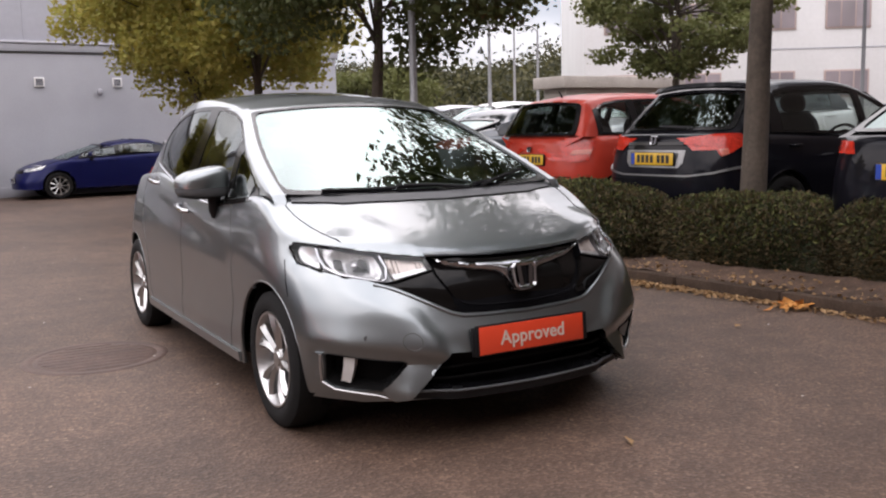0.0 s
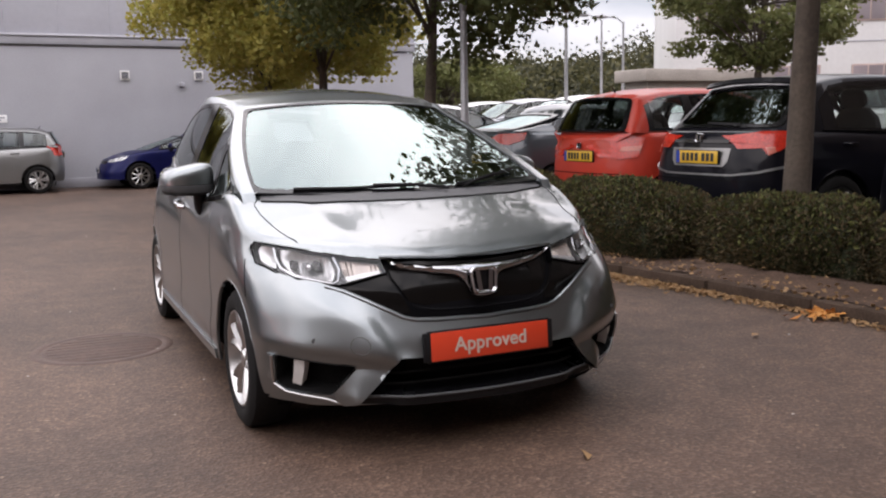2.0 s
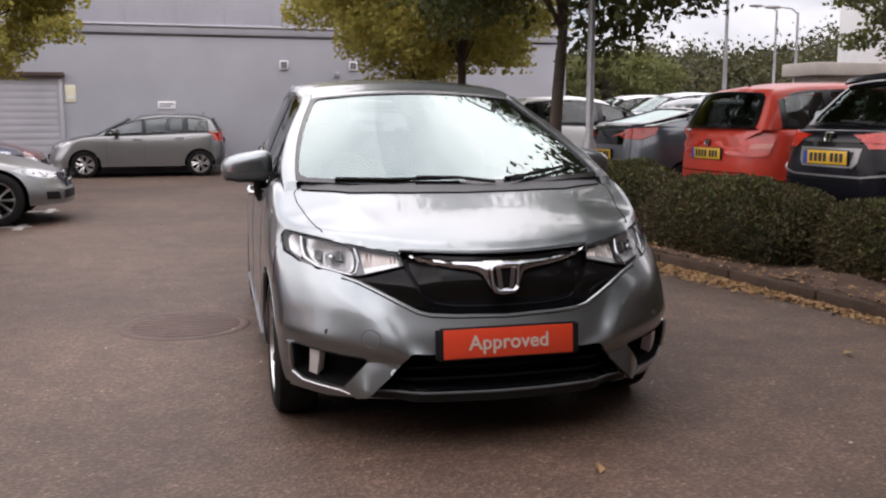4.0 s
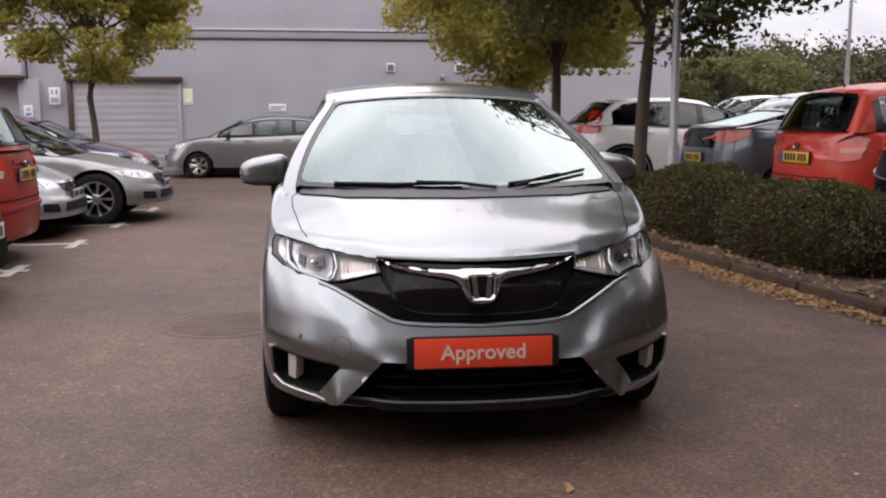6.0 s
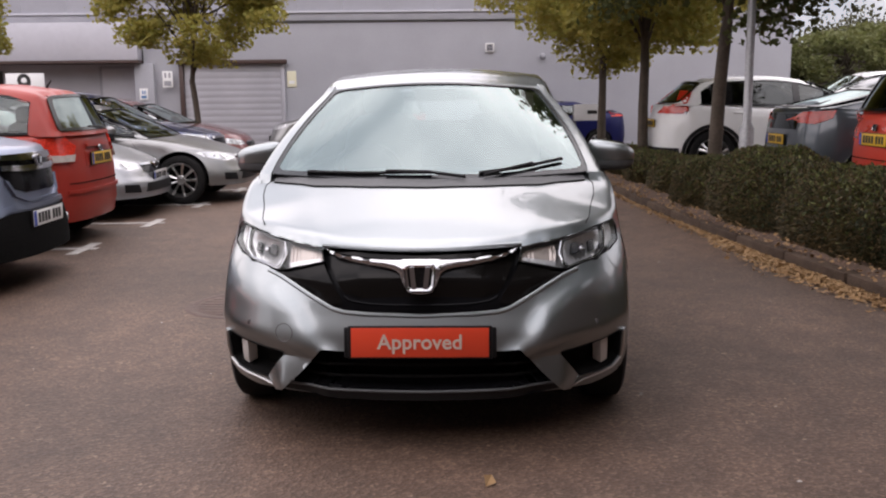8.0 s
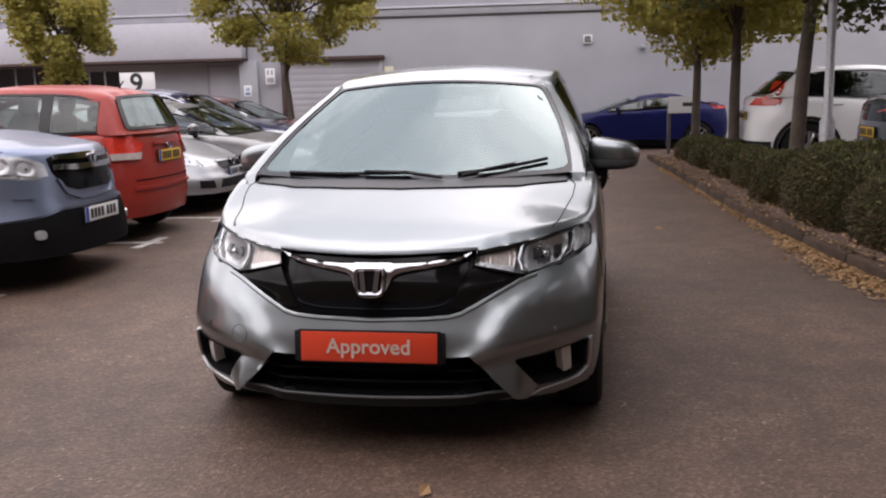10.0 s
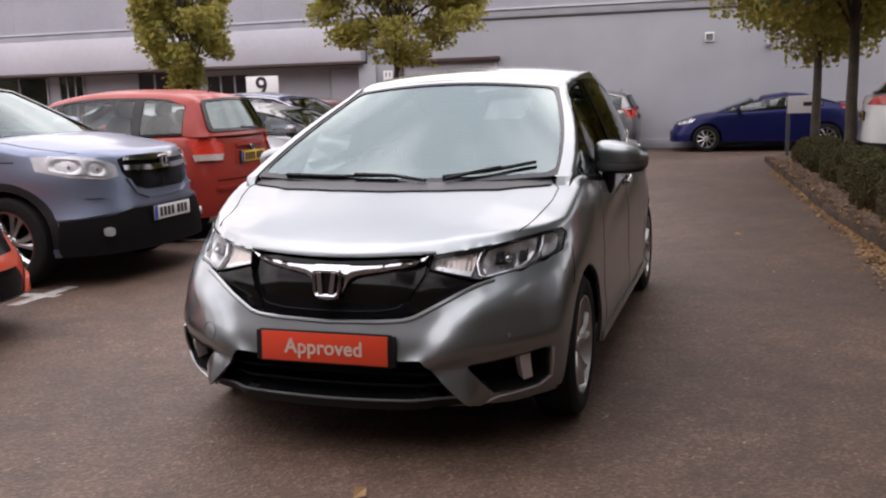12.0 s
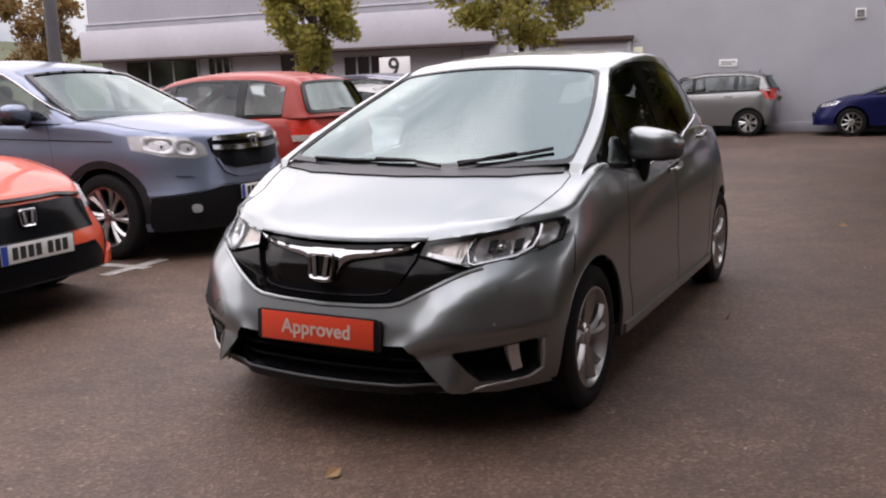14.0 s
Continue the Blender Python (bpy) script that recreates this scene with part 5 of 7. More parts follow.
    put_wheels(car, s, swirl_wheel(0.298, 0.185, 0.206), 0.757)
    return car


def spec(foh, wb, roh, hw, height, nose_z, cowl, ws_top, rear, belt, wheel=0.31, lean=1.0, plan=(0.20, 0.36), corner=0.7, deck=None, cell=0.06, bow=(0.16, 0.06)):
    """A car's form from its main sizes."""
    tail = wb + roh
    y0, z0 = cowl
    rt, rb, rz = rear
    deck = deck or belt[1]
    top = [(-foh, nose_z - 0.03), (-foh + 0.14, nose_z), (lerp(-foh + 0.14, y0, 0.5), lerp(nose_z, z0, 0.62)), (y0, z0), (y0 + 0.5, belt[0]), (rb - 0.3, belt[1]), (tail, deck)]
    return dict(foh=foh, wb=wb, roh=roh, hw=hw, sill=0.24, nose_z=nose_z, lean=lean, plan=plan, corner=corner, cell=cell, rounds=2, top=top,
                fall=[(-foh, 0.03), (-foh + 0.4, 0.07), (y0, 0.05), (y0 + 0.4, 0.01), (tail, 0.01)],
                belt=[(y0 - 0.1, z0 - 0.01), (y0 + 0.4, belt[0]), (rb, belt[1]), (tail + 0.1, belt[1])],
                roof=[(y0 - 0.1, height - 0.10), (ws_top, height - 0.095), (ws_top + 0.35, height - 0.035), (ws_top + 0.75, height), (lerp(ws_top + 0.75, rt, 0.5), height - 0.01), (rt, rz), (tail + 0.1, rz - 0.02)],
                tail=[(0.2, tail - 0.05), (0.4, tail), (0.7, tail - 0.01), (1.1, tail - 0.08)],
                cab_low=[(y0 - 0.1, hw - 0.10), (y0 + 0.5, hw - 0.055), (wb * 0.75, hw - 0.055), (rb, hw - 0.14)],
                cab_high=[(ws_top, hw - 0.27), (ws_top + 0.6, hw - 0.235), (rt, hw - 0.27)],
                ws_base=y0, ws_bow=bow, ws_top=ws_top, rear_base=rb, rear_top=rt, wheel=wheel, seat=y0 + 1.05, belt_z=belt[0])


def roof_aerial(car, sh, y):
    """A short black aerial on the roof."""
    z = sh.roof(y)
    part("aerial", tube(bmesh.new(), [(0, y, z - 0.01), (0, y + 0.01, z + 0.02), (0, y + 0.05, z + 0.07)], 0.008, 6, [0.016, 0.010, 0.005]), M["plastic"], car)


def lamp_unit(car, sh, kind, poly, off):
    """A headlamp: a silvered tray with fluted bowls, a dark bulb socket in each, and a clear cover."""
    ch = sh.chart(kind)
    lamp = patch("headlight", poly, ch, M["reflector"], car, off - 0.004, 0.02, 0.03)
    lo, hi = min(poly, key=lambda p: abs(p[0]))[0], max(poly, key=lambda p: abs(p[0]))[0]
    for left, right in ((0.20, 0.50), (0.54, 0.88)):
        top, low = [], []
        for at in np.linspace(left, right, 7):
            x = lerp(lo, hi, float(at))
            zs = [lerp(b, d, (x - a) / (c - a)) for (a, b), (c, d) in zip(poly, poly[1:] + poly[:1]) if (a - x) * (c - x) < 0]
            if len(zs) > 1:
                tall = max(zs) - min(zs)
                top.append((x, max(zs) - 0.14 * tall))
                low.append((x, min(zs) + 0.16 * tall))
        if len(top) < 3:
            continue
        x, z = lerp(lo, hi, (left + right) / 2), (top[3 if len(top) > 3 else 1][1] + low[3 if len(low) > 3 else 1][1]) / 2
        r = abs(top[-1][0] - top[0][0]) / 2
        patch("lamp_bowl", rounded(top + low[::-1], 0.01), ch, M["lamp_inner"], lamp, off + 0.004, 0.008, 0.010, angle=60,
              push=lambda u, v, x=x, z=z, r=r: -0.016 * max(0.0, 1 - ((u - x) ** 2 + (v - z) ** 2) / (r * r)) + 0.0018 * math.sin(u * 260))
        p, n = ch(x + 0.12 * r, z - 0.1 * r)
        part("bulb", blob(tuple(p + n * (off - 0.006)), (r * 0.20, r * 0.20, r * 0.26), 2, 10), M["lamp_grey"], lamp)
    patch("lens", poly, ch, M["lens"], lamp, off + 0.014, 0.0, 0.04)


def parked_car(name, s, m, mat, label, panes, front_line, rear_line, features, plates, spokes=7, group="", glass_mat="tinted", mirrors=True, mirror=(0.11, 0.07, 0.075), emblems=(), flat=(0.86, 0.1), bright_line=False):
    """A parked car: its shell, glass, wheels, and the lamps, grilles and trims listed in features."""
    sh = CarShell(s)
    car = empty(name, m, label, "car", group)
    ring_glass(sh, car, "screen", "windscreen", [(-0.94, 0.02), (0.94, 0.02), (0.92, 0.95), (-0.92, 0.95)], rounded([(-0.89, 0.06), (0.89, 0.06), (0.86, 0.92), (-0.86, 0.92)], 0.06), M["screen_glass"], (0, -1, 0.5))
    ring_glass(sh, car, "back", "rear_window", rounded([(-0.88, flat[1]), (0.88, flat[1]), (flat[0], 0.93), (-flat[0], 0.93)], 0.1), rounded([(-0.80, flat[1] + 0.07), (0.80, flat[1] + 0.07), (flat[0] - 0.08, 0.87), (-flat[0] + 0.08, 0.87)], 0.1), M["rear_glass"], (0, 1, 0.3))
    side_glass(sh, car, [M[glass_mat]] * len(panes), panes, front_line, rear_line)
    for title, kind, poly, mat_name, off, both in features:
        if title == "headlight" and kind == "front" and s.get("cell", 0.05) < 0.07:
            lamp_unit(car, sh, kind, poly, off)
            lamp_unit(car, sh, kind, mirrored(poly), off)
            continue
        sides = [poly] if not both else [poly, mirrored(poly)] if kind in ("front", "rear", "hood", "top", "screen", "back") else None
        if sides is not None:
            for p in sides:
                patch(title, p, sh.chart(kind), M[mat_name], car, off, 0.02, 0.045)
        else:
            for k in ("left", "right"):
                patch(title, poly, sh.chart(k), M[mat_name], car, off, 0.02, 0.06)
    for kind, z, face in plates:
        loc, nrm = sh.chart(kind)(0.0, z)
        number_plate(car, Matrix.Translation(loc + (Vector((0, -0.015, 0)) if kind == "front" else Vector((0, 0.015, 0)))) @ (pose(0, 0, 0) if kind == "front" else pose(0, 0, 0, 0, 0, 180)), M[face])
    for kind, z, w in emblems:
        loc, nrm = sh.chart(kind)(0.0, z)
        d = Vector((0, -1, 0.1)) if kind == "front" else Vector((0, 1, 0.1))
        badge(car, loc + d * 0.02, d, w, w * 0.82)
    for k, sgn in (("right", -1), ("left", 1)):
        ch = sh.chart(k)
        y1 = panes[0][1] + 0.04
        seam("door_joint", [(y1, s["belt_z"]), (y1, 0.33)], ch, M["dark"], car)
        seam("door_joint", [(front_line[0] + 0.22, s["belt_z"] - 0.01), (0.46, 0.6), (0.48, 0.33)], ch, M["dark"], car)
        for a, b in panes[:2]:
            p, n = ch(b - 0.10, sh.belt(b) - 0.115)
            grip = [p + Vector((sgn * d, v, 0)) for d, v in ((0.002, -0.085), (0.026, -0.060), (0.030, 0.0), (0.026, 0.060), (0.002, 0.085))]
            part("door_handle", tube(bmesh.new(), grip, 0.013, 8), mat, car)
        fy, wy = -s["foh"] + 0.32, s["ws_base"] + 0.10
        seam("hood_joint", [(sgn * (s["hw"] - 0.15), wy), (sgn * (s["hw"] - 0.14), lerp(fy, wy, 0.5)), (sgn * (s["hw"] - 0.20), fy)], sh.chart("hood"), M["dark"], car, 0.003)
        if bright_line:
            top_y = lerp(front_line[0], front_line[1], 0.98)
            arc = [(lerp(front_line[0] + 0.02, top_y, k / 5), lerp(sh.belt(front_line[0]) + 0.03, sh.roof(front_line[1]) - 0.082, k / 5)) for k in range(6)]
            arc += [(y, sh.roof(y) - 0.082) for y in np.linspace(front_line[1] + 0.05, rear_line[1], 8)]
            part("window_strip", tube(bmesh.new(), [p + n * 0.006 for p, n in (ch(y, z) for y, z in arc)], 0.009, 6), M["chrome"], car, "bright strip round the side windows")
        if mirrors:
            wing_mirror(car, sgn, (sgn * (s["hw"] + 0.06), front_line[0] + 0.42, s["belt_z"] + 0.06), mat, mirror)
    if s["foh"] < 0.83:
        roof_aerial(car, sh, s["rear_top"] - 0.25)
    interior(s, car)
    arch = s["wheel"] + 0.05
    underbody(sh, car, arch)
    finish_shell(sh, car, mat, arch)
    put_wheels(car, s, swirl_wheel(s["wheel"], 0.20, s["wheel"] * 0.69, spokes, 0.20 if spokes < 7 else 0.0, 0.10 if spokes < 8 else 0.0, 1.1 if spokes < 8 else 0.85), s["hw"] - 0.105)
    return car


small_car()

# parked cars: nose towards -y in their own frame; turn 94 faces +x, -86 faces -x
ROW = 94.0


def nose_at(x, y, s, turn=ROW, z=0.0):
    """The pose of a car whose nose is at x, y."""
    m = pose(0, 0, 0, 0, 0, turn)
    return Matrix.Translation(Vector((x, y, z)) - m @ Vector((0, -s["foh"], 0))) @ m


def tail_at(x, y, s, turn=ROW, z=0.0):
    m = pose(0, 0, 0, 0, 0, turn)
    return Matrix.Translation(Vector((x, y, z)) - m @ Vector((0, s["wb"] + s["roh"], 0))) @ m


LOT, TERRACE = 0.10, 0.42
# orange hatchback with a dark grille
s = spec(0.90, 2.70, 0.90, 0.90, 1.43, 0.74, (0.22, 0.95), 1.05, (2.75, 3.35, 1.33), (0.95, 1.02), 0.325, cell=0.05)
parked_car("hatchback_car", s, nose_at(-2.55, 0.02, s), M["orange"], "orange-red hatchback car with black grille and white front plate", [(0.5, 1.3), (1.4, 2.3)], (0.35, 1.25), (3.0, 2.6), [
    ("grille", "front", [(-0.54, 0.50), (-0.57, 0.66), (-0.40, 0.70), (0.40, 0.70), (0.57, 0.66), (0.54, 0.50)], "grille_black", 0.006, False),
    ("grille_bar", "front", [(-0.56, 0.685), (-0.3, 0.715), (0.3, 0.715), (0.56, 0.685), (0.56, 0.70), (0.3, 0.735), (-0.3, 0.735), (-0.56, 0.70)], "gloss_black", 0.018, False),
    ("headlight", "front", [(0.57, 0.60), (0.60, 0.70), (0.74, 0.755), (0.82, 0.76), (0.80, 0.67), (0.72, 0.62)], "reflector", 0.008, True),
    ("air_intake", "front", [(-0.56, 0.245), (-0.58, 0.33), (-0.50, 0.415), (0.50, 0.415), (0.58, 0.33), (0.56, 0.245)], "grille_black", 0.006, False),
    ("fog_pocket", "front", [(0.63, 0.33), (0.68, 0.44), (0.80, 0.52), (0.83, 0.35)], "grille_black", 0.008, True),
    ("bumper_blade", "front", [(0.565, 0.245), (0.605, 0.32), (0.83, 0.345), (0.85, 0.29), (0.74, 0.245)], "orange", 0.030, True),
    ("spoiler_lip", "front", [(-0.70, 0.243), (0.70, 0.243), (0.66, 0.246), (0.0, 0.250), (-0.66, 0.246)], "plastic", 0.02, False),
], [("front", 0.445, "plate_white")], 10, "cars parked in bays", emblems=[("front", 0.625, 0.13)])

# pale blue off-roader
s = spec(0.86, 2.62, 1.0, 0.905, 1.64, 1.0, (0.16, 1.13), 1.05, (3.0, 3.5, 1.58), (1.11, 1.17), 0.345, lean=0.7, cell=0.045)
parked_car("off_road_car", s, nose_at(-3.0, 2.55, s), M["lightblue"], "pale blue metallic off-road car with black lower bumper", [(0.55, 1.35), (1.45, 2.35), (2.45, 3.1)], (0.38, 1.25), (3.35, 3.0), [
    ("grille", "front", [(-0.44, 0.835), (-0.45, 0.935), (-0.38, 0.960), (0.38, 0.960), (0.45, 0.935), (0.44, 0.835), (0.36, 0.725), (0.24, 0.690), (-0.24, 0.690), (-0.36, 0.725)], "grille_black", 0.006, False),
    ("grille_bar", "front", [(-0.42, 0.920), (-0.40, 0.953), (0.40, 0.953), (0.42, 0.920), (0.2, 0.910), (-0.2, 0.910)], "chrome", 0.026, False),
    ("grille_bar", "front", [(-0.43, 0.850), (-0.43, 0.885), (-0.2, 0.875), (0.2, 0.875), (0.43, 0.885), (0.43, 0.850), (0.2, 0.835), (-0.2, 0.835)], "chrome", 0.026, False),
    ("grille_lip", "front", [(-0.40, 0.785), (-0.34, 0.68), (-0.23, 0.640), (0.23, 0.640), (0.34, 0.68), (0.40, 0.785), (0.42, 0.785), (0.36, 0.668), (0.24, 0.622), (-0.24, 0.622), (-0.36, 0.668), (-0.42, 0.785)], "lightblue", 0.018, False),
    ("headlight", "front", [(0.475, 0.815), (0.48, 0.90), (0.60, 0.960), (0.76, 0.995), (0.855, 0.990), (0.852, 0.880), (0.74, 0.820), (0.58, 0.792)], "reflector", 0.008, True),
    ("lower_bumper", "front", [(-0.84, 0.236), (-0.84, 0.50), (-0.6, 0.525), (-0.42, 0.560), (0.42, 0.560), (0.6, 0.525), (0.84, 0.50), (0.84, 0.236)], "dark", 0.014, False),
    ("bumper_ridge", "front", [(-0.84, 0.51), (-0.84, 0.545), (-0.6, 0.575), (-0.42, 0.61), (0.42, 0.61), (0.6, 0.575), (0.84, 0.545), (0.84, 0.51), (0.6, 0.537), (0.42, 0.575), (-0.42, 0.575), (-0.6, 0.537)], "lightblue", 0.020, False),
    ("lower_bumper", "left", [(-0.72, 0.236), (-0.72, 0.50), (-0.44, 0.49), (-0.43, 0.236)], "dark", 0.014, True),
    # thin dark strip painted for the shade under the side crease
    ("belt_moulding", "left", [(-0.10, 0.938), (-0.10, 0.946), (2.6, 0.996), (2.6, 0.988)], "dark", 0.003, True),
    ("fog_lamp", "front", rounded([(0.615, 0.375), (0.615, 0.44), (0.68, 0.44), (0.68, 0.375)], 0.03), "lamp_inner", 0.03, True),
    ("washer_cover", "front", rounded([(0.60, 0.655), (0.60, 0.675), (0.70, 0.685), (0.70, 0.665)], 0.008), "lightblue", 0.016, True),
    ("side_cladding", "left", [(0.42, 0.26), (0.42, 0.44), (2.20, 0.44), (2.20, 0.26)], "plastic", 0.012, True),
    ("arch_trim", "left", arch_band(0.0, 0.345, 0.398, 0.055), "plastic", 0.010, True),
], [("front", 0.500, "plate_white")], 6, "cars parked in bays", mirror=(0.15, 0.085, 0.085), emblems=[("front", 0.895, 0.12)], bright_line=True)

# red small hatchback, tail towards the lane
s = spec(0.80, 2.45, 0.60, 0.835, 1.50, 0.78, (0.10, 0.98), 0.95, (2.82, 3.02, 1.42), (0.98, 1.04), 0.29, cell=0.05)
parked_car("hatchback_car", s, tail_at(-3.45, 4.62, s, ROW - 180), M["red"], "faded red small hatchback car parked tail first", [(0.5, 1.22), (1.30, 2.12), (2.22, 2.66)], (0.25, 1.15), (2.85, 2.62), [
    ("tail_light", "rear", [(0.63, 0.78), (0.65, 1.0), (0.74, 0.99), (0.74, 0.78)], "red_lamp", 0.020, True),
    ("tail_light", "left", [(2.82, 0.78), (2.79, 1.0), (2.90, 1.0), (2.96, 0.92), (2.96, 0.78)], "red_lamp", 0.024, True),
    ("reversing_lamp", "rear", [(0.635, 0.785), (0.64, 0.845), (0.745, 0.845), (0.745, 0.785)], "lamp_warm", 0.026, True),
    ("reversing_lamp", "left", [(2.82, 0.785), (2.81, 0.835), (2.965, 0.845), (2.965, 0.785)], "lamp_warm", 0.030, True),
    ("plate_recess", "rear", [(-0.34, 0.735), (-0.31, 0.875), (0.31, 0.875), (0.34, 0.735)], "red", 0.004, False),
    ("tailgate_strip", "rear", [(-0.28, 0.905), (-0.28, 0.93), (0.28, 0.93), (0.28, 0.905)], "red", 0.025, False),
    ("tailgate_joint", "rear", [(-0.60, 0.585), (-0.60, 0.595), (0.60, 0.595), (0.60, 0.585)], "dark", 0.004, False),
    ("bumper_moulding", "rear", [(-0.62, 0.50), (-0.62, 0.53), (0.62, 0.53), (0.62, 0.50)], "red", 0.02, False),
    ("rear_wiper", "back", [(-0.35, 0.10), (-0.33, 0.15), (0.2, 0.19), (0.2, 0.16)], "plastic", 0.02, False),
], [("rear", 0.80, "plate_yellow")], 8, "cars parked in bays", emblems=[("rear", 0.885, 0.08)])

# pale silver saloon
s = spec(0.80, 2.65, 1.0, 0.875, 1.36, 0.62, (0.25, 0.88), 1.1, (2.35, 3.05, 1.30), (0.90, 0.95), 0.31, deck=0.98, lean=1.1)
saloon = [
    ("grille", "front", [(-0.36, 0.54), (-0.33, 0.60), (0.33, 0.60), (0.36, 0.54), (0.3, 0.50), (-0.3, 0.50)], "grille_black", 0.006, False),
    ("grille_bar", "front", [(-0.36, 0.585), (-0.34, 0.605), (0.34, 0.605), (0.36, 0.585)], "chrome", 0.02, False),
    ("headlight", "front", [(0.40, 0.56), (0.44, 0.62), (0.70, 0.67), (0.80, 0.66), (0.77, 0.59), (0.6, 0.55)], "reflector", 0.006, True),
    ("air_intake", "front", [(-0.50, 0.30), (-0.46, 0.40), (0.46, 0.40), (0.50, 0.30)], "plastic", 0.006, False),
    ("fog_pocket", "front", [(0.58, 0.30), (0.60, 0.39), (0.74, 0.40), (0.74, 0.31)], "plastic", 0.006, True),
]
parked_car("saloon_car", s, nose_at(-3.62, 6.72, s), M["pale_silver"], "pale silver saloon car parked nose out", [(0.6, 1.3), (1.4, 2.2)], (0.40, 1.35), (2.75, 2.3), saloon, [("front", 0.46, "plate_white")], 9, "cars parked in bays", emblems=[("front", 0.575, 0.09)])
s = spec(0.78, 2.67, 1.0, 0.88, 1.33, 0.61, (0.25, 0.85), 1.1, (2.35, 3.1, 1.28), (0.88, 0.94), 0.315, deck=0.98, lean=1.1)
parked_car("saloon_car", s, nose_at(-2.98, 8.42, s), M["beige_silver"], "warm silver saloon car with many-spoked wheels", [(0.6, 1.3), (1.4, 2.2)], (0.40, 1.35), (2.75, 2.3), saloon, [("front", 0.46, "plate_white")], 9, "cars parked in bays", emblems=[("front", 0.575, 0.09)])
# navy car and dark red car further along the row
s = spec(0.90, 2.62, 0.95, 0.88, 1.50, 0.80, (0.20, 1.00), 1.0, (2.85, 3.35, 1.42), (1.0, 1.06), 0.32)
hatch_front = [
    ("grille", "front", [(-0.36, 0.66), (-0.38, 0.76), (0.38, 0.76), (0.36, 0.66)], "grille_black", 0.006, False),
    ("grille_bar", "front", [(-0.38, 0.74), (-0.38, 0.77), (0.38, 0.77), (0.38, 0.74)], "chrome", 0.02, False),
    ("headlight", "front", [(0.42, 0.70), (0.46, 0.78), (0.70, 0.84), (0.80, 0.83), (0.77, 0.74), (0.6, 0.69)], "reflector", 0.006, True),
    ("air_intake", "front", [(-0.50, 0.30), (-0.46, 0.42), (0.46, 0.42), (0.50, 0.30)], "plastic", 0.006, False),
    ("fog_pocket", "front", [(0.58, 0.32), (0.60, 0.42), (0.76, 0.43), (0.76, 0.33)], "plastic", 0.006, True),
]
parked_car("hatchback_car", s, nose_at(-3.85, 10.3, s), M["navy"], "navy blue estate-like car parked nose out", [(0.5, 1.3), (1.4, 2.3)], (0.35, 1.25), (3.0, 2.8), hatch_front, [("front", 0.46, "plate_white")], 7, "cars parked in bays", bright_line=True)
s = spec(0.90, 2.55, 0.80, 0.86, 1.38, 0.70, (0.15, 0.92), 1.0, (2.55, 3.1, 1.28), (0.92, 0.98), 0.31)
parked_car("hatchback_car", s, nose_at(-3.95, 12.4, s), M["maroon"], "dark red hatchback car parked nose out", [(0.5, 1.3), (1.4, 2.2)], (0.35, 1.25), (2.8, 2.5), saloon, [("front", 0.44, "plate_white")], 7, "cars parked in bays")

# cars behind the hedge, tails towards the lane
s = spec(0.86, 2.61, 0.83, 0.885, 1.57, 0.85, (0.15, 1.03), 1.0, (2.80, 3.24, 1.49), (1.0, 1.06), 0.335, cell=0.05)
suv_tail = [
    ("tail_light", "rear", [(0.34, 0.965), (0.36, 1.025), (0.58, 1.045), (0.74, 1.05), (0.76, 0.95), (0.72, 0.89), (0.66, 0.86), (0.60, 0.945)], "red_lamp", 0.014, True),
    ("tail_light", "left", [(2.98, 0.96), (2.92, 1.03), (3.10, 1.04), (3.36, 1.02), (3.36, 0.91), (3.2, 0.92)], "red_lamp", 0.012, True),
    ("reversing_lamp", "rear", [(0.668, 0.855), (0.635, 0.920), (0.69, 0.925), (0.705, 0.88)], "red_lamp_pale", 0.022, True),
    # silver colour on this black bumper's ridge stands in for its sky reflection
    ("bumper_ridge", "rear", [(-0.78, 0.775), (-0.62, 0.722), (-0.4, 0.692), (0.4, 0.692), (0.62, 0.722), (0.78, 0.775), (0.78, 0.752), (0.62, 0.704), (0.4, 0.677), (-0.4, 0.677), (-0.62, 0.704), (-0.78, 0.752)], "beige_silver", 0.016, False),
    ("tailgate_joint", "rear", [(-0.64, 0.632), (-0.64, 0.64), (0.64, 0.64), (0.64, 0.632)], "dark", 0.004, False),
    ("rear_spoiler", "back", [(-0.92, 0.93), (-0.92, 1.02), (0.92, 1.02), (0.92, 0.93)], "black_paint", 0.05, False),
    ("chrome_strip", "rear", [(-0.34, 0.955), (-0.34, 0.985), (0.34, 0.985), (0.34, 0.955)], "gloss_black", 0.018, False),
    ("plate_recess", "rear", [(-0.30, 0.755), (-0.345, 0.80), (-0.36, 0.915), (0.36, 0.915), (0.345, 0.80), (0.30, 0.755)], "beige_silver", 0.004, False),
    ("lower_bumper", "rear", [(-0.74, 0.28), (-0.74, 0.46), (0.74, 0.46), (0.74, 0.28)], "plastic", 0.012, False),
    ("rear_wiper", "back", [(-0.35, 0.12), (-0.33, 0.17), (0.2, 0.20), (0.2, 0.17)], "plastic", 0.02, False),
]
parked_car("off_road_car", s, tail_at(3.79, 2.76, s, ROW, LOT), M["black_paint"], "black crossover car parked tail towards the hedge", [(0.5, 1.3), (1.4, 2.58)], (0.30, 1.25), (2.92, 2.58), suv_tail, [("rear", 0.835, "plate_yellow")], 7, "cars parked behind the hedge", "tinted", emblems=[("rear", 1.0, 0.10)])
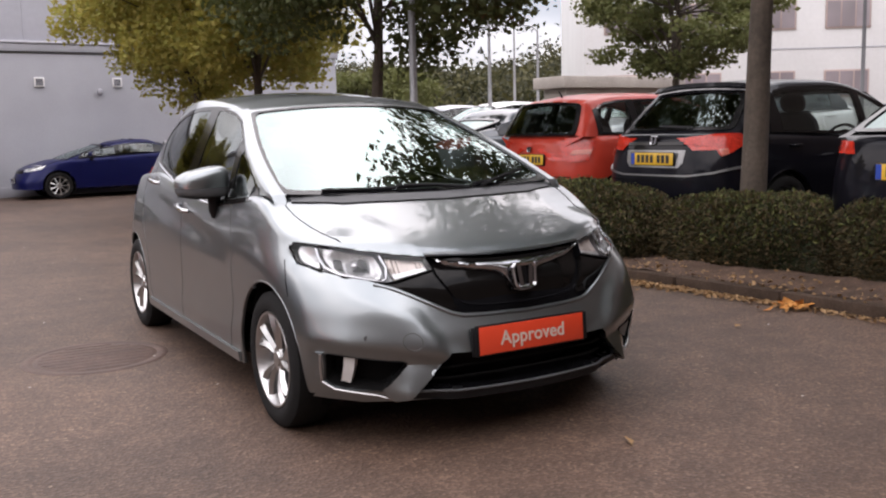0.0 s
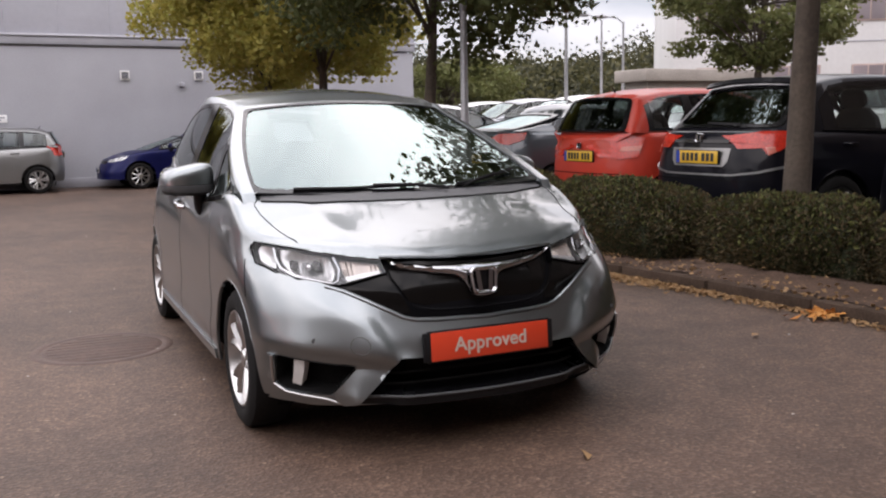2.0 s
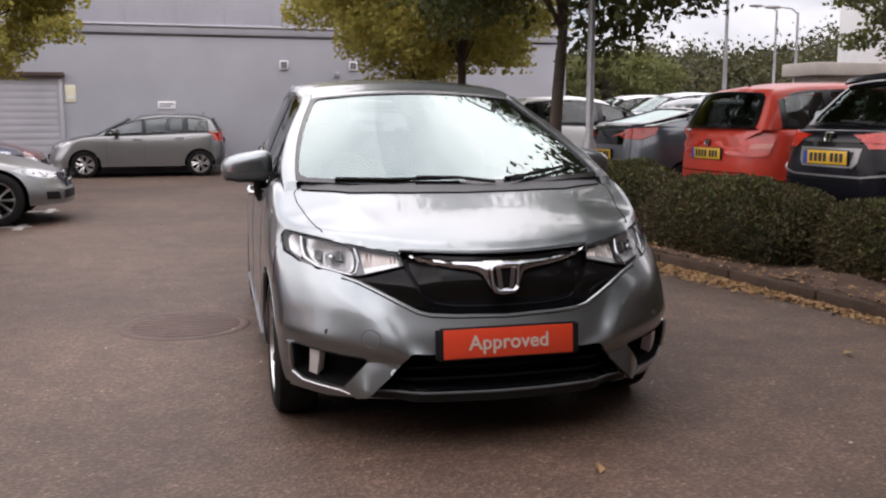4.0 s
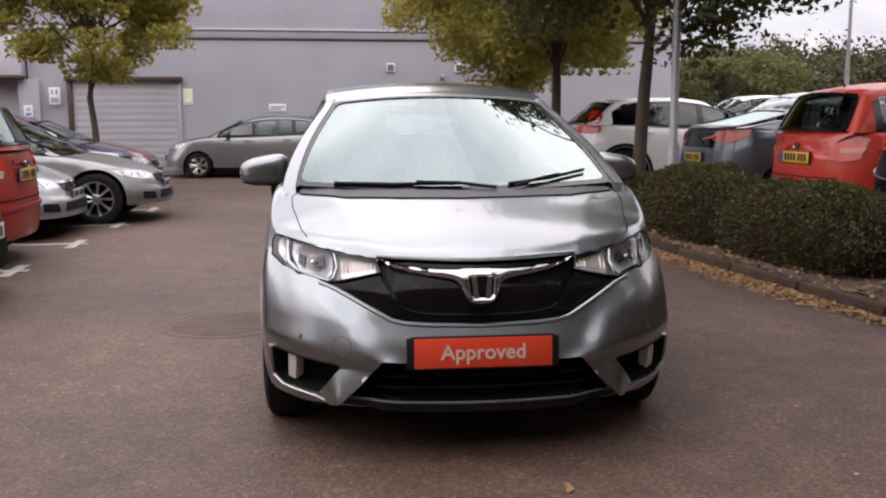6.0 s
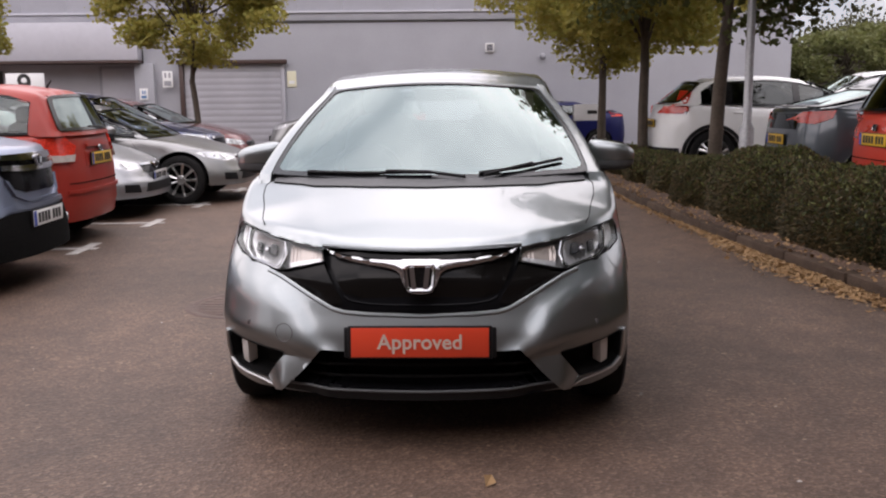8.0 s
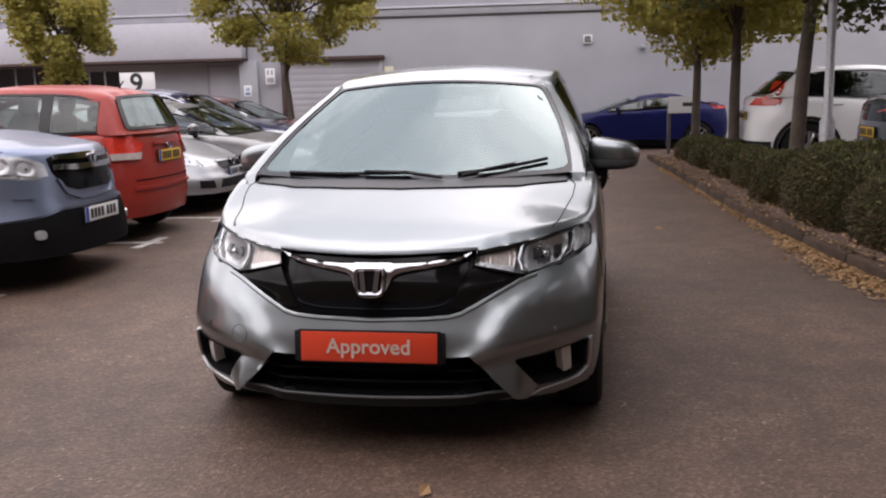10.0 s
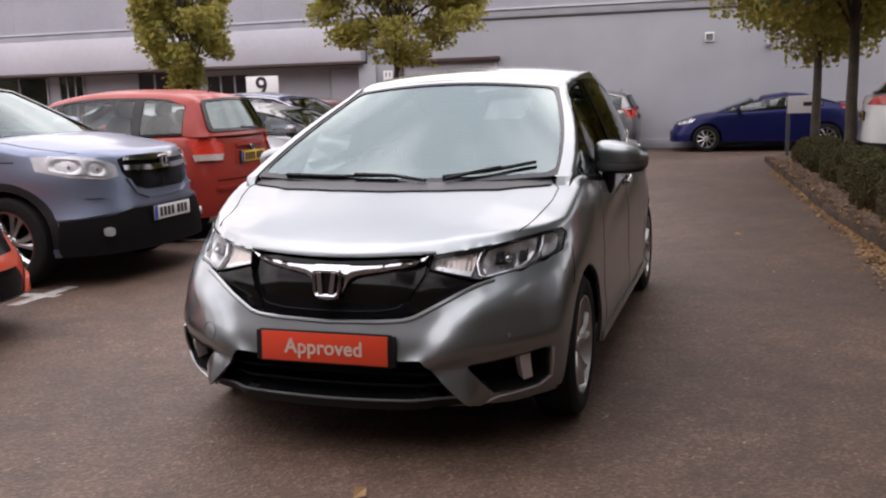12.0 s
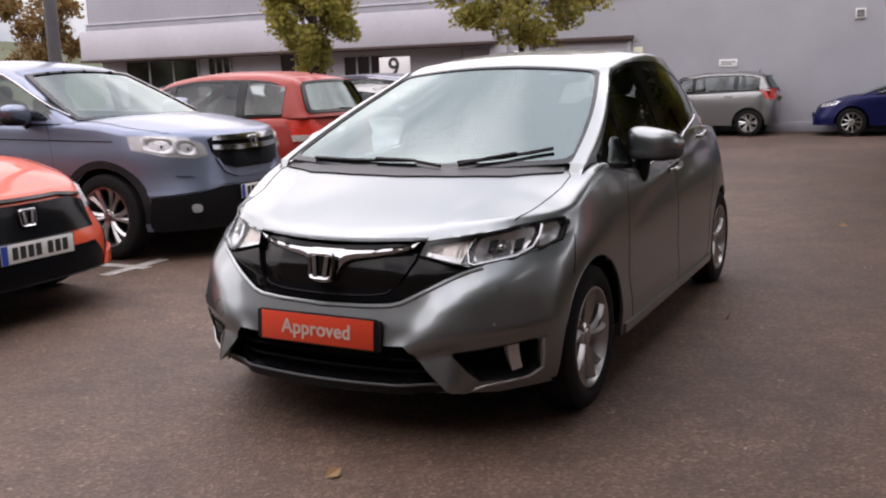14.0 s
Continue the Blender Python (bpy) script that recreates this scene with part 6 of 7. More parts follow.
s = spec(0.80, 2.50, 0.62, 0.845, 1.53, 0.80, (0.10, 1.0), 0.95, (2.86, 3.08, 1.45), (1.0, 1.06), 0.30, cell=0.05)
parked_car("hatchback_car", s, tail_at(3.86, 4.86, s, ROW, LOT), M["bright_red"], "bright red small hatchback car parked tail first", [(0.5, 1.22), (1.30, 2.12), (2.22, 2.66)], (0.25, 1.15), (2.92, 2.66), [
    ("tail_light", "rear", [(0.56, 0.76), (0.60, 0.95), (0.68, 1.0), (0.74, 0.98), (0.74, 0.78)], "red_lamp", 0.012, True),
    ("reversing_lamp", "rear", [(0.58, 0.84), (0.60, 0.89), (0.74, 0.90), (0.74, 0.85)], "red_lamp_pale", 0.020, True),
    ("tail_light", "left", [(2.92, 0.78), (2.86, 1.0), (2.96, 1.02), (3.08, 0.95), (3.08, 0.78)], "red_lamp", 0.012, True),
    ("tailgate_joint", "rear", [(-0.60, 0.60), (-0.60, 0.61), (0.60, 0.61), (0.60, 0.60)], "dark", 0.004, False),
    ("lower_bumper", "rear", [(-0.5, 0.28), (-0.5, 0.36), (0.5, 0.36), (0.5, 0.28)], "plastic", 0.010, False),
], [("rear", 0.79, "plate_yellow")], 8, "cars parked behind the hedge", "tinted", mirrors=False, emblems=[("rear", 0.90, 0.08)], flat=(0.90, 0.02))
s = spec(0.85, 2.45, 0.80, 0.87, 1.42, 0.72, (0.15, 0.93), 1.0, (2.20, 3.15, 1.30), (0.95, 1.08), 0.31)
parked_car("coupe_car", s, tail_at(3.68, 7.24, s, ROW, LOT), M["charcoal"], "dark grey coupe car with long sloping rear window", [(0.5, 1.4), (1.5, 2.1)], (0.35, 1.3), (2.6, 2.1), [
    ("tail_light", "rear", [(0.44, 0.90), (0.50, 0.985), (0.72, 1.03), (0.74, 0.93), (0.66, 0.885)], "red_lamp", 0.012, True),
    ("tail_light", "left", [(2.90, 0.95), (2.86, 1.04), (3.12, 1.02), (3.20, 0.92), (3.08, 0.90)], "red_lamp", 0.012, True),
    ("back_panel", "rear", [(-0.44, 0.82), (-0.46, 1.0), (0.46, 1.0), (0.44, 0.82)], "privacy", 0.008, False),
    ("lower_bumper", "rear", [(-0.6, 0.28), (-0.55, 0.44), (0.55, 0.44), (0.6, 0.28)], "plastic", 0.010, False),
], [("rear", 0.70, "plate_yellow")], 7, "cars parked behind the hedge", "privacy", mirrors=False, flat=(0.85, 0.05))
s = spec(0.86, 2.62, 0.76, 0.905, 1.52, 0.90, (0.22, 1.02), 1.05, (2.80, 3.26, 1.46), (1.02, 1.09), 0.345)
parked_car("off_road_car", s, tail_at(2.78, 10.72, s, 92, LOT), M["white"], "white off-road car with tall red tail lights", [(0.55, 1.35), (1.45, 2.35), (2.45, 2.8)], (0.38, 1.25), (2.98, 2.62), [
    ("tail_light", "rear", [(0.50, 0.98), (0.58, 1.08), (0.76, 1.09), (0.78, 0.98)], "red_lamp", 0.012, True),
    ("tail_light", "left", [(3.04, 0.95), (3.00, 1.06), (3.26, 1.06), (3.32, 0.95)], "red_lamp", 0.012, True),
    ("tail_light", "left", [(3.02, 1.065), (2.90, 1.28), (2.98, 1.29), (3.16, 1.065)], "red_lamp", 0.012, True),
    ("lower_bumper", "rear", [(-0.78, 0.28), (-0.78, 0.44), (0.78, 0.44), (0.78, 0.28)], "plastic", 0.012, False),
    ("side_cladding", "left", [(0.42, 0.26), (0.42, 0.38), (2.20, 0.38), (2.20, 0.26)], "plastic", 0.012, True),
    ("arch_trim", "left", arch_band(2.62, 0.345, 0.398, 0.055), "plastic", 0.010, True),
], [("rear", 0.80, "plate_yellow")], 5, "cars parked behind the hedge", "privacy")
s = spec(0.90, 2.60, 0.85, 0.885, 1.47, 0.75, (0.15, 0.97), 1.0, (2.7, 3.3, 1.38), (0.97, 1.04), 0.32)
black_tail = [
    ("tail_light", "rear", [(0.48, 0.90), (0.52, 0.99), (0.74, 1.0), (0.76, 0.90)], "red_lamp", 0.012, True),
    ("lower_bumper", "rear", [(-0.74, 0.28), (-0.74, 0.42), (0.74, 0.42), (0.74, 0.28)], "plastic", 0.012, False),
]
parked_car("hatchback_car", s, tail_at(3.84, 0.20, s, ROW, LOT), M["black_paint"], "black hatchback car parked tail first", [(0.5, 1.3), (1.4, 2.3)], (0.35, 1.25), (3.0, 2.6), black_tail, [("rear", 0.78, "plate_yellow")], 7, "cars parked behind the hedge", "privacy")
# second row of the lot behind the hedge
s = spec(0.86, 2.55, 0.80, 0.87, 1.48, 0.76, (0.15, 0.97), 1.0, (2.7, 3.2, 1.39), (0.97, 1.03), 0.31, cell=0.08)
far_a = parked_car("hatchback_car", s, nose_at(8.3, 12.9, s, ROW - 180, TERRACE), M["pale_silver"], "silver hatchback car in the far row of the lot", [(0.5, 1.3), (1.4, 2.3)], (0.35, 1.25), (3.0, 2.6), hatch_front, [("front", 0.46, "plate_white")], 7, "cars in the far row", mirrors=False)
far_b = parked_car("hatchback_car", s, nose_at(8.1, 15.6, s, ROW - 180, TERRACE), M["white"], "white hatchback car in the far row of the lot", [(0.5, 1.3), (1.4, 2.3)], (0.35, 1.25), (3.0, 2.6), hatch_front, [("front", 0.46, "plate_white")], 7, "cars in the far row", mirrors=False)
copy_thing(far_a, nose_at(8.0, 18.2, s, ROW - 180, TERRACE))
copy_thing(far_b, nose_at(7.8, 20.8, s, ROW - 180, TERRACE))
copy_thing(far_a, nose_at(8.5, 10.3, s, ROW - 180, TERRACE))
copy_thing(far_b, nose_at(8.7, 7.7, s, ROW - 180, TERRACE))

# cars along the long wall
s = spec(0.80, 2.45, 0.60, 0.835, 1.42, 0.76, (0.10, 0.94), 0.95, (2.82, 3.02, 1.34), (0.94, 1.0), 0.29)
parked_car("hatchback_car", s, Matrix.Translation((-4.1, 17.35, 0.0)) @ pose(0, 0, 0, 0, 0, -86) @ Matrix.Scale(0.96, 4), M["beige_silver"], "silver small hatchback car parked along the grey wall", [(0.5, 1.22), (1.30, 2.12), (2.22, 2.66)], (0.25, 1.15), (2.85, 2.62), hatch_front[:0] + [
    ("headlight", "front", [(0.42, 0.66), (0.46, 0.76), (0.70, 0.82), (0.78, 0.80), (0.75, 0.70), (0.6, 0.65)], "reflector", 0.006, True),
    ("grille", "front", [(-0.36, 0.62), (-0.36, 0.70), (0.36, 0.70), (0.36, 0.62)], "grille_black", 0.006, False),
    ("tail_light", "rear", [(0.56, 0.80), (0.60, 0.98), (0.70, 1.02), (0.74, 0.98), (0.74, 0.80)], "red_lamp", 0.012, True),
    ("tail_light", "left", [(2.86, 0.80), (2.82, 1.03), (2.90, 1.04), (3.02, 0.95), (3.04, 0.80)], "red_lamp", 0.012, True),
], [("front", 0.45, "plate_white"), ("rear", 0.80, "plate_yellow")], 6, "cars along the wall")
s = spec(0.85, 2.62, 0.78, 0.88, 1.33, 0.68, (0.05, 0.90), 1.05, (2.45, 3.2, 1.24), (0.92, 1.03), 0.31)
parked_car("hatchback_car", s, Matrix.Translation((0.25, 17.55, 0.0)) @ pose(0, 0, 0, 0, 0, -86) @ Matrix.Scale(0.91, 4), M["royal"], "deep blue wedge-shaped hatchback car parked along the grey wall", [(0.55, 1.3), (1.4, 2.2)], (0.30, 1.3), (2.7, 2.3), [
    ("headlight", "front", [(0.42, 0.64), (0.46, 0.72), (0.70, 0.78), (0.80, 0.78), (0.77, 0.69), (0.6, 0.64)], "reflector", 0.006, True),
    ("headlight", "left", [(-0.62, 0.68), (-0.55, 0.76), (-0.30, 0.79), (-0.42, 0.70)], "reflector", 0.008, True),
    ("grille", "front", [(-0.42, 0.60), (-0.42, 0.68), (0.42, 0.68), (0.42, 0.60)], "grille_black", 0.006, False),
    ("tail_light", "left", [(2.95, 0.95), (2.90, 1.05), (3.20, 1.07), (3.30, 0.95)], "red_lamp", 0.012, True),
    ("spoiler", "back", [(-0.9, 0.02), (-0.9, 0.12), (0.9, 0.12), (0.9, 0.02)], "royal", 0.06, False),
], [("front", 0.44, "plate_white")], 9, "cars along the wall")


# ---- the setting ----
# the line where the lane meets the planted bed
kerb_x = curve_of([(-9, 4.85), (-5, 3.87), (-3, 3.46), (-1, 3.17), (0, 3.05), (1, 2.94), (2, 2.80), (3, 2.64), (4, 2.49), (5.4, 2.30), (6.5, 2.165), (8.8, 1.965), (12.9, 1.60), (14.4, 1.48)])


raw("ground", [(-300, -300, 0), (300, -300, 0), (300, 300, 0), (-300, 300, 0)], [(0, 1, 2, 3)], M["asphalt"])
tagged(bpy.data.objects["ground"], "worn brown-grey asphalt of the car park", "ground", kind="structure")

# raised lot behind the bed
ys = [-9 + k for k in range(46)]
top = [(kerb_x(min(y, 14.2)) + 1.18, y, LOT) for y in ys] + [(60, y, LOT) for y in reversed(ys)]
bm = bmesh.new()
upper = [bm.verts.new(p) for p in top]
lower = [bm.verts.new((x, y, -0.1)) for x, y, z in top]
bm.faces.new(list(reversed(upper)))
for k in range(len(top)):
    bm.faces.new((upper[k], upper[(k + 1) % len(top)], lower[(k + 1) % len(top)], lower[k]))
bmesh.ops.recalc_face_normals(bm, faces=bm.faces[:])
tagged(part("pavement", bm, M["asphalt"]), "asphalt of the parking bays behind the hedge", "pavement", kind="structure")

bm = bmesh.new()
rows = [[bm.verts.new((x - 0.07 * (y - 5), y, z)) for x, z in ((7.0, LOT - 0.05), (8.2, TERRACE), (16.0, TERRACE), (16.2, LOT - 0.05))] for y in (5.5, 25.0)]
for k in range(3):
    bm.faces.new((rows[0][k], rows[0][k + 1], rows[1][k + 1], rows[1][k]))
for row in rows:
    bm.faces.new(row)
bmesh.ops.recalc_face_normals(bm, faces=bm.faces[:])
tagged(part("pavement", bm, M["asphalt"]), "slightly raised asphalt under the far row of cars", "pavement", kind="structure")

# planted bed: soil with a rough surface
rng = random.Random(5)
cols, rows = 10, 150
verts, faces = [], []
for j in range(rows + 1):
    y = -9 + 23.3 * j / rows
    for i in range(cols + 1):
        u = i / cols
        x = lerp(kerb_x(y) + 0.12, kerb_x(y) + 1.22, u)
        verts.append((x, y, 0.085 + 0.05 * math.sin(min(u, 1) * math.pi) + 0.02 * noise.noise((x * 4, y * 4, 0))))
for j in range(rows):
    for i in range(cols):
        a = j * (cols + 1) + i
        faces.append((a, a + 1, a + cols + 2, a + cols + 1))
bed = raw("planted_bed", verts, faces, M["soil"])
tagged(bed, "bare brown soil of the bed strewn with dead leaves", "ground", kind="structure")


def leaf_mesh(name, centers, sizes, mat, parent=None, seed=1, flat=0.0, long=1.5):
    """Many small leaves, each a folded diamond, as one mesh."""
    g = np.random.default_rng(seed)
    n = len(centers)
    u = g.normal(size=(n, 3))
    w = g.normal(size=(n, 3))
    if flat:
        u[:, 2] *= 1 - flat
        w[:, 2] *= 1 - flat
    u /= np.linalg.norm(u, axis=1)[:, None]
    v = np.cross(u, w)
    v = np.cross(v, u)
    v /= np.linalg.norm(v, axis=1)[:, None]
    fold = np.cross(u, v)
    s = sizes[:, None]
    a = centers - u * s * long * 0.5
    b = centers + v * s * 0.5 + fold * s * 0.18
    c = centers + u * s * long * 0.5
    d = centers - v * s * 0.5 + fold * s * 0.18
    co = np.stack([a, b, c, d], 1).reshape(-1, 3)
    idx = np.arange(n)[:, None] * 4
    tris = np.concatenate([np.concatenate([idx, idx + 1, idx + 2], 1), np.concatenate([idx, idx + 2, idx + 3], 1)])
    me = bpy.data.meshes.new(name)
    me.from_pydata(co.tolist(), [], tris.tolist())
    me.materials.append(mat)
    ob = new(name, me)
    ob.parent = parent
    return ob


def bush(y0, y1, h, seed, mat="leaf_hedge", depth=0.66, set_back=0.40, size=0.019, count=9000, label="clipped evergreen hedge bush in the bed by the kerb"):
    """One clipped bush: a solid core, coloured dark for inner shade, within a skin of leaves."""
    g = np.random.default_rng(seed)
    yc, ry, rx = (y0 + y1) / 2, (y1 - y0) / 2, depth / 2
    xc = kerb_x(yc) + set_back + rx
    thing = empty("hedge_bush", pose(xc, yc, 0.08, 0, 0, 6.5), label, "hedge", "hedge along the kerb")

    def skin(d, k):
        p = np.abs(d) ** 3.2
        r = 1 / p.sum(1) ** (1 / 3.2)
        q = d * r[:, None] * np.array([rx, ry, h])
        bumps = np.array([noise.noise(Vector(v) * 3.1 + Vector((seed, 0, 0))) for v in q])
        return q * (k + 0.11 * bumps)[:, None]

    d = g.normal(size=(count, 3))
    d[:, 2] = np.abs(d[:, 2]) * 0.9
    d /= np.linalg.norm(d, axis=1)[:, None]
    c = skin(d, g.uniform(0.86, 1.04, count))
    c[:, 2] = np.maximum(c[:, 2], 0.02)
    leaf_mesh("foliage", c, g.uniform(0.5, 1.3, count) * size, M[mat], thing, seed, 0.0, 1.9)
    # greener young growth, thickest on the clipped top, with a few sprigs standing out
    young = count // 3
    d = g.normal(size=(young, 3))
    d[:, 2] = np.abs(d[:, 2]) * 1.8 + 0.55
    d /= np.linalg.norm(d, axis=1)[:, None]
    c = skin(d, 0.96 + np.abs(g.normal(0, 0.035, young)))
    leaf_mesh("young_growth", c, g.uniform(0.5, 1.3, young) * size, M["leaf_shoot"], thing, seed + 60, 0.0, 2.3)
    # solid core; its dark green stands in for shade between the leaves
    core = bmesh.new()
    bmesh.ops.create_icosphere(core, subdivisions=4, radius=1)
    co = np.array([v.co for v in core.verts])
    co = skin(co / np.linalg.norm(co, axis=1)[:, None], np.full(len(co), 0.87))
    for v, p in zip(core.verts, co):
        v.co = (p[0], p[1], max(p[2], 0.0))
    part("twig_core", core, M["leaf_shade"], thing, "solid inner core coloured dark for the shade between leaves")


for k, (a, b, h, back, depth) in enumerate(((-5.2, -3.5, 0.58, 0.55, 0.66), (-3.6, -1.9, 0.60, 0.55, 0.66), (-2.0, -0.55, 0.57, 0.58, 0.66), (-0.75, 0.78, 0.60, 0.60, 0.70), (0.70, 2.36, 0.585, 0.52, 0.74), (2.28, 4.3, 0.64, 0.24, 0.92), (4.1, 6.0, 0.69, 0.24, 0.92), (5.75, 7.2, 0.54, 0.26, 0.85))):
    bush(a - 0.10, b + 0.10, h, 20 + k, count=33000, set_back=back, depth=depth)
for k, (a, b, h) in enumerate(((7.0, 8.6, 0.38), (8.4, 10.1, 0.36), (9.9, 11.8, 0.34), (11.6, 13.4, 0.32))):
    bush(a, b, h + 0.09, 40 + k, "leaf_hedge", 0.8, 0.34, 0.022, 15000, "low green ground-cover shrub in the bed")

# fallen leaves along the kerb and over the asphalt
g = np.random.default_rng(9)
n = 5200
ly = np.where(g.uniform(0, 1, n) < 0.62, np.clip(g.normal(2.9, 1.15, n), -0.5, 6.0), g.uniform(-3, 12, n))
wide = 0.05 + 0.075 * np.exp(-(((ly - 2.9) / 1.5) ** 2))
lx = np.array([kerb_x(v) for v in ly]) - np.abs(g.normal(0, 1, n)) * wide - 0.012
c = np.stack([lx, ly, np.full(n, 0.008) + g.uniform(0, 0.014, n)], 1)
tagged(leaf_mesh("fallen_leaves", c, g.uniform(0.014, 0.036, n), M["dead_leaf"], None, 3, 0.85), "dry brown leaves drifted along the kerb", "leaves", kind="stuff")
n = 1500
ly = g.uniform(-5, 13, n)
lx = np.array([kerb_x(v) for v in ly]) + np.abs(g.normal(0, 0.22, n)) + 0.01
c = np.stack([lx, ly, 0.096 + 0.05 * np.clip((lx - np.array([kerb_x(v) for v in ly]) - 0.1) / 0.3, 0, 1) + g.uniform(0, 0.02, n)], 1)
tagged(leaf_mesh("fallen_leaves", c, g.uniform(0.014, 0.034, n), M["dead_leaf"], bed, 4, 0.7), "", "")
n = 46
c = np.stack([2.91 + g.normal(0, 0.07, n), 0.40 + g.normal(0, 0.06, n), 0.012 + g.uniform(0, 0.04, n)], 1)
tagged(leaf_mesh("leaf_pile", c, g.uniform(0.03, 0.06, n), M["dead_orange"], None, 5, 0.5), "small heap of orange autumn leaves against the kerb", "leaves", kind="stuff")
for x, y in ((0.27, -1.03), (1.31, 5.05), (1.05, 1.6), (2.2, 0.2)):
    one = leaf_mesh("fallen_leaf", np.array([[x, y, 0.014]]), np.array([0.05]), M["dead_leaf"], None, int(100 + x * 10), 0.6)
    tagged(one, "single curled brown leaf on the asphalt", "leaf")
n = 260
c = np.stack([g.uniform(-7, 6, n), g.uniform(-3, 12, n), np.full(n, 0.006)], 1)
keep = np.array([v[0] < kerb_x(v[1]) - 0.1 for v in c])
c = c[keep]
tagged(leaf_mesh("grit", c, g.uniform(0.008, 0.016, len(c)), M["line_paint"], None, 6, 0.8), "pale grit and leaf crumbs scattered on the asphalt", "grit", kind="stuff")

# white bay marks
for x, y, turn, w in ((-3.35, 1.45, 4, 0.10), (-3.42, 4.02, 4, 0.10), (-3.42, 5.75, 4, 0.09), (-3.44, 7.5, 4, 0.09), (-3.46, 9.4, 4, 0.09)):
    bm = bmesh.new()
    box(bm, (-2.2, -w / 2, 0.0), (0.12, w / 2, 0.004))
    box(bm, (-0.05, -0.32, 0.0), (0.05, -w / 2, 0.004))
    box(bm, (-0.05, w / 2, 0.0), (0.05, 0.32, 0.004))
    tagged(part("bay_line", bm, M["line_paint"], m=pose(x, y, 0.001, 0, 0, turn)), "worn white parking bay line painted on asphalt", "road marking", "bay lines", kind="structure")

# iron manhole cover let into the asphalt
bm = bmesh.new()
lathe(bm, [(0.0, 0.40), (0.004, 0.393), (0.004, 0.345), (0.002, 0.342), (0.002, 0.334), (0.004, 0.331), (0.004, 0.001)], 40, "z")
cover = tagged(part("manhole_cover", bm, M["iron"], m=pose(-1.31, 1.75, 0.001)), "round rusty iron manhole cover flush in asphalt", "manhole cover")
for i in range(-4, 5):
    bm = bmesh.new()
    half = math.sqrt(max(0.0, 0.31 ** 2 - (i * 0.07) ** 2))
    box(bm, (-half, i * 0.07 - 0.014, 0.004), (half, i * 0.07 + 0.014, 0.0062))
    part("rib", bm, M["iron"], cover)


# ---- trees ----
def tree(base, trunk_r, fork, crown, radii, mat, seed, leaves=9000, size=0.075, clumps=70, lean=(0, 0), label="", name="tree", gap=0.35, tight=0.115):
    """A tapered trunk with limbs that carry clumps of leaves."""
    g = np.random.default_rng(seed)
    thing = empty(name, pose(*base), label, "tree", "trees")
    cx, cy, cz = crown
    pts = []
    while len(pts) < clumps:
        p = g.uniform(-1, 1, 3)
        r = np.linalg.norm(p)
        if r < 1 and r > 0.30 and noise.noise(Vector(p * 1.7) + Vector((seed, 3, 1))) > -gap:
            pts.append(p)
    pts = np.array(pts) * np.array(radii) + np.array(crown)
    bm = bmesh.new()
    n = 9
    stem = [(lean[0] * (k / n) ** 1.3 + 0.005 * math.sin(0.9 * k + seed), lean[1] * (k / n) + 0.005 * math.cos(0.7 * k + seed), fork * k / n) for k in range(n + 1)]
    stem[0] = (0, 0, -0.05)
    tube(bm, stem, trunk_r, 12, [trunk_r * (1.25 if k == 0 else 1.0 - 0.25 * k / n) for k in range(n + 1)])
    top_p = Vector(stem[-1])
    apex = Vector((cx, cy, cz + radii[2] * 0.6))
    tube(bm, [top_p - Vector((0, 0, 0.1)), top_p.lerp(apex, 0.5) + Vector((0.08, -0.05, 0)), apex], trunk_r, 8, [trunk_r * 0.74, trunk_r * 0.42, trunk_r * 0.12])
    part("trunk", bm, M["bark"], thing)
    for k, p in enumerate(pts[:: max(1, clumps // 22)]):
        bm = bmesh.new()
        end = Vector(p)
        start = top_p.lerp(apex, float(g.uniform(0.0, 0.7)))
        mid = start.lerp(end, 0.5) + Vector((0, 0, 0.12 * radii[2]))
        tube(bm, [start, mid, end], 0.03, 6, [trunk_r * 0.30, trunk_r * 0.17, trunk_r * 0.06])
        part("limb", bm, M["bark"], thing)
    which = g.integers(0, clumps, leaves)
    spread = np.clip(g.normal(size=(leaves, 3)), -1.7, 1.7) * np.array(radii) * tight
    spread[:, 2] *= 0.75
    c = pts[which] + spread
    leaf_mesh("crown", c, g.uniform(0.6, 1.3, leaves) * size, M[mat], thing, seed + 1, 0.2, 1.35)
    return thing


# trees in the bed beside the lane
tree((3.74, 1.50, 0.08), 0.112, 2.2, (0.35, 0.2, 5.2), (2.6, 2.6, 2.1), "leaf_green", 11, 44000, 0.072, 130, (0.12, 0.05), "young street tree with dark green crown in the hedge bed")
tree((2.83, 6.76, 0.08), 0.088, 2.0, (0.1, 0.1, 4.3), (2.4, 2.3, 2.3), "leaf_green", 12, 46000, 0.072, 130, (0.10, 0.0), "street tree with dark green crown in the hedge bed")
tree((2.66, 10.68, 0.08), 0.09, 1.9, (-0.2, 0.0, 3.8), (2.0, 2.0, 2.0), "leaf_gold", 13, 44000, 0.070, 120, (0.0, 0.0), "street tree with yellow-green crown in the hedge bed")
tree((2.30, 13.09, 0.08), 0.085, 1.75, (-0.15, 0.1, 3.8), (2.1, 2.0, 2.0), "leaf_gold", 14, 44000, 0.070, 120, (0.0, 0.0), "street tree with golden-green crown at the end of the bed")
# unseen tree, added at the row's spacing to shade the right of the lane
tree((4.15, -3.7, 0.08), 0.10, 2.3, (-0.2, 0.0, 4.9), (2.7, 2.7, 2.2), "leaf_green", 21, 40000, 0.075, 120, (0.05, 0.0), "unseen street tree with dark green crown, added to shade the lane")
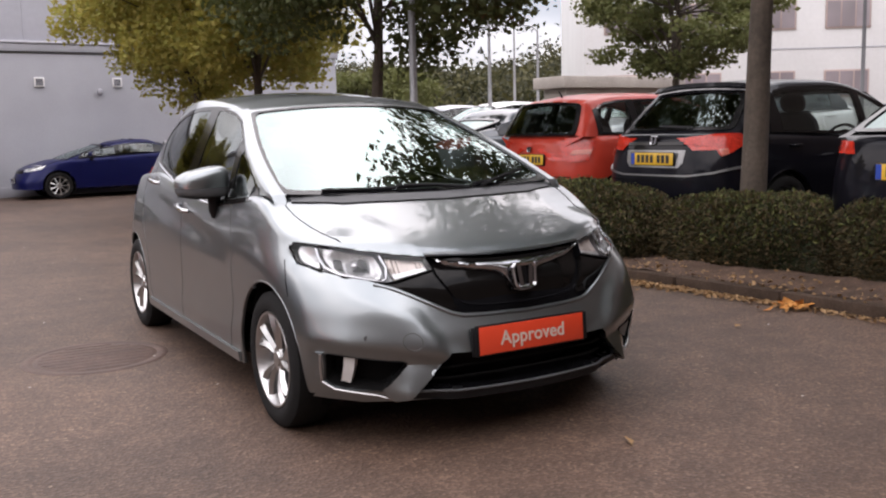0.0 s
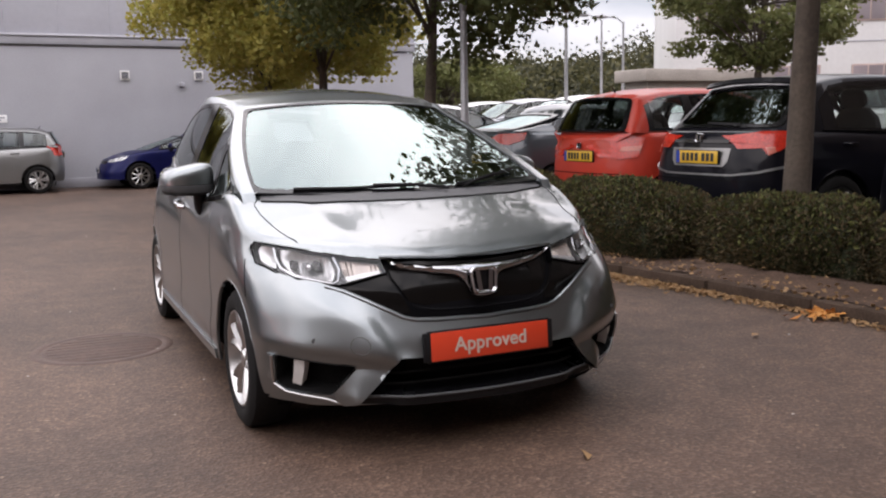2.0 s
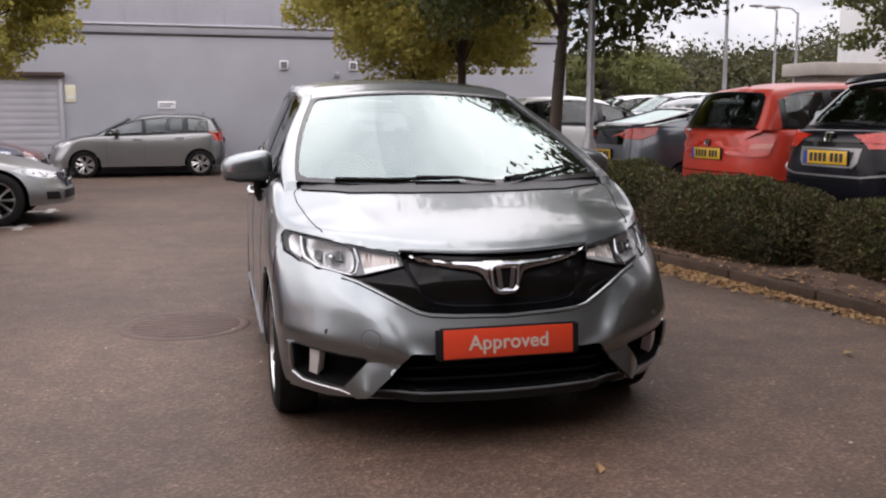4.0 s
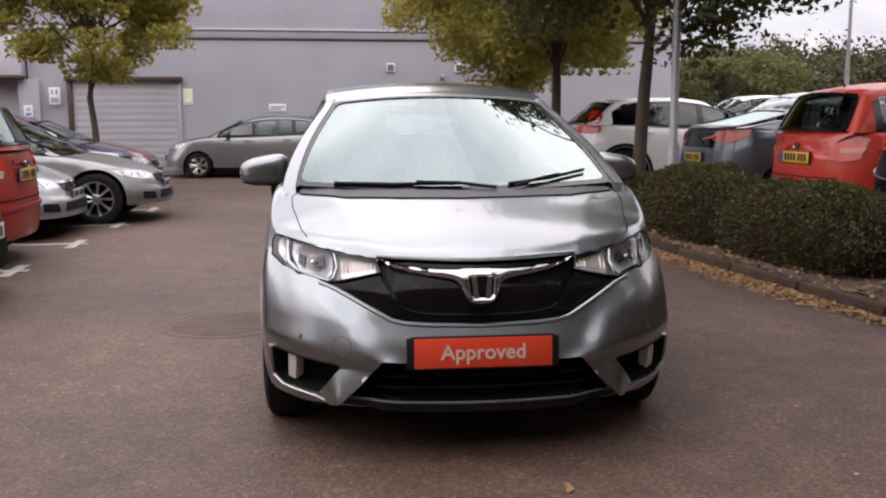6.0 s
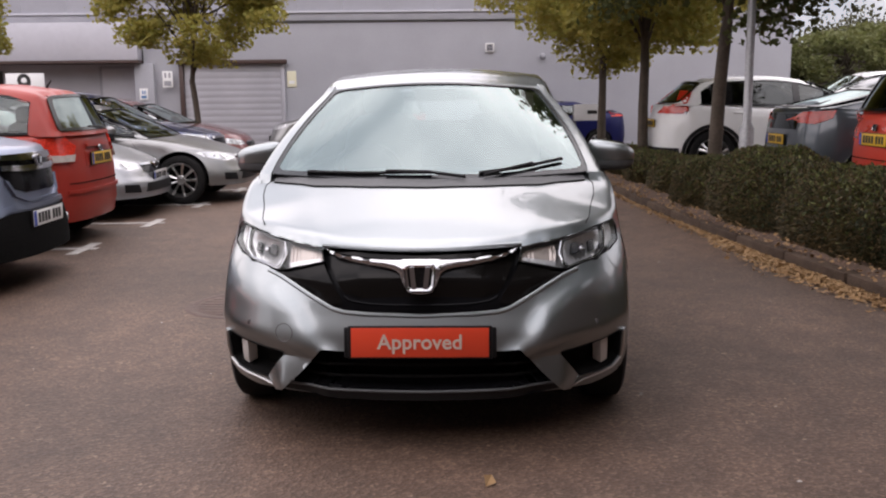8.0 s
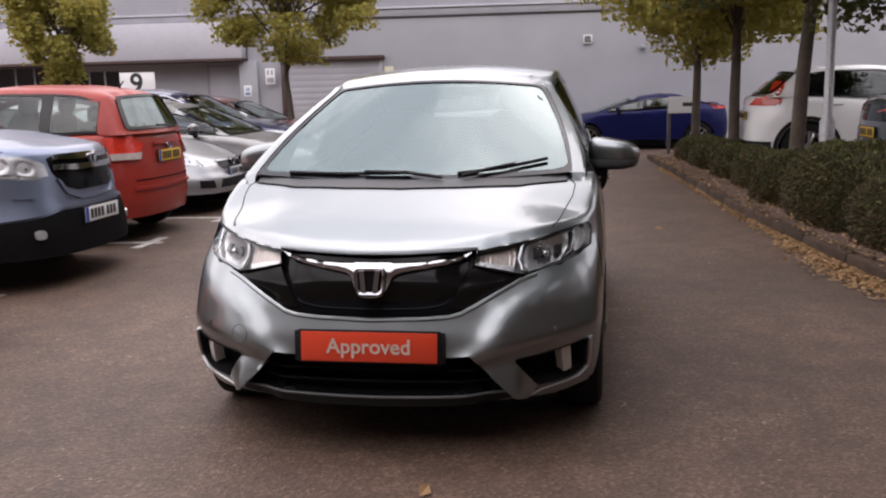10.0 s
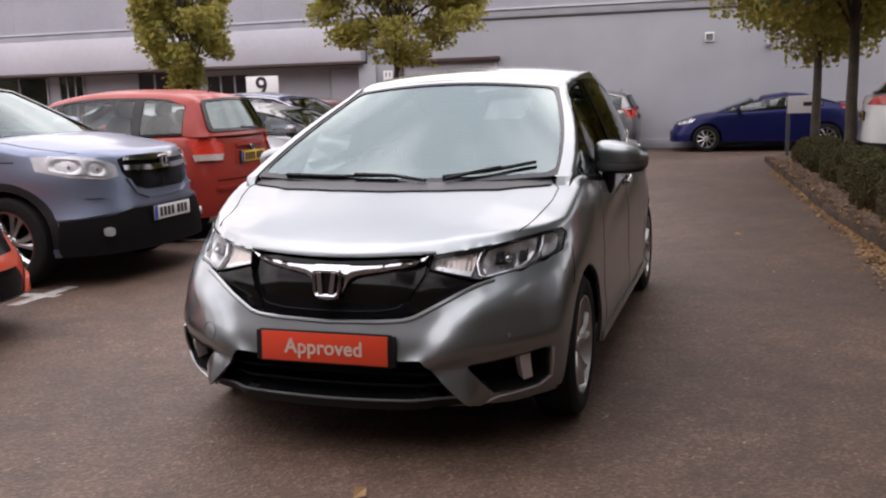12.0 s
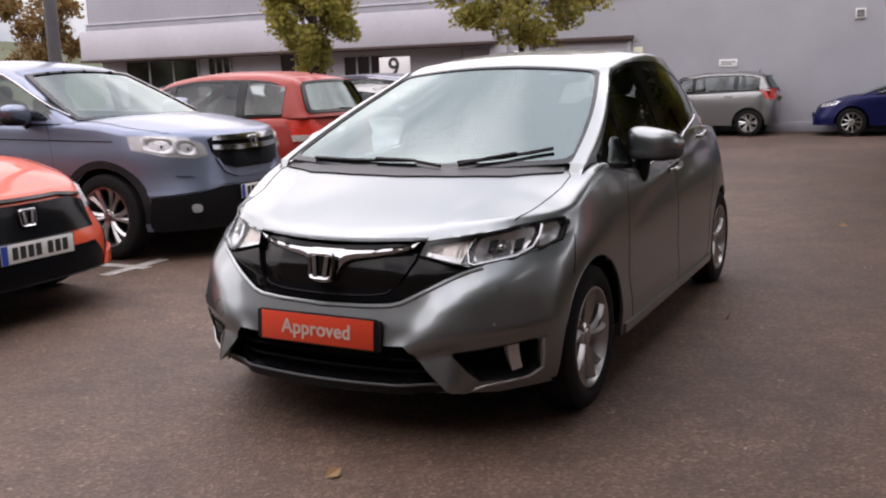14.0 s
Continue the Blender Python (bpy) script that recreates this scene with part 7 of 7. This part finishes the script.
# trees among the bays in front of the long building
tree((-5.15, 13.04, 0.0), 0.068, 1.7, (0.05, 0.0, 3.5), (1.75, 1.5, 1.45), "leaf_gold", 15, 26000, 0.072, 80, (-0.12, 0.0), "young tree with yellow-green leaves among parked cars", gap=0.10)
tree((-8.24, 10.65, 0.0), 0.075, 1.5, (-0.12, 0.0, 2.95), (0.92, 0.9, 1.30), "leaf_gold", 16, 20000, 0.062, 60, (-0.08, 0.0), "young tree with golden leaves among parked cars", gap=0.0)
tree((12.37, 11.52, LOT), 0.10, 2.1, (0.0, 0.0, 3.5), (2.1, 2.0, 1.25), "leaf_olive", 17, 16000, 0.085, 60, (0, 0), "round green tree standing between rows of cars")
tree((-27.0, 19.5, 0.0), 0.12, 2.2, (0.0, 0.0, 3.6), (1.5, 1.5, 1.9), "leaf_brown", 18, 5000, 0.12, 50, (0, 0), "autumn-brown tree beyond the end of the building")
tree((10.8, 24.5, 0.0), 0.12, 1.2, (0.0, 0.0, 2.1), (2.4, 2.4, 1.4), "leaf_olive", 19, 16000, 0.09, 60, (0, 0), "olive green bushy tree behind the corner of the building")

# distant wooded slope
verts, faces = [], []
nu, nv = 120, 14
for j in range(nv + 1):
    r = lerp(46, 120, j / nv)
    for i in range(nu + 1):
        a = radians(lerp(-180, 180, i / nu))
        h = 7.5 * (j / nv) ** 1.1 + 1.2 * noise.noise((r * 0.05, i * 0.25, 0)) * j / nv
        verts.append((r * math.cos(a), r * math.sin(a), h - 0.05))
for j in range(nv):
    for i in range(nu):
        a = j * (nu + 1) + i
        faces.append((a, a + 1, a + nu + 2, a + nu + 1))
tagged(raw("hillside", verts, faces, M["hill"]), "low wooded hillside in the distance", "hill", kind="structure")
g = np.random.default_rng(77)
cs, ss = [], []
for k in range(620):
    a, r = radians(g.uniform(0, 115) if k < 330 else g.uniform(170, 360)), g.uniform(48, 112)
    base_h = 7.5 * ((r - 46) / 74) ** 1.1
    h = g.uniform(1.5, 3.6) * (0.8 if r < 70 else 1.1)
    n = 480 if k < 330 else 110
    q = g.normal(size=(n, 3)) * np.array([h * 0.42, h * 0.42, h * 0.33])
    cs.append(q + np.array([r * math.cos(a), r * math.sin(a), base_h + h * 0.55]))
    ss.append(g.uniform(0.16, 0.42, n) if k < 330 else g.uniform(0.35, 0.9, n))
tagged(leaf_mesh("far_woods", np.concatenate(cs), np.concatenate(ss), M["leaf_far"], None, 78), "distant bushes and woodland on the slope", "woods", kind="stuff")

# ---- the long grey building ----
B = pose(0, 18.4, 0, 0, 0, 4.0)


def wall_part(name, lo, hi, mat, parent=None, bevel=0.0, label=""):
    ob = part(name, boxed(lo, hi, bevel), M[mat], parent, label)
    if parent is None:
        ob.matrix_basis = B
    return ob


house = empty("long_building", B, "long grey industrial building with metal cladding", "building")
wall_part("wall", (-8.0, 0.0, 0.0), (7.5, 0.3, 3.10), "render_wall", house)
wall_part("wall", (7.2, 0.31, 0.0), (7.5, 22.0, 4.7), "render_wall", house)
wall_part("wall", (-21.6, 0.45, 0.0), (-8.01, 0.75, 2.24), "door_grey", house)
wall_part("wall", (-21.6, 0.76, 0.0), (-21.3, 22.0, 4.7), "render_wall", house)
wall_part("fascia", (-21.7, -0.30, 2.27), (-8.05, 0.6, 3.14), "pale_cladding", house, 0.02, "pale metal canopy fascia")
wall_part("fascia_edge", (-21.72, -0.34, 2.20), (-8.03, 0.6, 2.266), "trim_brown", house, 0.01)
wall_part("band", (-21.65, -0.06, 3.145), (7.55, 0.25, 3.32), "trim_grey", house, 0.02)
wall_part("band_lip", (-21.68, -0.10, 3.325), (7.58, 0.25, 3.37), "pale_cladding", house, 0.01)
for k in range(27):
    x = -21.6 + k * 1.08
    wall_part("cladding_panel", (x, 0.0, 3.375), (x + 1.077, 0.2, 4.62), "cladding", house, 0.002)
wall_part("eave_board", (-21.8, -0.25, 4.625), (7.7, 0.3, 4.80), "trim_grey", house, 0.03)
wall_part("roof", (-21.8, 0.31, 4.625), (7.7, 22.2, 4.80), "cladding", house)
wall_part("pillar", (-8.2, -0.12, 0.0), (-7.75, 0.44, 2.195), "render_wall", house, 0.01)
wall_part("lintel", (-7.2, -0.16, 2.16), (-4.6, -0.005, 2.26), "trim_brown", house, 0.01)
shutter = wall_part("shutter", (-7.05, -0.03, 0.0), (-4.75, -0.004, 2.155), "door_grey", house)
for k in range(14):
    z = 0.03 + k * 0.15
    part("slat", boxed((-7.03, -0.036, z), (-4.77, -0.0305, z + 0.1492), 0.0006), M["door_grey"], shutter)
wall_part("shutter_guide", (-7.16, -0.09, 0.0), (-7.055, -0.004, 2.155), "trim_brown", house, 0.005)
wall_part("shutter_guide", (-4.745, -0.06, 0.0), (-4.66, -0.004, 2.155), "door_grey", house, 0.005)
door = wall_part("door", (-9.15, 0.41, 0.0), (-8.28, 0.445, 2.10), "pale_cladding", house, 0.004)
part("door_frame", boxed((-9.22, 0.425, 0.0), (-9.155, 0.449, 2.14), 0.003), M["trim_grey"], door)
for x0, x1, z0, z1 in ((-20.6, -17.8, 0.9, 2.18), (-17.4, -16.6, 0.9, 2.18), (-14.85, -13.3, 0.5, 2.18), (-12.75, -11.5, 0.9, 2.05)):
    win = wall_part("window", (x0, 0.43, z0), (x1, 0.446, z1), "window_dark", house)
    n = 3
    for k in range(n + 1):
        x = lerp(x0, x1, k / n)
        part("mullion", boxed((x - 0.025, 0.40, z0), (x + 0.025, 0.4285, z1), 0.004), M["door_grey"], win)
    part("window_sill", boxed((x0 - 0.05, 0.36, z0 - 0.06), (x1 + 0.05, 0.444, z0 - 0.002), 0.006), M["door_grey"], win)
wall_part("plinth", (-4.6, -0.04, 0.0), (7.55, -0.003, 0.22), "trim_grey", house, 0.01)
for x in (0.24, 1.90):
    vent = tagged(part("wall_vent", boxed((-0.105, -0.05, -0.105), (0.105, -0.004, 0.105), 0.01), M["frame_white"]), "white square louvred vent on the grey wall", "vent", "wall vents")
    vent.matrix_basis = B @ pose(x, 0, 2.49)
    part("grille_back", boxed((-0.074, -0.054, -0.074), (0.074, -0.051, 0.074)), M["dark"], vent)
    for k in range(5):
        part("louvre", boxed((-0.074, -0.062, -0.070 + k * 0.029), (0.074, -0.0545, -0.056 + k * 0.029)), M["trim_grey"], vent)
cam_box = tagged(part("wall_lamp", blob((0, -0.06, 0), (0.06, 0.06, 0.07), 2.6), M["trim_grey"]), "small grey lamp fixed to the wall", "lamp")
cam_box.matrix_basis = B @ pose(1.50, 0, 2.28)


def notice(x, z, w, h, y, face, bars, label, colour="ink"):
    ob = tagged(part("notice", boxed((-w / 2, -0.012, -h / 2), (w / 2, -0.0, h / 2), 0.003), M[face]), label, "sign")
    ob.matrix_basis = B @ pose(x, y - 0.004, z)
    bm = bmesh.new()
    for a, b, c, d in bars:
        box(bm, (a * w, -0.015, b * h), (c * w, -0.0125, d * h))
    part("print", bm, M[colour], ob)


notice(-7.42, 1.82, 0.24, 0.38, -0.12, "sign_white", [(-0.3, 0.1, -0.1, 0.4), (0.1, 0.1, 0.3, 0.4), (-0.35, -0.4, 0.35, -0.1)], "white notice with dark print on the grey pillar", "trim_grey")
notice(-4.50, 1.80, 0.22, 0.38, 0.0, "sign_yellow", [(-0.3, -0.3, 0.3, -0.1)], "pale yellow notice beside the roller shutter", "sign_white")
notice(-8.0, 1.48, 0.20, 0.27, -0.125, "sign_white", [(-0.2, 0.0, -0.05, 0.3), (0.05, 0.0, 0.2, 0.3), (-0.3, -0.35, 0.3, -0.15)], "small white notice with blue print", "sign_blue")
notice(-2.45, 1.55, 0.40, 0.17, 0.0, "sign_white", [(-0.4, 0.05, 0.4, 0.25), (-0.4, -0.25, 0.2, -0.05)], "white notice plate on the grey wall", "trim_grey")
board = tagged(part("number_board", boxed((-0.43, -0.02, -0.30), (0.43, 0.0, 0.30), 0.004), M["sign_white"]), "white board with a large black figure nine", "sign")
board.matrix_basis = B @ pose(-10.32, -1.2, 1.66)
part("board_post", boxed((-0.03, 0.001, -1.66), (0.03, 0.05, 0.25), 0.005), M["dark_steel"], board)
font = bpy.data.curves.new("nine", "FONT")
font.body, font.size, font.align_x, font.align_y, font.extrude = "9", 0.66, "CENTER", "CENTER", 0.001
font.offset = 0.012
temp = bpy.data.objects.new("nine", font)
scene.collection.objects.link(temp)
me = bpy.data.meshes.new_from_object(temp.evaluated_get(bpy.context.evaluated_depsgraph_get()))
bpy.data.objects.remove(temp)
me.materials.clear()
me.materials.append(M["ink"])
figure = new("figure", me)
figure.matrix_basis = pose(-0.02, -0.0225, 0.02, 90)
figure.parent = board

# sign on a post at the end of the bed
post = tagged(part("post_sign", boxed((-0.03, -0.03, -0.02), (0.03, 0.03, 1.15), 0.006), M["dark_steel"], m=pose(1.88, 13.98, 0.0, 0, 0, 8)), "white sign board on a dark post by the bed", "sign")
part("board", boxed((-0.02, -0.05, 0.86), (0.48, -0.031, 1.17), 0.004), M["sign_white"], post)
bm = bmesh.new()
for x0, x1, z in ((0.24, 0.43, 1.02),):
    box(bm, (x0, -0.054, z - 0.035), (x1, -0.0505, z + 0.035))
part("print", bm, M["ink"], post)


# ---- lamp columns ----
def column(x, y, z0, height, r, mat, label, arm=True, base_h=1.15):
    ob = bmesh.new()
    lathe(ob, [(0.0, r * 1.75), (base_h - 0.06, r * 1.75), (base_h, r * 1.05), (height * 0.6, r * 0.9), (height, r * 0.7), (height + 0.001, 0.001)], 16, "z")
    lamp = tagged(part("street_lamp", ob, M[mat], m=pose(x, y, z0)), label, "street lamp", "lamp columns")
    if arm:
        bm = bmesh.new()
        tube(bm, [(0, 0, height - 0.05), (-0.25, 0, height + 0.12), (-0.7, 0, height + 0.16)], 0.025, 8)
        part("arm", bm, M[mat], lamp)
        part("lantern", blob((-0.95, 0, height + 0.15), (0.30, 0.11, 0.06), 3, 14), M["steel"], lamp)
    return lamp


column(2.98, 5.92, 0.08, 6.0, 0.043, "steel", "grey steel street lamp column in the hedge bed", base_h=0.95)
column(-7.2, 4.02, 0.0, 6.0, 0.075, "dark_steel", "dark grey steel street lamp column behind parked cars")
column(10.14, 15.6, LOT, 3.9, 0.05, "steel", "slim street lamp column among the far cars")
column(17.5, 24.0, LOT, 4.6, 0.055, "steel", "slim street lamp column by the hut")
column(20.5, 30.0, LOT, 5.4, 0.06, "steel", "tall slim street lamp column before the woods")
column(22.0, 14.0, LOT, 6.5, 0.06, "dark_steel", "tall slim street lamp column before the white building")

# ---- the hut and the white office building ----
hut = empty("hut", pose(13.95, 17.6, LOT + 0.0, 0, 0, 3), "low flat-roofed pale concrete hut", "hut")
part("wall", boxed((0.0, 0.0, 0.0), (4.3, 1.0, 2.22), 0.02), M["hut"], hut)
part("roof", boxed((-0.25, -0.25, 2.225), (4.55, 1.2, 2.56), 0.03), M["hut"], hut, "pale concrete roof slab")
part("door", boxed((0.6, -0.03, 0.0), (1.5, -0.004, 1.95), 0.01), M["brick_brown"], hut)

office = empty("office_building", pose(25.86, 31.95, 0, 0, 0, -32), "white panelled office building with brown window bands", "building")
part("wall", boxed((0.0, 0.0, 0.0), (46.0, 14.0, 12.0), 0.05), M["office"], office)
for z0, h in ((2.3, 1.3), (5.5, 1.35), (8.8, 1.3)):
    for k in range(13):
        x = 0.9 + k * 3.45
        win = part("window", boxed((x, -0.06, z0), (x + 2.1, -0.004, z0 + h), 0.01), M["office_frame"], office)
        for i in range(3):
            part("pane", boxed((x + 0.08 + i * 0.67, -0.075, z0 + 0.08), (x + 0.68 + i * 0.67, -0.0605, z0 + h - 0.08)), M["office_pane"], win)
for z in (1.9, 4.6, 7.9, 11.2):
    part("panel_joint", boxed((0.0, -0.03, z), (46.0, -0.003, z + 0.05)), M["trim_grey"], office)
far_office = empty("white_block", pose(-38, 34, 0, 0, 0, 8), "white rendered block far beyond the parked cars", "building")
part("wall", boxed((0, 0, 0), (11, 8, 5.0), 0.03), M["office"], far_office)
part("roof", boxed((-0.3, -0.3, 5.002), (11.3, 8.3, 5.25), 0.03), M["trim_grey"], far_office)

# kerb stones along the bed
KERB = bmesh.new()
box(KERB, (-0.06, -0.45, -0.05), (0.06, 0.45, 0.088), 0.014)
kerb_me = bpy.data.meshes.new("kerb_stone")
KERB.to_mesh(kerb_me)
KERB.free()
kerb_me.materials.append(M["kerb"])
sharp(kerb_me, 40)
kerb = empty("kerb", pose(0, 0, 0), "weathered concrete kerb along the planted bed", "kerb", kind="structure")
y = -8.5
while y < 13.6:
    o = new("kerb_stone", kerb_me)
    slope = math.degrees(math.atan2(kerb_x(y) - kerb_x(y + 0.9), 0.9))
    o.matrix_basis = pose(kerb_x(y + 0.45) + 0.06, y + 0.45, 0.0, rng.uniform(-0.3, 0.3), 0, slope + rng.uniform(-0.4, 0.4))
    o.parent = kerb
    y += 0.908
for k in range(2):
    o = new("kerb_stone", kerb_me)
    o.matrix_basis = pose(2.05 + 0.9 * k, 13.95 + 0.05 * k, 0.0, 0, 0, 88)
    o.parent = kerb

# unseen plain wall, added behind the path to block light and darken reflections
closing = part("wall_south", boxed((-34, -0.3, 0.0), (34, 0.3, 10.5), 0.03), M["unseen_wall"], m=pose(0, -14.5, 0))
tagged(closing, "unseen plain dark wall added behind the path to block light", "wall", kind="structure")
# second unseen wall, added to cut the light from the east
side_wall = part("wall_east", boxed((-0.3, -14.2, 0.0), (0.3, 4.2, 9.0), 0.03), M["unseen_wall"], m=pose(11.8, 0, 0))
tagged(side_wall, "unseen plain dark wall added to block light from the east", "wall", kind="structure")
